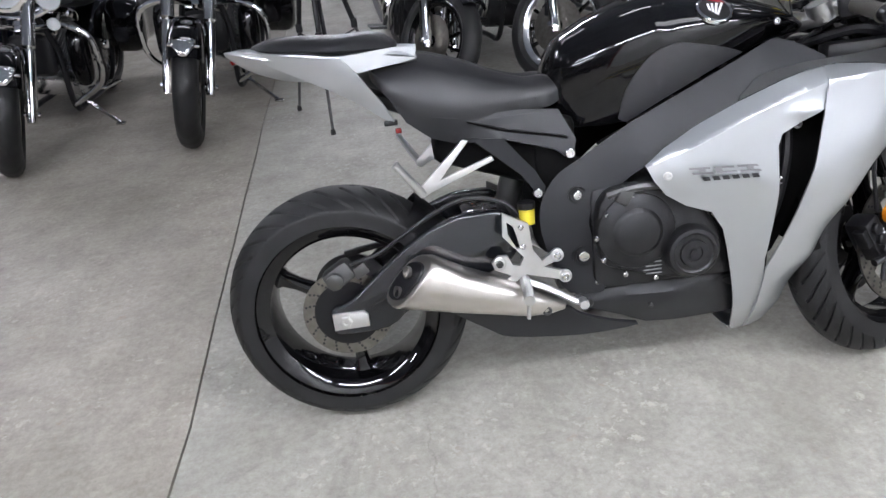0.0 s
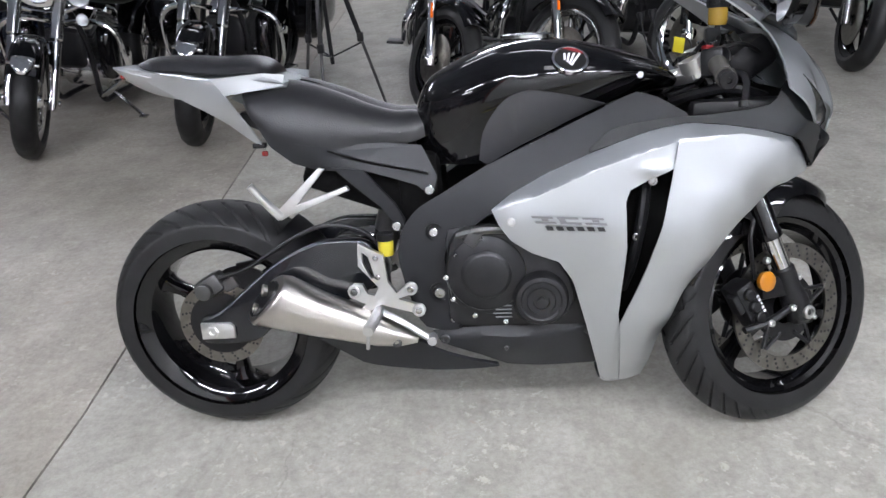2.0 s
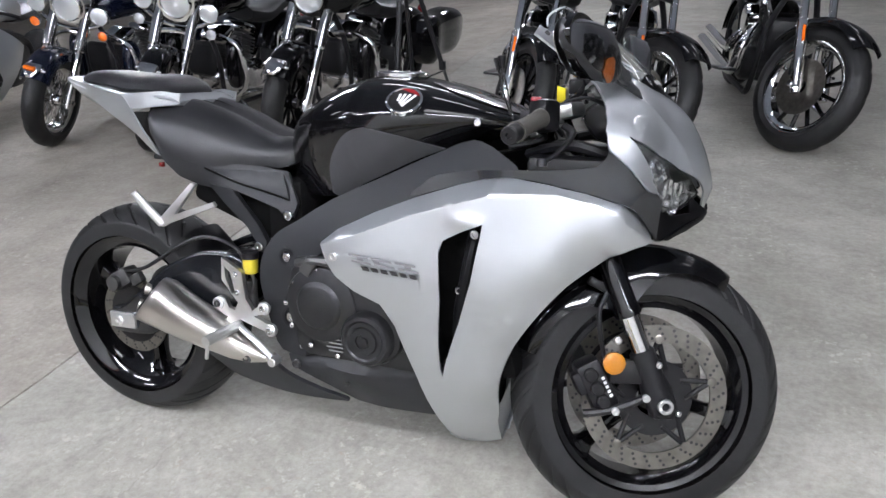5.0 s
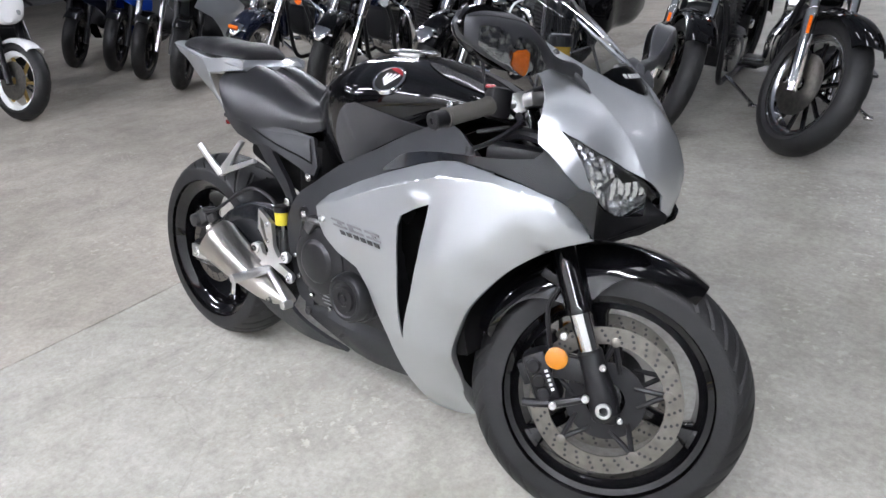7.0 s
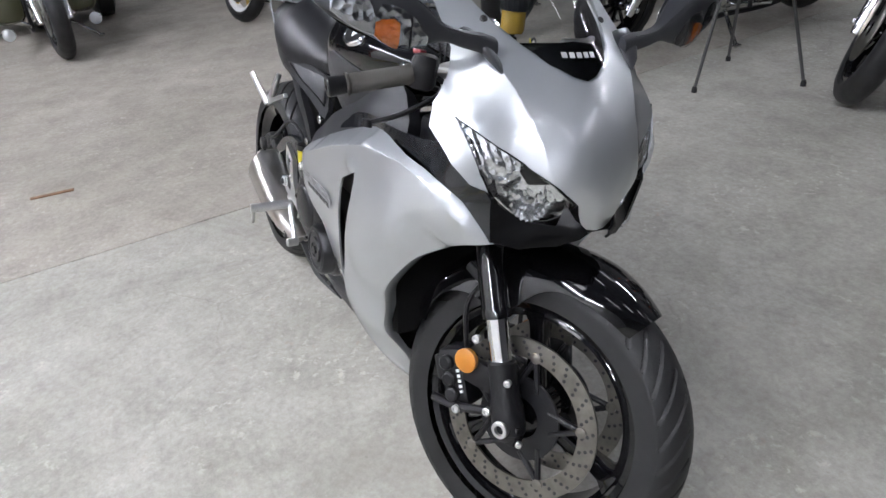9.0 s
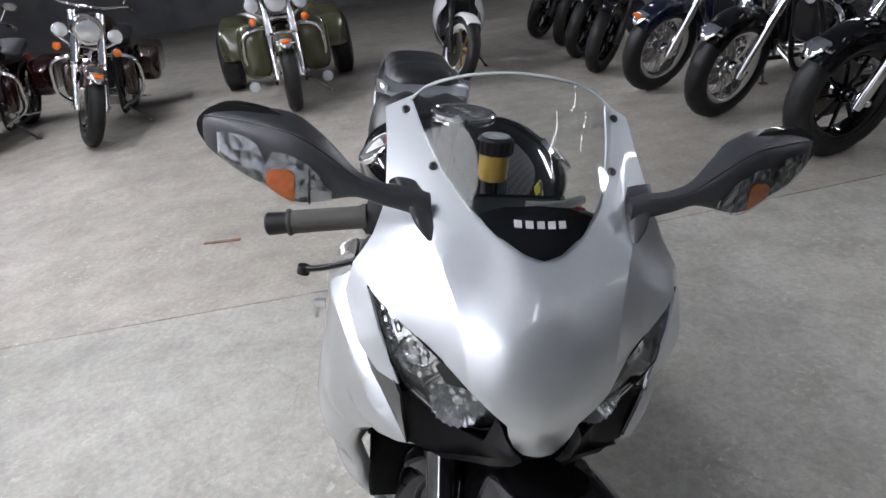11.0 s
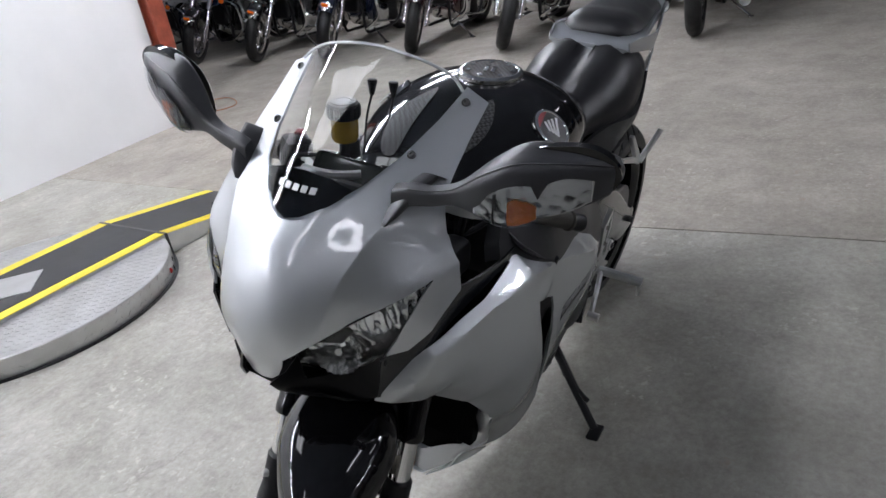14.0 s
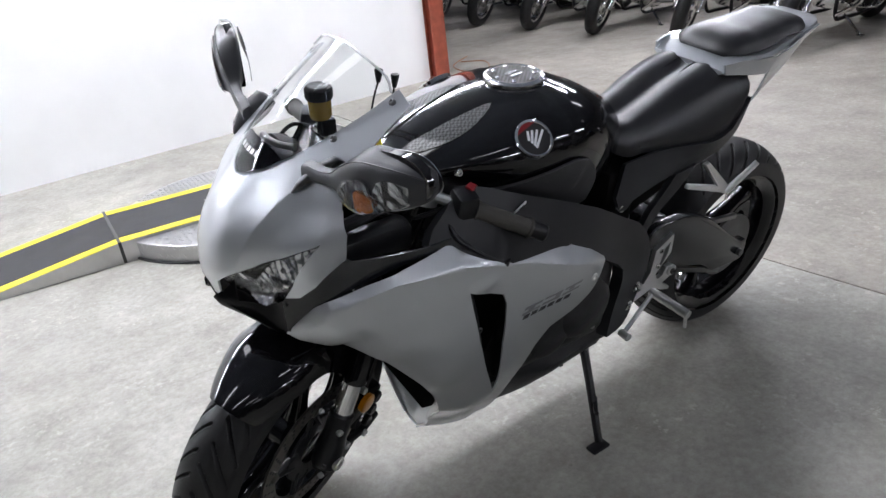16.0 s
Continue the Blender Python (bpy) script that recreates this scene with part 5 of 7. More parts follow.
for s in (-1, 1):
    tube(bm, [(0.19, s * 0.02, 0.889), (0.26, s * 0.022, 0.885), (0.34, s * 0.024, 0.852), (0.42, s * 0.026, 0.814), (0.53, s * 0.028, 0.795)], 0.0016, 6)
    tube(bm, [(0.49, s * 0.03, 0.803), (0.495, s * 0.08, 0.792), (0.495, s * 0.108, 0.765)], 0.0016, 6)
part("seat_seam", bm, BLACK_SATIN, bike)
PILL = [(-0.115, 0.948, 0.935, 0.055), (-0.09, 0.956, 0.930, 0.080), (0.0, 0.957, 0.920, 0.092), (0.08, 0.950, 0.910, 0.100), (0.14, 0.950, 0.908, 0.100), (0.18, 0.938, 0.906, 0.090), (0.202, 0.920, 0.902, 0.065)]
rings = []
for x, zt, zb, w in along(PILL, 26):
    ring = []
    for i in range(25):
        t = -1 + 2 * i / 24
        ring.append(Vector((x, w * t, zb + 0.006 + (zt - zb - 0.006) * (1 - abs(t) ** 4) ** 0.8)))
    ring += [Vector((x, w * 0.95, zb)), Vector((x, -w * 0.95, zb))]
    rings.append(ring)
part("pillion_seat", loft(bmesh.new(), rings), SEAT_VINYL, bike, "black vinyl pillion pad", angle=0.9)
TAIL = [(-0.175, 0.942, 0.932, 0.055, 0.045), (-0.14, 0.944, 0.905, 0.082, 0.055), (-0.08, 0.934, 0.876, 0.094, 0.06), (0.0, 0.922, 0.858, 0.100, 0.065), (0.07, 0.910, 0.858, 0.108, 0.08), (0.12, 0.910, 0.868, 0.116, 0.095), (0.18, 0.910, 0.874, 0.122, 0.10), (0.215, 0.902, 0.876, 0.118, 0.10), (0.245, 0.890, 0.874, 0.105, 0.09)]
rings = []
for x, zt, zb, w, wb in along(TAIL, 30):
    k = zt - zb
    rings.append([Vector((x, y, z)) for y, z in ((-w, zt - 0.3 * k), (-w * 0.96, zt - 0.08 * k), (-w * 0.7, zt), (0, zt), (w * 0.7, zt), (w * 0.96, zt - 0.08 * k), (w, zt - 0.3 * k), (w * 0.93, zt - 0.55 * k), (wb, zb), (0, zb - 0.004), (-wb, zb), (-w * 0.93, zt - 0.55 * k))])
tail = part("tail_cowl", loft(bmesh.new(), rings), SILVER, bike, "silver metallic tail cowl", angle=0.7)
wing = [(-0.130, 0.938), (0.025, 0.909), (0.082, 0.902), (0.113, 0.868), (0.158, 0.798), (0.184, 0.744), (0.152, 0.766), (0.112, 0.798), (0.057, 0.833), (-0.069, 0.899)]
wy = surface([(-0.13, 0.919, 0.087), (-0.095, 0.892, 0.083), (0.0, 0.905, 0.113), (-0.03, 0.866, 0.094), (0.10, 0.893, 0.127), (0.215, 0.897, 0.120), (0.165, 0.83, 0.136), (0.182, 0.752, 0.132), (0.10, 0.804, 0.116), (0.034, 0.838, 0.106), (0.12, 0.86, 0.132)])
for s in (-1, 1):
    part("tail_side", sheet(wing, lambda u, v: Vector((u, s * (wy(u, v) - 0.35 * max(0.0, 0.895 - 0.30 * (u + 0.13) - v)), v)), 0.012, 0.004), SILVER, tail)
    corner = [(0.082, 0.905), (0.20, 0.912), (0.246, 0.906), (0.240, 0.882), (0.150, 0.872), (0.113, 0.868)]
    part("tail_corner", sheet(corner, lambda u, v: Vector((u, s * (0.128 - 0.25 * max(0.0, u - 0.15)), v)), 0.02, 0.005), SILVER, tail)
bm = bmesh.new()
box(bm, (-0.160, 0, 0.920), (0.012, 0.08, 0.02), 0.004, Euler((0, radians(60), 0)).to_matrix().to_4x4())
part("tail_lamp", bm, RED_LENS, tail, "red tail lamp")
bm = bmesh.new()
box(bm, (0.185, -0.12, 0.735), (0.014, 0.01, 0.012), 0.003)
part("side_reflector", bm, RED_LENS, tail, "small red reflector")
bm = bmesh.new()
box(bm, (0.17, -0.105, 0.752), (0.03, 0.02, 0.012), 0.003)
box(bm, (0.16, 0, 0.79), (0.12, 0.1, 0.03), 0.01, Euler((0, radians(24), 0)).to_matrix().to_4x4())
part("reflector_bracket", bm, BLACK_SATIN, tail)
bm = bmesh.new()
turn(bm, [(0, 0.007), (0.003, 0.006), (0.003, 0)], (0.205, 0, 0.899), (0.205, 0, 1.9), 16)
part("seat_lock", bm, ALU, tail)

# -- side covers and rear frame
rail = [(0.165, 0.822), (0.200, 0.790), (0.236, 0.763), (0.314, 0.749), (0.462, 0.748), (0.543, 0.737), (0.576, 0.668), (0.566, 0.634), (0.548, 0.634), (0.529, 0.651), (0.421, 0.688), (0.306, 0.693), (0.254, 0.712), (0.205, 0.752)]
strut = [(0.340, 0.700), (0.411, 0.693), (0.448, 0.646), (0.476, 0.613), (0.497, 0.572), (0.492, 0.550), (0.476, 0.550), (0.470, 0.568), (0.444, 0.606), (0.392, 0.653)]
cy = surface([(0.163, 0.822, 0.130), (0.294, 0.694, 0.13), (0.47, 0.54, 0.135), (0.56, 0.64, 0.13), (0.545, 0.74, 0.105), (0.29, 0.742, 0.15), (0.40, 0.742, 0.125), (0.40, 0.70, 0.14)])
for s in (-1, 1):
    sc_ = part("rear_frame_cover", sheet(rail, lambda u, v: Vector((u, s * cy(u, v), v)), 0.02, 0.012), GREY_PLASTIC, bike, "charcoal side cover below the seat")
    part("cover_strut", sheet(strut, lambda u, v: Vector((u, s * (cy(u, v) + 0.003), v)), 0.02, 0.016), FRAME_GREY, sc_)
    inset = [(0.335, 0.741), (0.451, 0.740), (0.534, 0.733), (0.556, 0.679), (0.502, 0.692), (0.42, 0.712)]
    part("cover_inset", sheet(inset, lambda u, v: Vector((u, s * (cy(u, v) + 0.006 - 0.5 * max(0.0, v - 0.725)), v)), 0.02, 0.006), GREY_PLASTIC, sc_)
    seam = [Vector((u, s * (cy(u, v) + 0.003), v)) for u, v in ((0.335, 0.738), (0.42, 0.708), (0.502, 0.688), (0.556, 0.674))]
    bm = bmesh.new()
    tube(bm, seam, 0.0022, 6, 4)
    part("cover_seam", bm, VOID_BLACK, sc_)
    bolt((0.558, s * 0.133, 0.640), (0, s, 0), 0.011, 0.008, sc_)
    bolt((0.478, s * 0.140, 0.560), (0, s, 0), 0.011, 0.008, sc_)
bm = bmesh.new()
box(bm, (0.40, 0, 0.66), (0.28, 0.2, 0.12), 0.02, Euler((0, radians(20), 0)).to_matrix().to_4x4())
box(bm, (0.53, 0, 0.62), (0.1, 0.22, 0.2), 0.02)
part("battery_box", bm, VOID_BLACK, bike)

# -- footrests
for s in (-1, 1):
    hang = part("pillion_hanger", slab([(0.318, 0.706), (0.332, 0.703), (0.262, 0.625), (0.378, 0.664), (0.384, 0.654), (0.24, 0.600), (0.222, 0.590), (0.208, 0.598), (0.215, 0.612)], s * 0.165, s * 0.177, 0.002), ALU, bike, "polished pillion footrest hanger")
    bm = bmesh.new()
    m_ = Euler((0, radians(-118), 0)).to_matrix().to_4x4()
    tube(bm, [(0.222, s * 0.175, 0.598), (0.195, s * 0.19, 0.637), (0.170, s * 0.205, 0.678)], 0.011, 10, 2, 0.75, 0.009)
    part("pillion_peg", bm, ALU, hang, "folded ribbed footrest")
    plate_loop = [(0.390, 0.531), (0.446, 0.500), (0.452, 0.436), (0.471, 0.408), (0.501, 0.430), (0.516, 0.421), (0.511, 0.407), (0.473, 0.394), (0.527, 0.375), (0.531, 0.364), (0.519, 0.356), (0.461, 0.372), (0.433, 0.381), (0.396, 0.360), (0.367, 0.350), (0.362, 0.357), (0.398, 0.382), (0.361, 0.400), (0.356, 0.416), (0.372, 0.432), (0.393, 0.430), (0.403, 0.407), (0.420, 0.403), (0.430, 0.423), (0.386, 0.476)]
    slot = [(0.397, 0.510), (0.412, 0.497), (0.424, 0.445), (0.415, 0.445), (0.398, 0.480)]
    br = part("footrest_bracket", sheet(plate_loop, lambda u, v: Vector((u, s * 0.174, v)), 0.05, 0.012, holes=(slot,)), ALU, bike, "bare aluminium footrest bracket")
    for x, z in ((0.373, 0.415), (0.505, 0.419), (0.521, 0.366)):
        bm = bmesh.new()
        turn(bm, [(-0.004, 0.0155), (0.004, 0.0155), (0.006, 0.013), (0.006, 0)], (x, s * 0.174, z), (x, s * 1.174, z), 20)
        boss = part("boss", bm, ALU, br)
        bolt((x, s * 0.180, z), (0, s, 0), 0.0085, 0.005, boss, DARK_STEEL if x < 0.4 else CHROME_DIRTY)
    for x, z in ((0.428, 0.494), (0.430, 0.448)):
        bolt((x, s * 0.174, z), (0, s, 0), 0.0065, 0.004, br)
    bm = bmesh.new()
    tube(bm, [(0.428, s * 0.17, 0.366), (0.425, s * 0.22, 0.365), (0.420, s * 0.285, 0.362)], 0.0125, 10, 2)
    peg = part("footrest_peg", bm, ALU, br)
    bm = bmesh.new()
    rod(bm, (0.420, s * 0.278, 0.358), (0.416, s * 0.28, 0.318), 0.0045, 0.0045)
    part("peg_feeler", bm, ALU, peg)
    bm = bmesh.new()
    tube(bm, [(0.435, s * 0.18, 0.365), (0.48, s * 0.19, 0.345), (0.535, s * 0.20, 0.312), (0.552, s * 0.205, 0.308)], 0.008, 8, 4, 0.7)
    rod(bm, (0.552, s * 0.195, 0.308), (0.552, s * 0.225, 0.308), 0.011)
    part("foot_lever", bm, ALU, br)
bm = bmesh.new()
turn(bm, [(0, 0), (0, 0.017), (0.036, 0.019), (0.036, 0)], (0.449, -0.142, 0.492), (0.449, -0.142, 1.49), 18)
res = part("brake_fluid_cup", bm, YELLOW_CUP, bike, "small yellow brake fluid cup with black cap")
bm = bmesh.new()
turn(bm, [(0, 0.0205), (0.014, 0.0205), (0.016, 0.018), (0.016, 0)], (0.449, -0.142, 0.528), (0.449, -0.142, 1.49), 18)
part("cap", bm, BLACK_SATIN, res)
bm = bmesh.new()
tube(bm, [(0.45, -0.14, 0.49), (0.455, -0.14, 0.46), (0.44, -0.135, 0.43)], 0.005, 8)
rod(bm, (0.44, -0.13, 0.40), (0.44, -0.13, 0.47), 0.013)
part("master_cylinder", bm, DARK_STEEL, res)
# side stand
bm = bmesh.new()
STAND = BIKE.inverted() @ Vector((0.683, 0.292, 0.012))
tube(bm, [(0.60, 0.125, 0.232), (0.628, 0.19, 0.165), STAND], 0.0125, 10, 4, 1.0, 0.010)
stand = part("side_stand", bm, BLACK_SATIN, bike, "black side stand resting on the floor")
bm = bmesh.new()
box(bm, (0, 0, -0.004), (0.055, 0.032, 0.01), 0.004)
part("stand_foot", bm, BLACK_SATIN, stand, m=BIKE.inverted() @ Matrix.Translation((0.69, 0.296, 0.010)))
bm = bmesh.new()
tube(bm, [(0.628, 0.215, 0.135), (0.66, 0.25, 0.14), (0.668, 0.262, 0.142)], 0.006, 8)
part("stand_tang", bm, BLACK_SATIN, stand)
bm = bmesh.new()
tube(bm, [(0.60, 0.135, 0.23), (0.625, 0.185, 0.155)], 0.008, 8, 2)
box(bm, (0.59, 0.11, 0.25), (0.08, 0.05, 0.06), 0.01)
part("stand_bracket", bm, DARK_STEEL, stand)
bm = bmesh.new()
tube(bm, [(0.72, 0.19, 0.585), (0.69, 0.20, 0.47), (0.665, 0.2, 0.38)], 0.006, 8, 3)
part("shift_rod", bm, ALU, bike)
bm = bmesh.new()
turn(bm, [(0, 0.08), (0.03, 0.078), (0.042, 0.06), (0.045, 0)], (0.70, 0.17, 0.45), (0.70, 1.17, 0.45), 32)
turn(bm, [(0, 0.065), (0.03, 0.062), (0.035, 0.05), (0.035, 0)], (0.80, 0.17, 0.42), (0.80, 1.17, 0.42), 32)
part("generator_cover", bm, ENGINE_GREY, engine)

# -- front end, turned with the steering
front, at_f = wheel("front_wheel", FAXLE, 0.296, 0.061, 0.217, 0.046, -17, STEER, "gloss black cast front wheel with three spokes", 36)
for s in (-1, 1):
    dd = part("brake_disc", disc(bmesh.new(), s * 0.068, 0.120, 0.156), STEEL_DISC, front, "large drilled steel brake disc", m=at_f)
    part("drilling", drill_marks(s * 0.068, 0.120, 0.156, 30, 0.005), DARK_MARK, front, m=at_f, kind="stuff")
    bm = bmesh.new()
    turn(bm, [(-0.003, 0.04), (-0.003, 0.082), (0.003, 0.082), (0.003, 0.04)], (0, s * 0.066, 0), (0, s * 0.066 + 1, 0), 40, close=True)
    carrier = part("disc_carrier", bm, BLACK_SATIN, front, m=at_f)
    for k in range(5):
        a = 2 * math.pi * k / 5 + 0.3
        bm = bmesh.new()
        for t in (-0.16, 0.16):
            p0 = Vector((0.065 * math.cos(a + t * 2), s * 0.066, 0.065 * math.sin(a + t * 2)))
            p1 = Vector((0.124 * math.cos(a), s * 0.068, 0.124 * math.sin(a)))
            tube(bm, [p0, p1], 0.006, 8, 0)
        part("carrier_arm", bm, BLACK_SATIN, front, m=at_f)
    for k in range(5):
        bm = bmesh.new()
        a = 2 * math.pi * k / 5 + 0.3
        c = Vector((0.126 * math.cos(a), s * 0.068, 0.126 * math.sin(a)))
        turn(bm, [(-0.006, 0), (-0.006, 0.010), (0.006, 0.010), (0.007, 0.008), (0.007, 0)], c, c + Vector((0, s, 0)), 14)
        part("disc_bobbin", bm, STEEL_DISC, front, m=at_f)

for s in (-1, 1):
    y = s * 0.104

    def on(t, f=0.0):
        return FAXLE + RAKE * t + Vector((f, y, 0))
    bm = bmesh.new()
    turn(bm, [(0.198, 0.0), (0.198, 0.0275), (0.215, 0.0275), (0.218, 0.0255), (0.62, 0.0265), (0.62, 0)], on(0), on(1), 24)
    leg = part("fork_leg", bm, BLACK_GLOSS, bike, "upside-down fork leg with bright slider", m=STEER)
    bm = bmesh.new()
    turn(bm, [(0.08, 0), (0.08, 0.0205), (0.205, 0.0205), (0.205, 0)], on(0), on(1), 24)
    part("slider", bm, CHROME, leg, "bright chrome slider", m=STEER)
    bm = bmesh.new()
    turn(bm, [(-0.028, 0), (-0.028, 0.02), (-0.015, 0.03), (0.03, 0.031), (0.06, 0.026), (0.115, 0.026), (0.12, 0.022), (0.12, 0)], on(0), on(1), 24)
    box(bm, on(0.07, -0.045), (0.08, 0.022, 0.05), 0.006)
    box(bm, on(-0.01, 0.0), (0.05, 0.04, 0.045), 0.008)
    part("fork_bottom", bm, BLACK_SATIN, leg, m=STEER)
    bm = bmesh.new()
    c = FAXLE + Vector((0, y, 0))
    turn(bm, [(0, 0), (0, 0.016), (0.034, 0.016), (0.036, 0.014), (0.036, 0.009), (0.028, 0.008), (0.028, 0)], c, c + Vector((0, s, 0)), 20)
    part("axle_end", bm, ALU, leg, m=STEER)
    bolt(on(0.09, 0.02) + Vector((0, s * 0.018, 0)), (0.3, s, 0), 0.007, 0.006, leg, ALU, STEER)
    bolt(on(-0.01, 0.03) + Vector((0, s * 0.012, -0.01)), (0.3, s, 0), 0.006, 0.006, leg, ALU, STEER)
    # caliper behind the leg
    rot = Euler((0, radians(-28), 0)).to_matrix().to_4x4()
    c = FAXLE + Vector((-0.132, s * 0.080, 0.030))
    bm = bmesh.new()
    box(bm, c, (0.055, 0.062, 0.115), 0.012, rot)
    for k in (-0.03, 0.0, 0.032):
        p = c + rot @ Vector((-0.004, 0, k))
        turn(bm, [(0, 0.0145), (0.04, 0.0145), (0.043, 0.011), (0.043, 0)], p, p + Vector((0, s, 0)), 16)
    box(bm, c + rot @ Vector((-0.03, s * 0.01, 0.02)), (0.02, 0.03, 0.05), 0.005, rot)
    calp = part("front_caliper", bm, BLACK_SATIN, bike, "black radial front brake caliper", m=STEER)
    bm = bmesh.new()
    for k in range(5):
        box(bm, c + rot @ Vector((0.016, s * 0.0315, -0.026 + 0.010 * k)), (0.0065, 0.002, 0.0055), 0.0, rot)
    part("marking_bar", bm, WHITE_PAINT, calp, m=STEER)
    bm = bmesh.new()
    tube(bm, [c + Vector((-0.03, s * 0.03, -0.055)), FAXLE + Vector((-0.10, s * 0.118, -0.012)), FAXLE + Vector((-0.04, s * 0.118, 0.012))], 0.009, 8, 3)
    part("caliper_bracket", bm, BLACK_SATIN, calp, m=STEER)
    for q in (Vector((-0.10, s * 0.125, -0.014)), Vector((-0.038, s * 0.125, 0.014)), Vector((-0.10, s * 0.115, 0.13))):
        bolt(FAXLE + q, (0, s, 0), 0.008, 0.007, calp, ALU, STEER)
    # round amber reflector
    bm = bmesh.new()
    rc = FAXLE + Vector((-0.107, s * 0.121, 0.084))
    turn(bm, [(-0.006, 0), (-0.006, 0.022), (0.004, 0.023), (0.006, 0.02), (0.006, 0.012), (0.008, 0)], rc, rc + Vector((0.0, s, 0)), 28)
    part("amber_reflector", bm, AMBER, bike, "round amber reflector by the fork", m=STEER)
    bm = bmesh.new()
    tube(bm, [c + Vector((0.01, s * 0.02, 0.06)), FAXLE + Vector((-0.14, s * 0.11, 0.18)), FAXLE + Vector((-0.125, s * 0.10, 0.25)), FAXLE + Vector((-0.19, s * 0.08, 0.36))], 0.005, 8)
    box(bm, FAXLE + Vector((-0.14, s * 0.10, 0.24)), (0.05, 0.012, 0.018), 0.004, Euler((0, radians(25), 0)).to_matrix().to_4x4())
    part("front_brake_hose", bm, BLACK_SATIN, bike, m=STEER)

# front mudguard
rings = []
N = 34
for i in range(N):
    t = i / (N - 1)
    a = radians(58 + 104 * t)
    half = 0.046 + 0.034 * min(1, (t / 0.2)) ** 0.7
    if t > 0.8:
        half *= 1 - 0.35 * (t - 0.8) / 0.2
    skirt = 0.028 + 0.075 * math.exp(-((t - 0.52) / 0.17) ** 2)
    lift = 0.012 * math.sin(t * math.pi)
    ring = []
    for k in range(17):
        s = -1 + 2 * k / 16
        y = half * math.sin(s * 1.45) / math.sin(1.45)
        r = 0.312 + lift - skirt * abs(s) ** 3.0 - 0.016 * s * s
        ring.append(FAXLE + Vector((r * math.cos(a), y * (1.0 + 0.12 * abs(s)), r * math.sin(a))))
    rings.append(ring)
bm = loft(bmesh.new(), rings, cap=False, closed=False)
bmesh.ops.recalc_face_normals(bm, faces=bm.faces[:])
bmesh.ops.solidify(bm, geom=bm.faces[:], thickness=0.004)
part("front_mudguard", bm, BLACK_GLOSS, bike, "gloss black front mudguard", m=STEER, angle=1.0)

# yokes, bars and controls
bm = bmesh.new()
top = PIVOT + RAKE * 0.62
box(bm, top + Vector((0.015, 0, 0)), (0.07, 0.25, 0.025), 0.008, Euler((0, radians(-23), 0)).to_matrix().to_4x4())
part("top_yoke", bm, ALU, bike, "bare aluminium top yoke", m=STEER)
bm = bmesh.new()
box(bm, PIVOT + RAKE * 0.42 + Vector((0.015, 0, 0)), (0.08, 0.25, 0.035), 0.008, Euler((0, radians(-23), 0)).to_matrix().to_4x4())
part("lower_yoke", bm, BLACK_SATIN, bike, m=STEER)
bm = bmesh.new()
turn(bm, [(0, 0), (0, 0.02), (0.008, 0.02), (0.01, 0.017), (0.01, 0)], top + RAKE * 0.012, top + RAKE, 20)
part("stem_nut", bm, DARK_STEEL, bike, m=STEER)
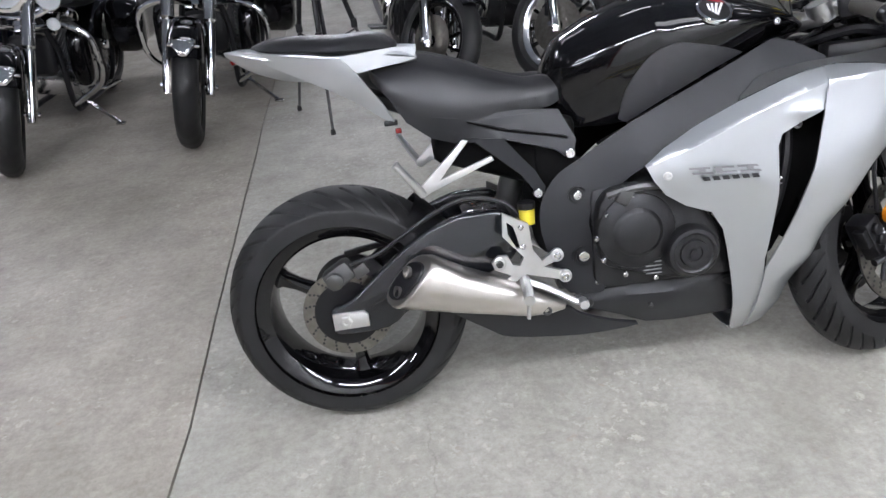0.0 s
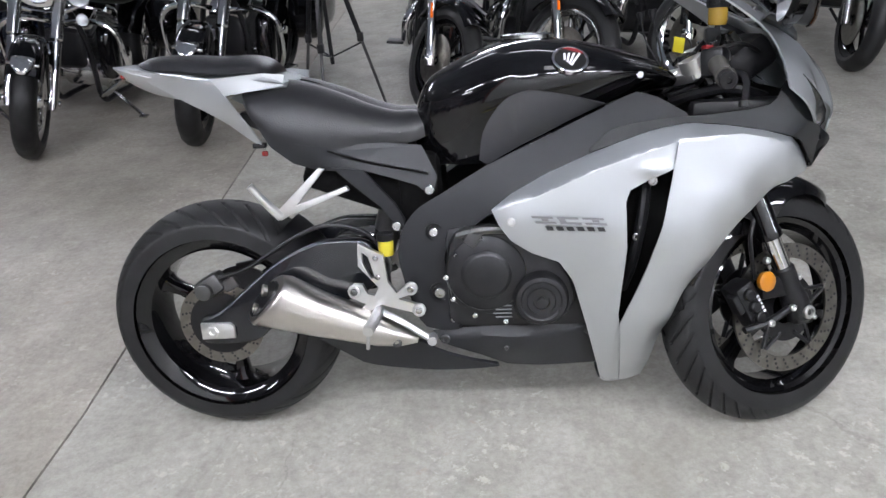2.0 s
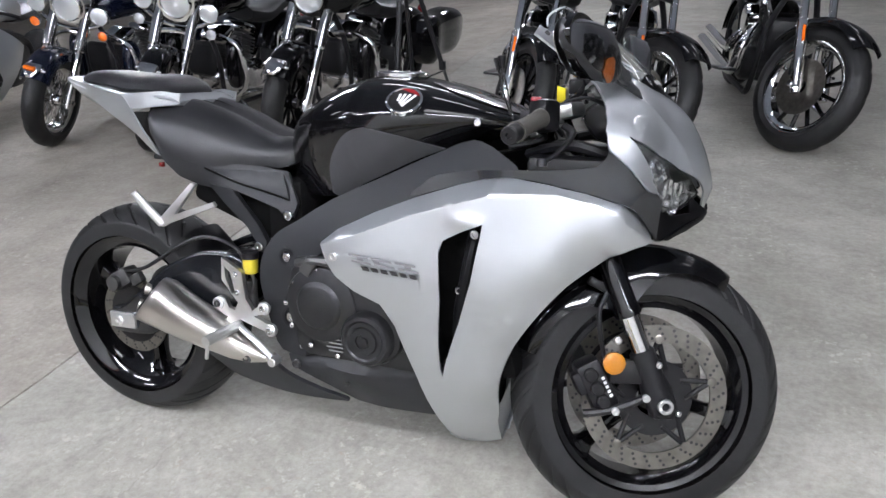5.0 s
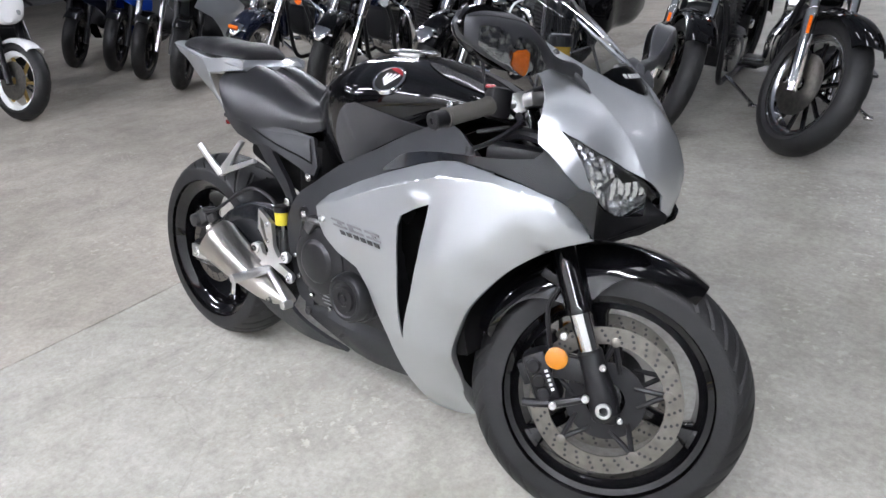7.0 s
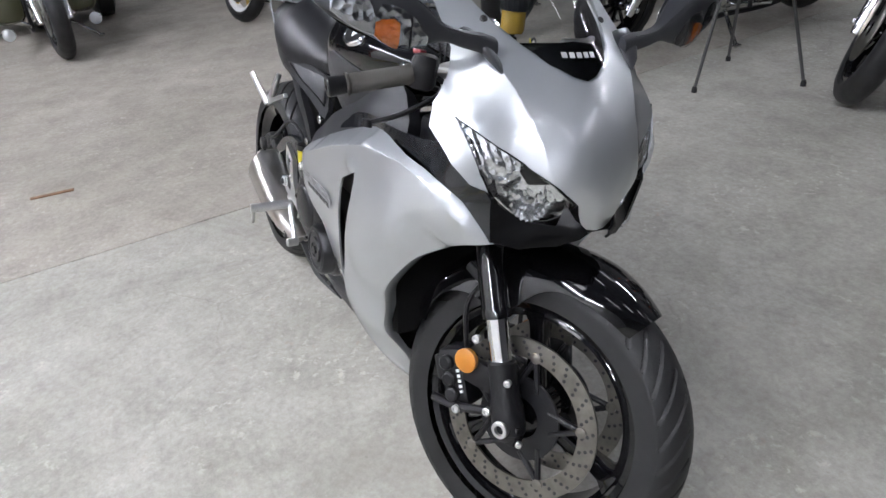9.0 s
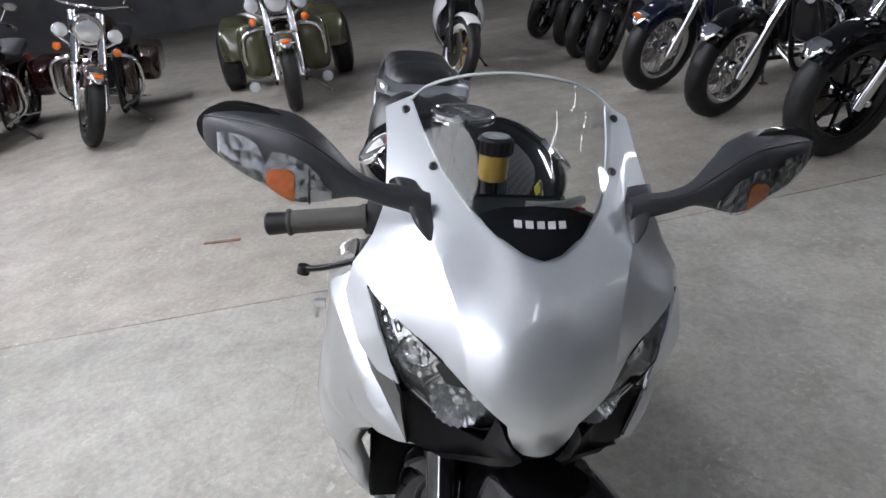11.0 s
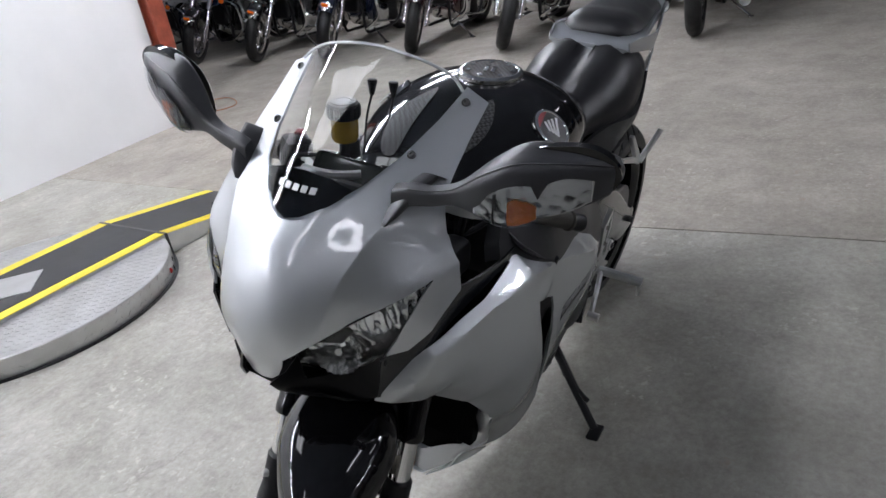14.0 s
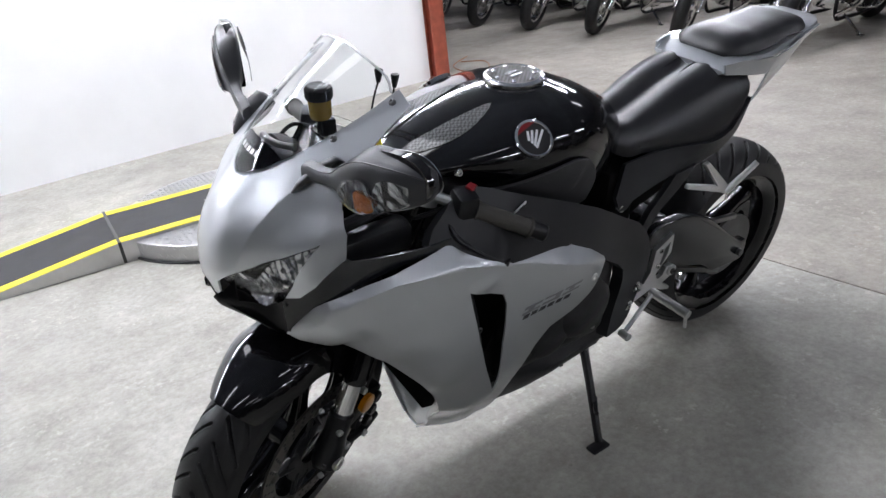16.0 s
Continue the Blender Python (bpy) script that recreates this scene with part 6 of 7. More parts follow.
for s in (-1, 1):
    root, inn, end = Vector((1.10, s * 0.108, 0.848)), Vector((1.076, s * 0.197, 0.840)), Vector((1.002, s * 0.312, 0.808))
    root, inn, end = [v + Vector((0.022 if s > 0 else 0.0, 0.0, 0.011)) for v in (root, inn, end)]
    end.z -= 0.006 if s > 0 else 0.013
    d = (end - inn).normalized()
    bm = bmesh.new()
    turn(bm, [(-0.02, 0.028), (0.02, 0.028), (0.02, 0.034), (-0.02, 0.034)], root, root + RAKE, 20, close=True)
    tube(bm, [root + Vector((0, s * 0.03, 0)), inn, end], 0.0105, 10, 2)
    bar = part("handlebar", bm, ALU, bike, "clip-on handlebar", m=STEER)
    bm = bmesh.new()
    turn(bm, [(0.01, 0.0), (0.01, 0.0185), (0.016, 0.0185), (0.02, 0.0162), (0.115, 0.0165), (0.118, 0.019), (0.122, 0.019), (0.122, 0)], inn, inn + d, 20)
    part("grip", bm, GRIP_RUBBER, bar, "worn olive-grey rubber grip", m=STEER)
    bm = bmesh.new()
    turn(bm, [(0.122, 0.0155), (0.15, 0.0165), (0.153, 0.014), (0.153, 0.006), (0.149, 0.005), (0.149, 0)], inn, inn + d, 20)
    part("bar_end", bm, BLACK_SATIN, bar, m=STEER)
    bm = bmesh.new()
    box(bm, inn + Vector((0.005, -s * 0.012, 0.004)), (0.045, 0.05, 0.06), 0.012, Euler((0, 0, s * radians(-33))).to_matrix().to_4x4())
    sw = part("switch_pod", bm, BLACK_SATIN, bar, m=STEER)
    bm = bmesh.new()
    box(bm, inn + Vector((-0.012, -s * 0.012, 0.034)), (0.018, 0.016, 0.008), 0.002)
    part("red_switch", bm, RED_MARK, sw, m=STEER)
    bm = bmesh.new()
    p = inn + Vector((0.045, -s * 0.02, -0.012))
    tube(bm, [p, p + Vector((0.010, s * 0.035, -0.018)), p + Vector((-0.025, s * 0.075, -0.055)), p + Vector((-0.058, s * 0.105, -0.076))], 0.0075, 8, 5, 0.6)
    e = p + Vector((-0.058, s * 0.105, -0.076))
    turn(bm, [(0, 0), (0, 0.009), (0.012, 0.009), (0.012, 0)], e + Vector((0, 0, -0.006)), e + Vector((0, 0, 1)), 12)
    part("lever", bm, BLACK_SATIN, bar, "black control lever", m=STEER)
    bm = bmesh.new()
    tube(bm, [inn + Vector((0.02, -s * 0.03, 0)), inn + Vector((0.06, -s * 0.08, -0.03)), Vector((1.17, s * 0.05, 0.80)), Vector((1.10, s * 0.09, 0.76))], 0.005, 8)
    tube(bm, [inn + Vector((0.0, -s * 0.04, -0.02)), Vector((1.10, s * 0.1, 0.82)), Vector((1.03, s * 0.1, 0.80))], 0.005, 8)
    part("control_cable", bm, BLACK_SATIN, bar, m=STEER)
bm = bmesh.new()
rc = Vector((1.197, -0.030, 0.958))
turn(bm, [(0, 0), (0, 0.018), (0.006, 0.0205), (0.036, 0.0205), (0.038, 0)], rc, rc + Vector((0, 0, 1)), 24)
fc = part("front_fluid_cup", bm, YELLOW_FLUID, bike, "yellow brake fluid cup with ribbed black cap")
bm = bmesh.new()
turn(bm, [(0, 0.0235), (0.018, 0.024), (0.021, 0.022), (0.022, 0.018), (0.0235, 0)], rc + Vector((0, 0, 0.036)), rc + Vector((0, 0, 1)), 24)
cup_cap = part("cap", bm, BLACK_SATIN, fc)
# Pale disc that paints the reflection on the black cap's top.
bm = bmesh.new()
turn(bm, [(0, 0.0185), (0.0012, 0.0185), (0.0018, 0.016), (0.0018, 0.012), (0.001, 0.0115), (0.001, 0)], rc + Vector((0, 0, 0.0585)), rc + Vector((0, 0, 1)), 24)
part("cap_top", bm, mat("grey_cap_sheen", (0.28, 0.29, 0.30), 0.45, vary=0.5, scale=120), cup_cap, "pale sheen painted on the cap top")
for k in range(18):
    a = 2 * math.pi * k / 18
    bm = bmesh.new()
    box(bm, rc + Vector((0.0238 * math.cos(a), 0.0238 * math.sin(a), 0.046)), (0.0024, 0.0024, 0.016), 0.0006, Matrix.Rotation(a, 4, "Z"))
    part("cap_rib", bm, BLACK_SATIN, cup_cap)
bm = bmesh.new()
tube(bm, [rc, rc + Vector((0, -0.01, -0.03)), rc + Vector((-0.02, -0.05, -0.05))], 0.006, 8)
box(bm, rc + Vector((-0.01, 0, -0.02)), (0.03, 0.02, 0.03), 0.004)
part("cup_bracket", bm, BLACK_SATIN, fc)
bm = bmesh.new()
turn(bm, [(0, 0), (0, 0.021), (0.012, 0.021), (0.015, 0.018), (0.015, 0.008), (0.010, 0.007), (0.010, 0)], (1.150, 0.02, 0.885), (1.128, 0.02, 0.97), 20)
part("ignition_lock", bm, BLACK_SATIN, bike, "round black ignition lock")
tag_m = Matrix.Translation((1.138, 0.058, 0.918)) @ Euler((radians(12), radians(-14), radians(55))).to_matrix().to_4x4()
bm = bmesh.new()
box(bm, (0, 0, 0), (0.003, 0.026, 0.036), 0.0014)
tag = part("key_tag", bm, YELLOW_TAG, bike, "yellow key tag hanging at the dash", m=tag_m)
bm = bmesh.new()
tube(bm, [(0, 0.004, 0.012), (0.008, -0.004, 0.022), (0.010, -0.02, 0.010), (0.004, -0.03, -0.004)], 0.0018, 6)
part("key_ring", bm, DARK_STEEL, tag, m=tag_m)
for k in range(3):
    bm = bmesh.new()
    box(bm, (0.0018, 0.0, 0.004 - 0.006 * k), (0.001, 0.018 - 0.004 * k, 0.0018))
    part("print_bar", bm, DARK_MARK, tag, m=tag_m)
# two black adjuster knobs on thin stalks beside the dash
for x, y, z in ((1.048, -0.088, 0.972), (1.030, -0.058, 0.968)):
    bm = bmesh.new()
    turn(bm, [(0, 0), (0, 0.004), (0.022, 0.0085), (0.025, 0.0085), (0.026, 0.007), (0.026, 0)], (x, y, z), (x - 0.1, y, z + 1), 14)
    knob = part("adjuster_knob", bm, BLACK_SATIN, bike)
    bm = bmesh.new()
    tube(bm, [(x, y, z + 0.002), (x + 0.012, y - 0.004, z - 0.04), (1.075, -0.09, 0.865)], 0.002, 8)
    part("stalk", bm, BLACK_SATIN, knob)
# white label plate with unreadable print beside the tank
bm = bmesh.new()
lab = Matrix.Translation((0.923, 0.197, 0.786)) @ Euler((radians(-35), radians(32), 0)).to_matrix().to_4x4()
box(bm, (0, 0, 0), (0.05, 0.003, 0.018), 0.001)
plate = part("label_plate", bm, WHITE_PAINT, bike, "small white label", m=lab)
for k in range(3):
    bm = bmesh.new()
    box(bm, (0.002 * k, 0.0020, 0.005 - 0.005 * k), (0.038 - 0.004 * k, 0.001, 0.0016))
    part("print_bar", bm, DARK_MARK, plate, m=lab)

# ---------------------------------------------------------------- parked motorcycles
PAINT_BLACK = BLACK_GLOSS
PAINT_BLUE = mat("dark_blue_paint", (0.004, 0.007, 0.022), 0.15, 0.2, 1.0)
PAINT_MAROON = mat("dark_red_paint", (0.022, 0.005, 0.005), 0.15, 0.2, 1.0)
PAINT_BRONZE = mat("bronze_paint", (0.05, 0.034, 0.026), 0.2, 0.4, 1.0)
PAINT_OLIVE = mat("olive_paint", (0.055, 0.055, 0.025), 0.25, 0.2, 0.8)
PAINT_WHITE = mat("white_paint", (0.8, 0.8, 0.8), 0.2, 0.0, 0.8)
PAINT_SKY = mat("bright_blue_paint", (0.008, 0.04, 0.25), 0.2, 0.1, 0.9)
PAINT_GREY = mat("silver_grey_paint", (0.35, 0.37, 0.39), 0.3, 0.6, 0.6)
ORANGE = mat("orange_lens", (0.85, 0.16, 0.01), 0.25, 0.0, 0.6)
GOLD = mat("gold_hub", (0.5, 0.35, 0.12), 0.3, 0.8)
LEATHER = mat("black_leather", (0.015, 0.015, 0.016), 0.45, bump=0.3, bump_scale=200)
GLASS_LAMP = mat("lamp_glass", (0.75, 0.78, 0.8), 0.12, 0.6, 1.0, bump=0.4, bump_scale=120)


def bg_tyre(r, half, bead):
    prof = [(-half * 0.8, bead), (-half, bead + 0.02), (-half * 0.98, r - half * 0.75), (-half * 0.75, r - half * 0.3), (-half * 0.4, r - half * 0.06), (0, r), (half * 0.4, r - half * 0.06), (half * 0.75, r - half * 0.3), (half * 0.98, r - half * 0.75), (half, bead + 0.02), (half * 0.8, bead)]
    return prof


def bg_wheel(parent, c, r, half, bead, rim_mat, spokes, hub_mat, m, disc_side=-1, spoke_r=0.007, tread=True, disc_r=0.145):
    """A simple wheel: tyre with cross grooves, rim, hub, spokes and a brake disc."""
    at = m @ Matrix.Translation(c)
    bm = bmesh.new()
    turn(bm, [(-half * 0.72, bead - 0.012), (-half * 0.75, bead + 0.006), (-half * 0.65, bead + 0.008), (-half * 0.5, bead - 0.02), (half * 0.5, bead - 0.02), (half * 0.65, bead + 0.008), (half * 0.75, bead + 0.006), (half * 0.72, bead - 0.012), (half * 0.45, bead - 0.034), (-half * 0.45, bead - 0.034)], (0, 0, 0), (0, 1, 0), 48, close=True)
    w = part("wheel", bm, rim_mat, parent, m=at)
    bm = bmesh.new()
    seg = 84
    rings = []
    prof = bg_tyre(r, half, bead)
    for i in range(seg):
        a = 2 * math.pi * i / seg
        ring = []
        for k, (y, rr) in enumerate(prof):
            cut = 0.006 if tread and 2 <= k <= 8 and k != 5 and (i + (k if k < 5 else 10 - k)) % 6 == 0 else 0
            ring.append(bm.verts.new(((rr - cut) * math.cos(a), y, (rr - cut) * math.sin(a))))
        rings.append(ring)
    for i in range(seg):
        p, q = rings[i], rings[(i + 1) % seg]
        for k in range(len(prof) - 1):
            bm.faces.new((p[k], p[k + 1], q[k + 1], q[k]))
    part("tyre", bm, RUBBER, w, m=at, angle=0.5)
    bm = bmesh.new()
    turn(bm, [(-0.05, 0), (-0.05, 0.028), (-0.03, 0.04), (0.03, 0.04), (0.05, 0.028), (0.05, 0)], (0, 0, 0), (0, 1, 0), 20)
    part("hub", bm, hub_mat, w, m=at)
    bm = bmesh.new()
    for k in range(spokes):
        a = 2 * math.pi * k / spokes
        sy = 0.022 * (1 if k % 2 else -1) if spokes > 14 else 0
        tube(bm, [(0.03 * math.cos(a), sy, 0.03 * math.sin(a)), ((bead - 0.02) * math.cos(a + (0.12 if spokes > 14 and k % 4 < 2 else 0)), 0, (bead - 0.02) * math.sin(a + (0.12 if spokes > 14 and k % 4 < 2 else 0)))], spoke_r, 6, 0)
    part("spokes", bm, rim_mat if spokes > 14 else hub_mat, w, m=at)
    bm = bmesh.new()
    turn(bm, [(-0.0025, 0.09), (-0.0025, disc_r), (0.0025, disc_r), (0.0025, 0.09)], (0, disc_side * 0.062, 0), (0, disc_side * 0.062 + 1, 0), 36, close=True)
    turn(bm, [(-0.002, 0.035), (-0.002, 0.092), (0.002, 0.092), (0.002, 0.035)], (0, disc_side * 0.062, 0), (0, disc_side * 0.062 + 1, 0), 24, close=True)
    part("brake_disc", bm, STEEL_DISC, w, m=at)
    return w


def fender(c, r, half, a0, a1, skirt, m):
    rings = []
    for i in range(18):
        t = i / 17
        a = radians(a0 + (a1 - a0) * t)
        ring = []
        for k in range(11):
            s = -1 + 2 * k / 10
            rr = r - skirt * abs(s) ** 3
            ring.append(Vector(c) + Vector((rr * math.cos(a), half * math.sin(s * 1.4) / math.sin(1.4), rr * math.sin(a))))
        rings.append(ring)
    bm = loft(bmesh.new(), rings, cap=False, closed=False)
    bmesh.ops.recalc_face_normals(bm, faces=bm.faces[:])
    bmesh.ops.solidify(bm, geom=bm.faces[:], thickness=0.004)
    bm.transform(m)
    return bm


def egg(bm, st, n=18, sq=1.0, count=18):
    """A rounded body along x: stations of x, z, half width, half height."""
    rings = []
    for x, z, w, h in along(st, count):
        ring = []
        for i in range(n):
            q = 2 * math.pi * i / n
            ring.append(Vector((x, w * math.copysign(abs(math.cos(q)) ** sq, math.cos(q)), z + h * math.copysign(abs(math.sin(q)) ** sq, math.sin(q)))))
        rings.append(ring)
    return loft(bm, rings)


def lamp_round(parent, name, c, r, body, m, glassm=None, d=(1, 0, 0), depth=0.1, label=""):
    c, d = Vector(c), Vector(d)
    bm = bmesh.new()
    turn(bm, [(-depth, 0), (-depth * 0.9, r * 0.4), (-depth * 0.5, r * 0.85), (0, r), (0.012, r * 1.04), (0.014, r * 0.97), (0.004, r * 0.92)], c, c + d, 28)
    o = part(name, bm, body, parent, label, m=m)
    bm = bmesh.new()
    turn(bm, [(0.004, r * 0.93), (0.014, r * 0.6), (0.018, 0)], c, c + d, 24)
    part("lens", bm, glassm or GLASS_LAMP, o, m=m)
    return o


def cruiser(at, paint, label, group, touring=True, steer=-12, lean=7, spokes=40, fork_cover=True, rim=None, guard=True, fairing=False, nose_lights=True, tip_light=True, wheel_r=0.325, half=0.062, bags=True):
    """A heavy V-twin; the front tyre stands at the origin and the nose points to +x."""
    rim = rim or CHROME
    body = at @ Euler((radians(-lean), 0, 0)).to_matrix().to_4x4()
    p = thing("cruiser_motorcycle", body, label, "motorcycle", group)
    fa = Vector((0, 0, wheel_r))
    rake = Vector((-math.sin(radians(29)), 0, math.cos(radians(29))))
    piv = fa + Vector((-0.05, 0, 0.0))
    st = Matrix.Translation(piv) @ Matrix.Rotation(radians(steer), 4, rake) @ Matrix.Translation(-piv)
    I = Matrix.Identity(4)
    bg_wheel(p, fa, wheel_r, half, wheel_r - (0.105 if touring else 0.088), rim, spokes, CHROME if spokes > 14 else BLACK_GLOSS, st, -1, 0.0025 if spokes > 14 else 0.011)
    bg_wheel(p, (-1.6, 0, 0.315), 0.315, 0.075, 0.205, rim, spokes, CHROME, I, -1, 0.0025 if spokes > 14 else 0.011)
    for s in (-1, 1):
        bm = bmesh.new()
        y = s * 0.105
        a, b = fa + Vector((0.01, y, 0)), fa + Vector((0.01, y, 0)) + rake * 0.80
        turn(bm, [(-0.04, 0), (-0.04, 0.022), (0.0, 0.03), (0.34, 0.03), (0.35, 0.022), (0.36, 0.021 if not fork_cover else 0.034), (0.80, 0.021 if not fork_cover else 0.037), (0.80, 0)], a, b, 18)
        leg = part("fork_leg", bm, CHROME if touring or s else CHROME_DIRTY, p, "chrome fork leg", m=st)
        bm = bmesh.new()
        rod(bm, fa + Vector((0, s * 0.06, 0)), fa + Vector((0, s * 0.145, 0)), 0.016)
        part("axle_end", bm, CHROME, leg, m=st)
        if not touring:
            bm = bmesh.new()
            box(bm, a + rake * 0.28 + Vector((0.028, s * 0.012, 0)), (0.008, 0.022, 0.085), 0.003, Euler((0, radians(-29), 0)).to_matrix().to_4x4())
            part("fork_reflector", bm, ORANGE, leg, "orange reflector strip", m=st)
    bm = bmesh.new()
    box(bm, fa + Vector((-0.06, -0.085, 0.09)), (0.07, 0.05, 0.11), 0.014, Euler((0, radians(-20), 0)).to_matrix().to_4x4())
    part("brake_caliper", bm, CHROME_DIRTY if touring else BLACK_SATIN, p, m=st)
    part("front_fender", fender(fa, wheel_r + 0.032, half + 0.028, 40 if touring else 50, 178 if touring else 150, 0.085 if touring else 0.04, st), paint, p, "painted front fender")
    if touring:
        bm = bmesh.new()
        a = radians(46)
        c = fa + Vector(((wheel_r + 0.04) * math.cos(a), 0, (wheel_r + 0.04) * math.sin(a)))
        egg(bm, [(c.x - 0.05, c.z + 0.03, 0.055, 0.014), (c.x, c.z + 0.008, 0.05, 0.02), (c.x + 0.03, c.z - 0.02, 0.02, 0.008)], 12, 0.8, 8)
        box(bm, fa + Vector((0.22, 0, 0.27)), (0.02, 0.15, 0.012), 0.004)
        tip = part("fender_tip", bm, CHROME, p, "chrome fender trim", m=st)
        if tip_light:
            bm = bmesh.new()
            box(bm, c + Vector((0.01, 0, 0.03)), (0.03, 0.07, 0.025), 0.008)
            part("fender_light", bm, ORANGE, tip, m=st)
    # head lamp and its neighbours
    hz = 0.90 if touring else 0.95
    hx = -0.28
    if touring:
        bm = bmesh.new()
        egg(bm, [(hx - 0.16, hz + 0.02, 0.09, 0.10), (hx - 0.06, hz, 0.135, 0.13), (hx + 0.04, hz, 0.115, 0.115)], 20, 0.9, 10)
        part("headlight_nacelle", bm, CHROME if not fairing else paint, p, m=st)
        lamp_round(p, "headlight", (hx + 0.05, 0, hz), 0.09, CHROME, st, label="round chrome headlight")
        if nose_lights:
            bm = bmesh.new()
            tube(bm, [(hx + 0.0, -0.25, hz - 0.05), (hx + 0.03, -0.1, hz - 0.13), (hx + 0.03, 0.1, hz - 0.13), (hx + 0.0, 0.25, hz - 0.05)], 0.014, 10)
            bar = part("lamp_bar", bm, CHROME, p, m=st)
            for s in (-1, 1):
                lamp_round(p, "passing_lamp", (hx + 0.03, s * 0.205, hz - 0.02), 0.058, CHROME, st, label="small round chrome lamp")
                lamp_round(p, "turn_signal", (hx + 0.02, s * 0.225, hz - 0.15), 0.033, CHROME, st, ORANGE if tip_light else GLASS_LAMP, depth=0.06, label="round turn signal")
    else:
        lamp_round(p, "headlight", (hx + 0.0, 0, hz), 0.075, BLACK_GLOSS, st, label="round black headlight")
        for s in (-1, 1):
            lamp_round(p, "turn_signal", (hx - 0.02, s * 0.19, hz - 0.03), 0.03, BLACK_SATIN, st, ORANGE, depth=0.05, label="round amber turn signal")
    if fairing:
        bm = bmesh.new()
        egg(bm, [(hx - 0.22, hz + 0.14, 0.30, 0.10), (hx - 0.12, hz + 0.11, 0.33, 0.15), (hx - 0.0, hz + 0.05, 0.22, 0.15), (hx + 0.04, hz + 0.02, 0.13, 0.12)], 24, 0.85, 12)
        part("fork_fairing", bm, paint, p, "bat-wing fork fairing", m=st)
    bm = bmesh.new()
    box(bm, (-0.33, 0, 0.83), (0.09, 0.26, 0.05), 0.012)
    box(bm, (-0.39, 0, 0.98), (0.09, 0.26, 0.04), 0.012)
    part("fork_yoke", bm, CHROME if touring else BLACK_SATIN, p, m=st)
    bm = bmesh.new()
    tube(bm, [(-0.62, -0.40, 1.08), (-0.50, -0.33, 1.12), (-0.40, -0.12, 1.08), (-0.40, 0.12, 1.08), (-0.50, 0.33, 1.12), (-0.62, 0.40, 1.08)], 0.013, 10)
    hb = part("handlebar", bm, CHROME, p, m=st)
    for s in (-1, 1):
        bm = bmesh.new()
        rod(bm, (-0.55, s * 0.355, 1.105), (-0.66, s * 0.42, 1.07), 0.019)
        part("grip", bm, GRIP_RUBBER, hb, m=st)
        bm = bmesh.new()
        tube(bm, [(-0.46, s * 0.3, 1.14), (-0.44, s * 0.335, 1.25)], 0.006, 8, 2)
        part("mirror_stalk", bm, CHROME, hb, m=st)
        bm = bmesh.new()
        egg(bm, [(-0.47, 1.26, 0.03, 0.02), (-0.45, 1.27, 0.06, 0.04), (-0.43, 1.27, 0.05, 0.03)], 14, 0.9, 6)
        bm.transform(Matrix.Translation((0, s * 0.36, 0)))
        part("bar_mirror", bm, CHROME, hb, m=st)
    # tank, seat, rear fender
    bm = bmesh.new()
    egg(bm, [(-0.46, 0.86, 0.05, 0.06), (-0.52, 0.87, 0.12, 0.10), (-0.70, 0.88, 0.165, 0.12), (-0.88, 0.86, 0.15, 0.10), (-1.0, 0.82, 0.09, 0.06)][::-1], 20, 0.85, 16)
    tk = part("fuel_tank", bm, paint, p, "glossy teardrop fuel tank")
    bm = bmesh.new()
    turn(bm, [(0, 0.045), (0.014, 0.045), (0.02, 0.036), (0.02, 0)], (-0.7, 0, 0.99), (-0.7, 0, 2), 20)
    part("filler_cap", bm, CHROME, tk)
    bm = bmesh.new()
    egg(bm, [(-1.72, 0.80, 0.10, 0.03), (-1.6, 0.80, 0.14, 0.05), (-1.35, 0.75, 0.16, 0.06), (-1.15, 0.71, 0.17, 0.06), (-1.0, 0.74, 0.11, 0.05)], 18, 0.75, 16)
    part("saddle", bm, LEATHER, p, "black leather saddle")
    part("rear_fender", fender((-1.6, 0, 0.315), 0.36, 0.105, 20, 175, 0.09, I), paint, p)
    # frame and engine
    bm = bmesh.new()
    for s in (-1, 1):
        tube(bm, [(-0.42, s * 0.04, 0.85), (-0.50, s * 0.13, 0.55), (-0.55, s * 0.14, 0.2), (-0.75, s * 0.14, 0.155), (-1.25, s * 0.14, 0.17), (-1.45, s * 0.13, 0.4)], 0.017, 8)
    part("frame_tube", bm, BLACK_SATIN, p)
    bm = bmesh.new()
    box(bm, (-0.92, 0, 0.30), (0.42, 0.26, 0.20), 0.05)
    turn(bm, [(-0.17, 0), (-0.17, 0.09), (-0.15, 0.105), (0.15, 0.105), (0.17, 0.09), (0.17, 0)], (-0.80, 0, 0.30), (-0.80, 1, 0.30), 28)
    eng = part("engine", bm, ENGINE_GREY if not touring else CHROME_DIRTY, p, "V-twin engine")
    for d in (-24, 22):
        m = Matrix.Translation((-0.84 + (0.02 if d < 0 else -0.02), 0, 0.36)) @ Euler((0, radians(-d), 0)).to_matrix().to_4x4()
        for k in range(9):
            bm = bmesh.new()
            box(bm, (0, 0, 0.05 + 0.024 * k), (0.17, 0.19, 0.009), 0.003, seg=1)
            part("cooling_fin", bm, DARK_STEEL, eng, m=m)
        bm = bmesh.new()
        box(bm, (0, 0, 0.15), (0.13, 0.15, 0.22))
        part("cylinder", bm, DARK_STEEL, eng, m=m)
        bm = bmesh.new()
        box(bm, (0, 0, 0.30), (0.16, 0.2, 0.07), 0.025)
        part("rocker_cover", bm, CHROME, eng, m=m)
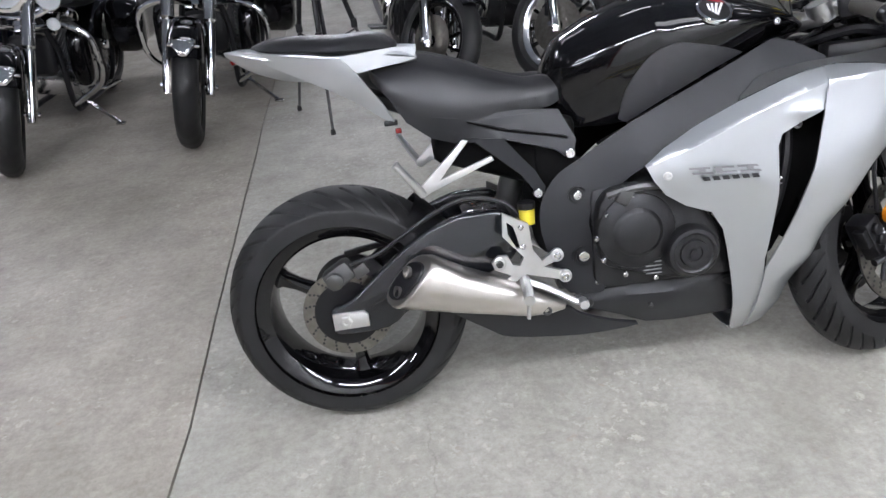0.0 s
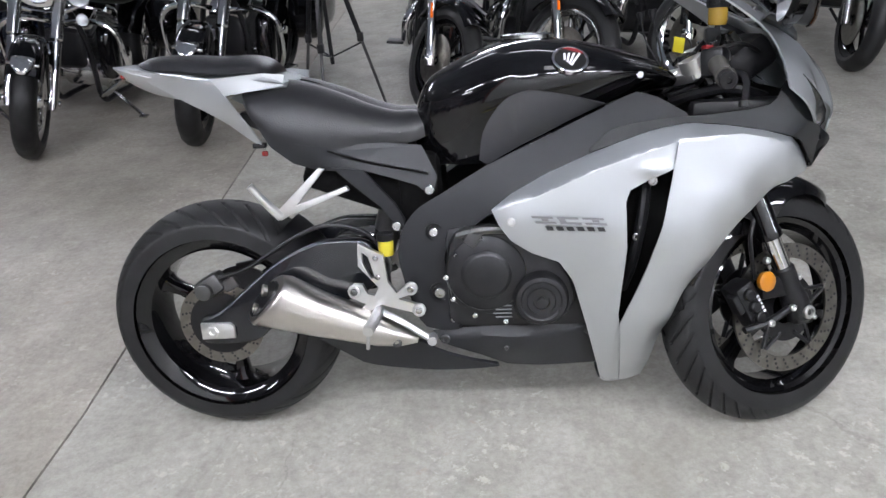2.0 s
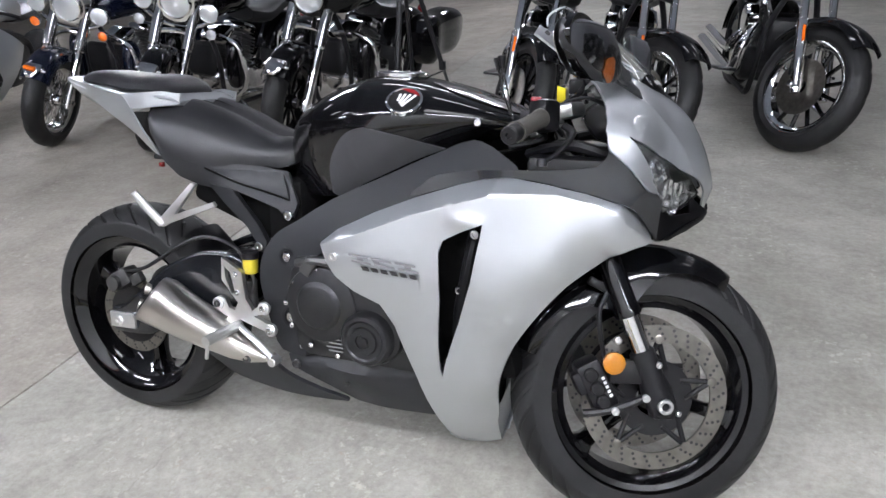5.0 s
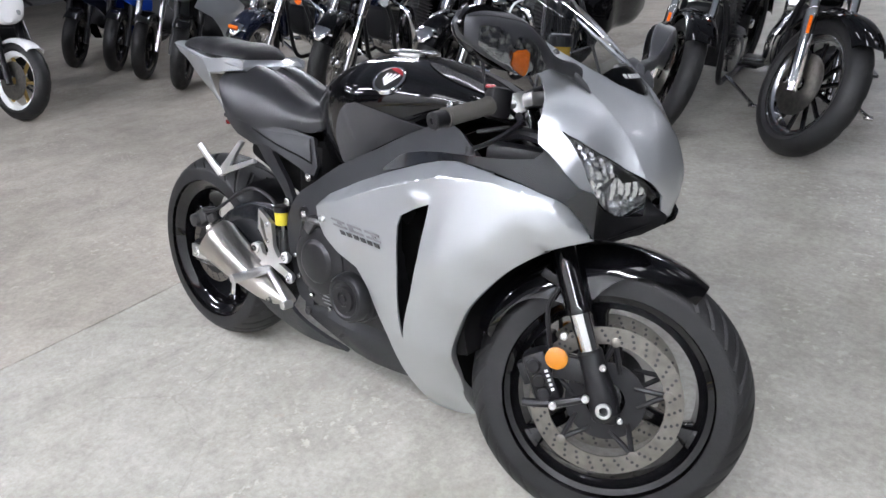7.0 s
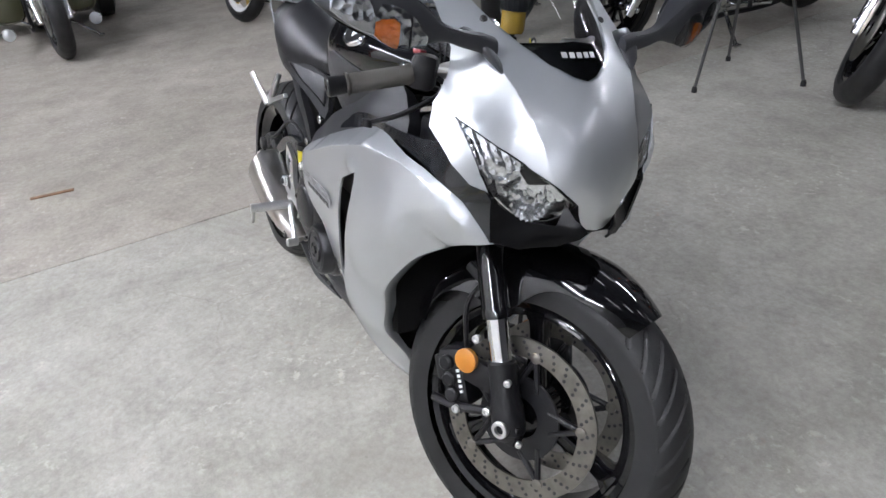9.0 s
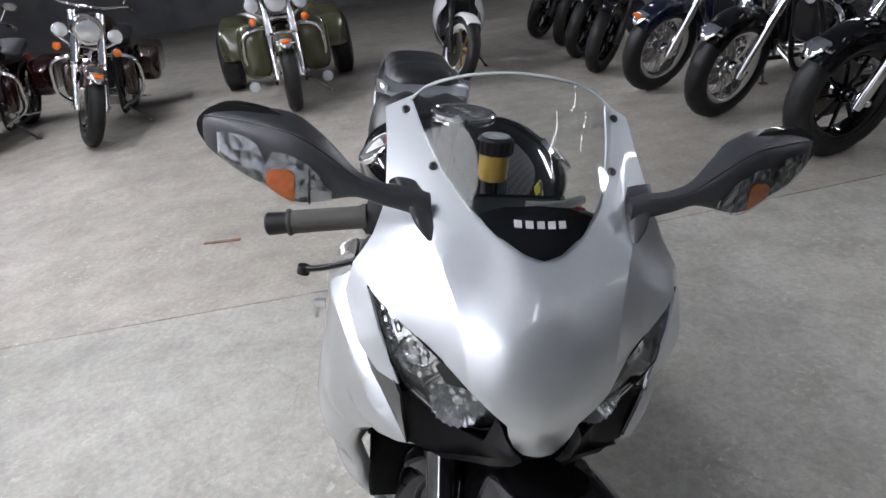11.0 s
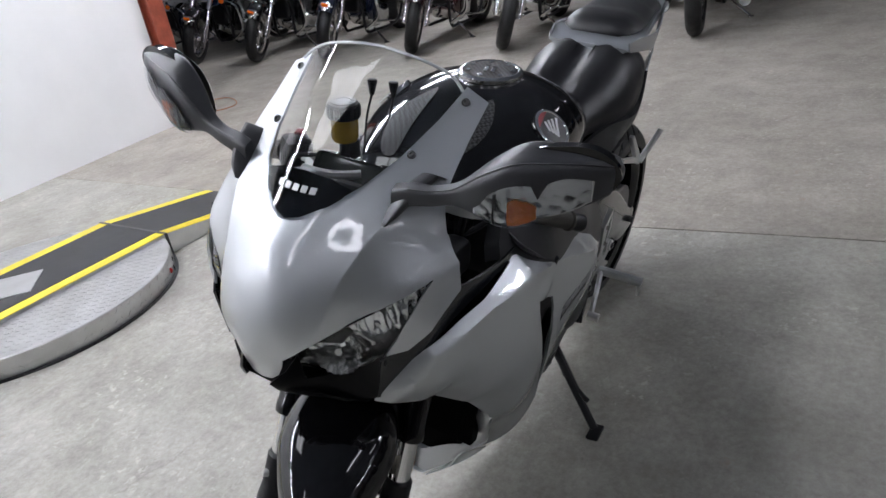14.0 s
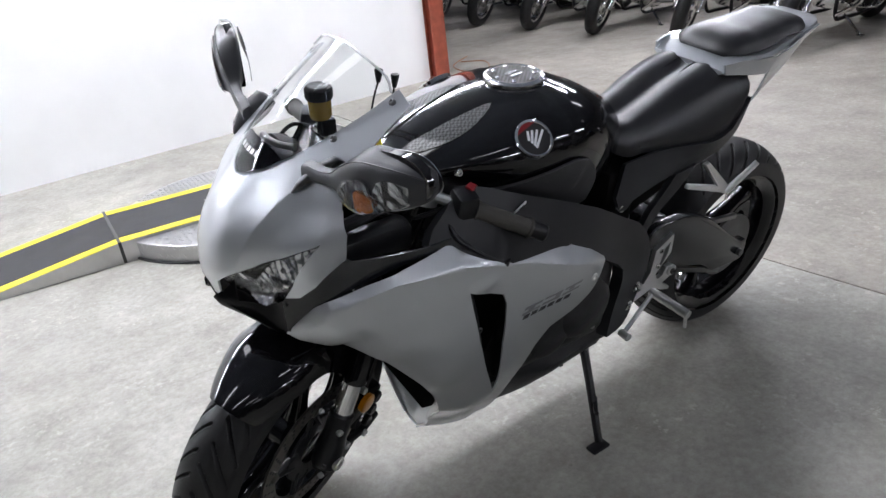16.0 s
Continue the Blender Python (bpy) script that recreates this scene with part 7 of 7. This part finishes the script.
    bm = bmesh.new()
    turn(bm, [(0, 0.09), (0.05, 0.09), (0.065, 0.075), (0.068, 0)], (-0.84, -0.13, 0.56), (-0.84, -1.13, 0.56), 28)
    part("air_cleaner", bm, CHROME, eng, "round chrome air cleaner")
    bm = bmesh.new()
    turn(bm, [(0, 0.1), (0.03, 0.1), (0.045, 0.085), (0.048, 0)], (-0.72, 0.13, 0.30), (-0.72, 1.13, 0.30), 28)
    box(bm, (-0.86, 0.14, 0.30), (0.28, 0.05, 0.14), 0.02)
    part("primary_cover", bm, CHROME_DIRTY, eng)
    bm = bmesh.new()
    tube(bm, [(-0.76, -0.12, 0.52), (-0.68, -0.2, 0.42), (-0.75, -0.21, 0.27), (-1.1, -0.21, 0.24), (-1.95, -0.22, 0.26)], 0.036, 12)
    tube(bm, [(-0.96, -0.12, 0.50), (-0.98, -0.2, 0.40), (-1.1, -0.2, 0.34), (-1.85, -0.2, 0.35)], 0.03, 12)
    part("exhaust_pipe", bm, CHROME, p, "chrome exhaust pipes")
    bm = bmesh.new()
    egg(bm, [(-0.52, 0.50, 0.1, 0.1), (-0.50, 0.5, 0.12, 0.12), (-0.48, 0.5, 0.1, 0.1)], 14, 0.4, 5)
    part("oil_cooler", bm, BLACK_SATIN, p)
    for s in (-1, 1):
        if guard:
            bm = bmesh.new()
            tube(bm, [(-0.47, s * 0.05, 0.66), (-0.44, s * 0.2, 0.68), (-0.44, s * 0.33, 0.63), (-0.46, s * 0.36, 0.50), (-0.50, s * 0.33, 0.34), (-0.55, s * 0.14, 0.2)], 0.016, 10)
            part("engine_guard", bm, CHROME, p, "chrome engine guard bar")
        bm = bmesh.new()
        box(bm, (-0.72, s * 0.28, 0.27), (0.32, 0.11, 0.018), 0.006, Euler((0, radians(-8), 0)).to_matrix().to_4x4())
        part("footboard", bm, CHROME_DIRTY if touring else BLACK_SATIN, p)
        if touring:
            bm = bmesh.new()
            egg(bm, [(-0.62, 0.48, 0.02, 0.10), (-0.55, 0.49, 0.06, 0.16), (-0.50, 0.48, 0.05, 0.15), (-0.47, 0.47, 0.02, 0.08)], 16, 0.6, 8)
            part("leg_shield", bm, paint, p, m=Matrix.Translation((0, s * 0.24, 0)))
        if bags:
            bm = bmesh.new()
            egg(bm, [(-2.0, 0.5, 0.08, 0.11), (-1.9, 0.5, 0.10, 0.15), (-1.55, 0.5, 0.105, 0.16), (-1.30, 0.48, 0.09, 0.13), (-1.26, 0.48, 0.05, 0.08)], 18, 0.5, 12)
            part("saddlebag", bm, paint, p, m=Matrix.Translation((0, s * 0.26, 0)))
    bm = bmesh.new()
    rod(bm, (-1.93, 0, 0.62), (-1.96, 0, 0.61), 0.035)
    part("tail_lamp", bm, RED_LENS, p)
    # stand leg, to the left
    bm = bmesh.new()
    foot = body.inverted() @ (at @ Vector((-0.62, 0.36, 0.012)))
    tube(bm, [(-0.72, 0.14, 0.18), foot], 0.012, 8, 2)
    box(bm, foot, (0.05, 0.05, 0.012), 0.003)
    part("side_stand", bm, CHROME_DIRTY, p)
    return p


def sport(at, paint, label, group, steer=14, lean=9, rim=None, hub=None, naked=False):
    """A modern sports or street bike; the front tyre stands at the origin and the nose points to +x."""
    rim = rim or BLACK_GLOSS
    body = at @ Euler((radians(-lean), 0, 0)).to_matrix().to_4x4()
    p = thing("street_motorcycle", body, label, "motorcycle", group)
    fa = Vector((0, 0, 0.3))
    rake = Vector((-math.sin(radians(24)), 0, math.cos(radians(24))))
    piv = fa + Vector((-0.03, 0, 0))
    st = Matrix.Translation(piv) @ Matrix.Rotation(radians(steer), 4, rake) @ Matrix.Translation(-piv)
    I = Matrix.Identity(4)
    bg_wheel(p, fa, 0.3, 0.06, 0.222, rim, 6, hub or BLACK_GLOSS, st, -1, 0.014)
    bg_wheel(p, (-1.4, 0, 0.31), 0.31, 0.09, 0.222, rim, 6, hub or BLACK_GLOSS, I, -1, 0.016)
    for s in (-1, 1):
        bm = bmesh.new()
        a = fa + Vector((0, s * 0.1, 0))
        turn(bm, [(-0.03, 0), (-0.03, 0.026), (0.12, 0.028), (0.13, 0.021), (0.26, 0.021), (0.265, 0.028), (0.62, 0.028), (0.62, 0)], a, a + rake, 16)
        part("fork_leg", bm, CHROME_DIRTY if naked else BLACK_SATIN, p, m=st)
        bm = bmesh.new()
        box(bm, fa + Vector((-0.12, s * 0.08, 0.05)), (0.05, 0.05, 0.11), 0.012)
        part("brake_caliper", bm, BLACK_SATIN, p, m=st)
    part("front_fender", fender(fa, 0.322, 0.07, 55, 150, 0.04, st), PAINT_WHITE if paint is PAINT_WHITE else BLACK_GLOSS, p)
    bm = bmesh.new()
    egg(bm, [(-0.98, 0.80, 0.08, 0.08), (-0.9, 0.85, 0.13, 0.10), (-0.7, 0.88, 0.16, 0.11), (-0.5, 0.85, 0.14, 0.09), (-0.38, 0.82, 0.08, 0.06)], 18, 0.8, 14)
    part("fuel_tank", bm, paint, p)
    bm = bmesh.new()
    egg(bm, [(-1.35, 0.84, 0.09, 0.04), (-1.2, 0.82, 0.13, 0.05), (-1.0, 0.78, 0.12, 0.05), (-0.88, 0.78, 0.09, 0.04)], 16, 0.8, 10)
    part("seat", bm, SEAT_VINYL, p)
    bm = bmesh.new()
    egg(bm, [(-1.68, 0.93, 0.05, 0.02), (-1.5, 0.90, 0.09, 0.05), (-1.25, 0.84, 0.11, 0.06), (-1.1, 0.78, 0.1, 0.05)], 14, 0.7, 10)
    part("tail_cowl", bm, paint, p)
    bm = bmesh.new()
    box(bm, (-0.72, 0, 0.45), (0.4, 0.34, 0.34), 0.06)
    box(bm, (-0.6, 0, 0.62), (0.3, 0.3, 0.2), 0.04)
    part("engine", bm, ENGINE_GREY, p)
    bm = bmesh.new()
    for s in (-1, 1):
        tube(bm, [(-0.36, s * 0.05, 0.80), (-0.6, s * 0.16, 0.70), (-0.85, s * 0.16, 0.6), (-0.92, s * 0.15, 0.4)], 0.03, 10)
        tube(bm, [(-0.95, s * 0.12, 0.42), (-1.2, s * 0.12, 0.4), (-1.4, s * 0.12, 0.31)], 0.028, 8)
    part("frame_spar", bm, BLACK_SATIN, p)
    bm = bmesh.new()
    tube(bm, [(-0.6, -0.1, 0.25), (-1.0, -0.15, 0.25), (-1.25, -0.19, 0.36), (-1.6, -0.2, 0.46)], 0.045, 12, 4)
    part("muffler", bm, CHROME_DIRTY, p)
    bm = bmesh.new()
    box(bm, (-0.42, 0, 0.52), (0.04, 0.34, 0.3), 0.01, Euler((0, radians(-12), 0)).to_matrix().to_4x4())
    part("radiator", bm, BLACK_SATIN, p)
    if not naked:
        for s in (-1, 1):
            side = [(-0.72, 0.60), (-0.45, 0.76), (-0.12, 0.74), (-0.06, 0.68), (-0.22, 0.58), (-0.34, 0.40), (-0.40, 0.22), (-0.5, 0.2), (-0.58, 0.42)]
            sf = surface([(-0.72, 0.6, 0.2), (-0.12, 0.74, 0.13), (-0.4, 0.22, 0.08), (-0.45, 0.76, 0.18), (-0.34, 0.4, 0.2), (-0.5, 0.55, 0.24)])
            part("side_fairing", sheet(side, lambda u, v: Vector((u, s * sf(u, v), v)), 0.05, 0.006), paint, p)
    bm = bmesh.new()
    egg(bm, [(-0.28, 0.88, 0.15, 0.14), (-0.16, 0.86, 0.16, 0.13), (-0.06, 0.80, 0.11, 0.09), (0.0, 0.76, 0.03, 0.03)], 18, 0.85, 12)
    part("nose_fairing", bm, paint, p, m=st if naked else I)
    for s in (-1, 1):
        bm = bmesh.new()
        box(bm, (-0.045, s * 0.065, 0.80), (0.03, 0.07, 0.04), 0.012)
        part("headlight", bm, GLASS_LAMP, p, m=st if naked else I)
        bm = bmesh.new()
        tube(bm, [(-0.32, s * 0.1, 0.9), (-0.34, s * 0.25, 0.92), (-0.40, s * 0.36, 0.90)], 0.015, 8)
        part("handlebar", bm, BLACK_SATIN, p, m=st)
    bm = bmesh.new()
    foot = body.inverted() @ (at @ Vector((-0.72, 0.30, 0.012)))
    tube(bm, [(-0.8, 0.13, 0.25), foot], 0.011, 8, 2)
    box(bm, foot, (0.05, 0.04, 0.012), 0.003)
    part("side_stand", bm, BLACK_SATIN, p)
    return p


def trike(at):
    p = cruiser(at, PAINT_OLIVE, "olive green three-wheeled touring trike with round fog lamps", "", steer=3, lean=0, tip_light=True, bags=False)
    p.name = "touring_trike"
    p["category"] = "trike"
    for s in (-1, 1):
        bm = bmesh.new()
        egg(bm, [(-2.1, 0.5, 0.14, 0.17), (-1.9, 0.52, 0.17, 0.2), (-1.5, 0.5, 0.17, 0.2), (-1.3, 0.44, 0.15, 0.13), (-1.26, 0.42, 0.1, 0.08)], 20, 0.45, 14)
        part("trunk_side", bm, PAINT_OLIVE, p, m=Matrix.Translation((0, s * 0.46, 0)))
        bm = bmesh.new()
        turn(bm, [(-0.09, 0.18), (-0.1, 0.24), (-0.07, 0.31), (0.07, 0.31), (0.1, 0.24), (0.09, 0.18)], (-1.65, s * 0.58, 0.31), (-1.65, s * 0.58 + 1, 0.31), 36, close=True)
        part("rear_tyre", bm, RUBBER, p)
        bm = bmesh.new()
        egg(bm, [(-0.66, 0.46, 0.03, 0.16), (-0.58, 0.48, 0.13, 0.24), (-0.50, 0.48, 0.12, 0.22), (-0.45, 0.46, 0.05, 0.12)], 18, 0.55, 10)
        part("lower_fairing", bm, PAINT_OLIVE, p, m=Matrix.Translation((0, s * 0.27, 0)))
        lamp_round(p, "fog_lamp", (-0.40, s * 0.33, 0.19), 0.05, CHROME, Matrix.Identity(4), label="round chrome fog lamp")
    bm = bmesh.new()
    box(bm, (-1.9, 0, 0.62), (0.5, 0.9, 0.3), 0.08)
    part("trunk", bm, PAINT_OLIVE, p)
    return p


def place(x, y, heading):
    return pose(x, y, 0, 0, 0, heading)


ROW_N, ROW_W = "motorcycles along the north side", "motorcycles along the west side"
cruiser(place(-1.90, 2.20, -88), PAINT_BLACK, "black touring motorcycle with chrome fork and spoked wheel", ROW_N, steer=22, tip_light=False)
cruiser(place(-0.97, 2.28, -92), PAINT_BLACK, "black bagger motorcycle with chrome engine guard", ROW_N, steer=12, tip_light=False, spokes=9, nose_lights=False, fairing=True, rim=BLACK_GLOSS)
cruiser(place(-2.80, 2.19, -90), PAINT_BLUE, "dark blue touring motorcycle with chrome lamps", ROW_N, steer=22)
cruiser(place(0.37, 2.56, -86), PAINT_BLACK, "black naked cruiser with bright fork tubes", ROW_N, touring=False, spokes=11, fork_cover=False, rim=BLACK_GLOSS, guard=False, bags=False, steer=34, wheel_r=0.32, half=0.055)
cruiser(place(1.07, 2.50, -78), PAINT_BLACK, "black cruiser with a chrome-lipped front wheel turned aside", ROW_N, touring=False, spokes=13, fork_cover=False, rim=CHROME_DIRTY, guard=False, bags=False, steer=36, wheel_r=0.33, half=0.06)
cruiser(place(1.85, 2.78, -80), PAINT_BLACK, "black cruiser with chrome-rimmed wheels and chrome pipes", ROW_N, touring=False, spokes=13, fork_cover=False, rim=CHROME, guard=False, bags=False, steer=32, wheel_r=0.33, half=0.065)
sport(place(2.92, 3.05, -92), PAINT_BLACK, "black street motorcycle parked nose out", ROW_N, steer=-5, naked=True)
sport(place(-3.68, 2.10, -66), PAINT_GREY, "silver street motorcycle with black wheels", ROW_N, steer=24)
sport(place(-4.48, 2.20, -66), PAINT_BLACK, "black street motorcycle with black wheels", ROW_N, steer=22, naked=True)
sport(place(-5.22, 2.30, -66), PAINT_SKY, "blue and black sports motorcycle", ROW_N, steer=24)
sport(place(-5.98, 2.24, -66), PAINT_BLACK, "black sports motorcycle with black wheels", ROW_N, steer=24)
sport(place(-4.08, 0.92, -8), PAINT_WHITE, "white sports motorcycle with white rims and gold hub", "", steer=24, rim=WHITE_PAINT, hub=GOLD)
trike(place(-4.08, -0.51, 4))
for y, paint, words in ((-2.18, PAINT_BRONZE, "bronze touring motorcycle with chrome engine guard"), (-3.19, PAINT_MAROON, "dark red touring motorcycle with chrome lamps"), (-4.30, PAINT_BLUE, "dark blue touring motorcycle with orange turn signals"), (-5.35, PAINT_BLACK, "black touring motorcycle with chrome fork"), (-6.40, PAINT_BLACK, "black touring motorcycle with orange turn signals"), (-7.4, PAINT_BLUE, "dark blue touring motorcycle beside the partition")):
    cruiser(place(-3.95, y, 4), paint, words, ROW_W, steer=24)

# ---------------------------------------------------------------- turntable, tripod and small things
RAMP_BLACK = mat("black_grit_tape", (0.028, 0.028, 0.03), 0.75, bump=0.5, bump_scale=300, vary=0.2, scale=10)
YELLOW_TAPE = mat("yellow_safety_tape", (0.78, 0.62, 0.03), 0.5, vary=0.08, scale=12)
PLATE = mat("aluminium_tread_plate", (0.55, 0.55, 0.55), 0.32, 0.9, vary=0.12, scale=8)
TABLE_R = 0.605
RAMP_Y0, RAMP_Y1, RH = -2.465, -1.94, 0.098


def ramp_z(x):
    if x < 0.195:
        return 0.008 + (RH - 0.008) * (x + 0.45) / 0.645
    if x > 1.402:
        return RH - (RH - 0.008) * (x - 1.402) / 0.7
    return RH


def ramp():
    rp = thing("turntable_ramp", pose(0, 0, 0), "low black drive-over turntable ramp with yellow edges", "ramp")
    for xa, xb, nm in ((-0.45, 0.195, "approach_ramp"), (0.199, 1.398, "deck"), (1.402, 2.102, "exit_ramp")):
        bm = bmesh.new()
        za, zb = (ramp_z(xa), ramp_z(xb)) if nm != "deck" else (RH, RH)
        loft(bm, [[(xa, RAMP_Y0, 0), (xa, RAMP_Y1, 0), (xa, RAMP_Y1, za), (xa, RAMP_Y0, za)], [(xb, RAMP_Y0, 0), (xb, RAMP_Y1, 0), (xb, RAMP_Y1, zb), (xb, RAMP_Y0, zb)]])
        dk = part(nm, bm, PLATE, rp)
        for y0, y1, m, nn in ((RAMP_Y0 + 0.07, RAMP_Y1 - 0.07, RAMP_BLACK, "grit_strip"), (RAMP_Y1 - 0.066, RAMP_Y1 - 0.004, YELLOW_TAPE, "yellow_edge"), (RAMP_Y0 + 0.004, RAMP_Y0 + 0.066, YELLOW_TAPE, "yellow_edge")):
            bm = bmesh.new()
            loft(bm, [[(xa, y0, za), (xa, y1, za), (xa, y1, za + 0.003), (xa, y0, za + 0.003)], [(xb, y0, zb), (xb, y1, zb), (xb, y1, zb + 0.003), (xb, y0, zb + 0.003)]])
            part(nn, bm, m, dk)
    for x in (0.197, 1.4):
        bm = bmesh.new()
        box(bm, (x, (RAMP_Y0 + RAMP_Y1) / 2, RH / 2 + 0.003), (0.014, RAMP_Y1 - RAMP_Y0 + 0.008, RH + 0.004))
        part("seam_strip", bm, DARK_MARK, rp)
    # round tread-plate table under the deck
    bm = bmesh.new()
    c = Vector((0.77, -2.165, 0))
    turn(bm, [(0.0, 0), (0.0, TABLE_R), (RH - 0.016, TABLE_R), (RH - 0.012, TABLE_R - 0.004), (RH - 0.012, 0)], c, c + Vector((0, 0, 1)), 96)
    table = part("round_table", bm, PLATE, rp, "round aluminium tread-plate table")
    bm = bmesh.new()
    turn(bm, [(0.0, TABLE_R + 0.002), (0.0, TABLE_R + 0.014), (0.008, TABLE_R + 0.014), (0.008, TABLE_R + 0.002)], c, c + Vector((0, 0, 1)), 96, close=True)
    part("floor_gasket", bm, DARK_MARK, table)
    bm = bmesh.new()
    for i in range(-27, 28):
        for j in range(-27, 28):
            x, y = 0.026 * i, 0.026 * j
            r = math.hypot(x, y)
            yy = c.y + y
            if r < TABLE_R - 0.015 and not (RAMP_Y0 - 0.01 < yy < RAMP_Y1 + 0.01):
                box(bm, (c.x + x, yy, RH - 0.0115), (0.019, 0.005, 0.002), 0.0, Matrix.Rotation(radians(45 if (i + j) % 2 else -45), 4, "Z"))
    for i in range(120):
        a = 2 * math.pi * i / 120
        for z in (0.03, 0.07):
            box(bm, (c.x + (TABLE_R + 0.0005) * math.cos(a + (0.026 if z > 0.05 else 0)), c.y + (TABLE_R + 0.0005) * math.sin(a + (0.026 if z > 0.05 else 0)), z), (0.002, 0.02, 0.005), 0.0, Matrix.Rotation(a, 4, "Z") @ Matrix.Rotation(radians(45 if (i % 2) else -45), 4, "X"))
    tagged(part("tread_relief", bm, PLATE, table, angle=0.3), kind="stuff")
    bm = bmesh.new()
    box(bm, (0.79, -2.215, RH + 0.0045), (0.22, 0.22, 0.003), 0.0, Matrix.Rotation(radians(48), 4, "Z"))
    part("inspection_plate", bm, PLATE, table, "bright square plate set in the deck")
    rp.matrix_world = Matrix.Translation((0.7, -1.94, 0)) @ Matrix.Rotation(radians(-1.9), 4, "Z") @ Matrix.Translation((-0.7, 1.94, 0))
    return rp


ramp()


def tripod():
    apex = Vector((-0.19, 2.47, 1.02))
    t = thing("camera_tripod", pose(-0.19, 2.47, 0), "black camera tripod standing between the motorcycles", "tripod")
    o = Vector((0.19, -2.47, 0))
    for x, y in ((-0.21, 2.16), (0.09, 2.58), (-0.44, 2.66)):
        f = Vector((x, y, 0.015)) + o
        a = Vector((0, 0, 1.0)) + (f - Vector((0, 0, 0))).normalized() * 0.04
        mid = a.lerp(f, 0.52)
        bm = bmesh.new()
        rod(bm, a, mid, 0.014, 0.014, 10)
        leg = part("tripod_leg", bm, BLACK_SATIN, t)
        bm = bmesh.new()
        rod(bm, mid, f, 0.009, 0.008, 10)
        part("leg_extension", bm, DARK_STEEL, leg)
        bm = bmesh.new()
        box(bm, mid, (0.035, 0.035, 0.05), 0.006)
        part("leg_clamp", bm, BLACK_SATIN, leg)
        bm = bmesh.new()
        turn(bm, [(0, 0.014), (0.02, 0.013), (0.03, 0.009), (0.03, 0)], (f.x, f.y, 0), (f.x, f.y, 1), 12)
        part("rubber_foot", bm, RUBBER, leg)
        bm = bmesh.new()
        rod(bm, (0, 0, 0.40), a.lerp(f, 0.55), 0.005, 0.005, 8)
        part("leg_brace", bm, BLACK_SATIN, leg)
    bm = bmesh.new()
    rod(bm, (0, 0, 0.36), (0, 0, 1.25), 0.012)
    turn(bm, [(0, 0.035), (0.06, 0.035), (0.07, 0.02), (0.07, 0)], (0, 0, 0.97), (0, 0, 2), 18)
    part("centre_column", bm, BLACK_SATIN, t)
    bm = bmesh.new()
    box(bm, (0, 0, 1.29), (0.07, 0.09, 0.08), 0.015)
    rod(bm, (0, 0, 1.28), (-0.22, 0.05, 1.2), 0.008)
    part("pan_head", bm, BLACK_SATIN, t)


tripod()

RED_PLASTIC = mat("red_plastic", (0.55, 0.02, 0.02), 0.4)
ORANGE_CABLE = mat("orange_rubber", (0.35, 0.13, 0.05), 0.6)


def small_things():
    c = thing("pump_handle", pose(0.355, -1.745, 0), "red-gripped lever with black hose beside the turntable", "lever")
    bm = bmesh.new()
    rod(bm, (0, 0, 0.03), (0.03, 0.05, 0.035), 0.012)
    part("grip", bm, RED_PLASTIC, c)
    bm = bmesh.new()
    tube(bm, [(0.0, 0.0, 0.03), (-0.05, -0.03, 0.05), (-0.04, -0.08, 0.02), (-0.06, -0.12, 0.012)], 0.007, 8)
    box(bm, (-0.01, -0.01, 0.015), (0.04, 0.03, 0.03), 0.006)
    part("hose", bm, BLACK_SATIN, c)
    bm = bmesh.new()
    tube(bm, [(-2.28, -4.5, 0.005), (-2.42, -4.3, 0.005), (-2.22, -3.98, 0.005), (-2.02, -4.02, 0.005), (-2.12, -4.4, 0.005), (-2.5, -4.7, 0.005)], 0.004, 8)
    tagged(part("extension_cable", bm, ORANGE_CABLE), "loop of thin orange cable on the floor", "cable")

    bm = bmesh.new()
    box(bm, (0, 0, 0.004), (0.185, 0.022, 0.007), 0.002)
    w = part("wooden_strip", bm, mat("brown_wood", (0.2, 0.11, 0.06), 0.7, vary=0.3, scale=40))
    w.matrix_world = pose(-1.228, -0.779, 0, 0, 0, 81)
    tagged(w, "thin brown strip of wood lying on the floor", "strip")


small_things()
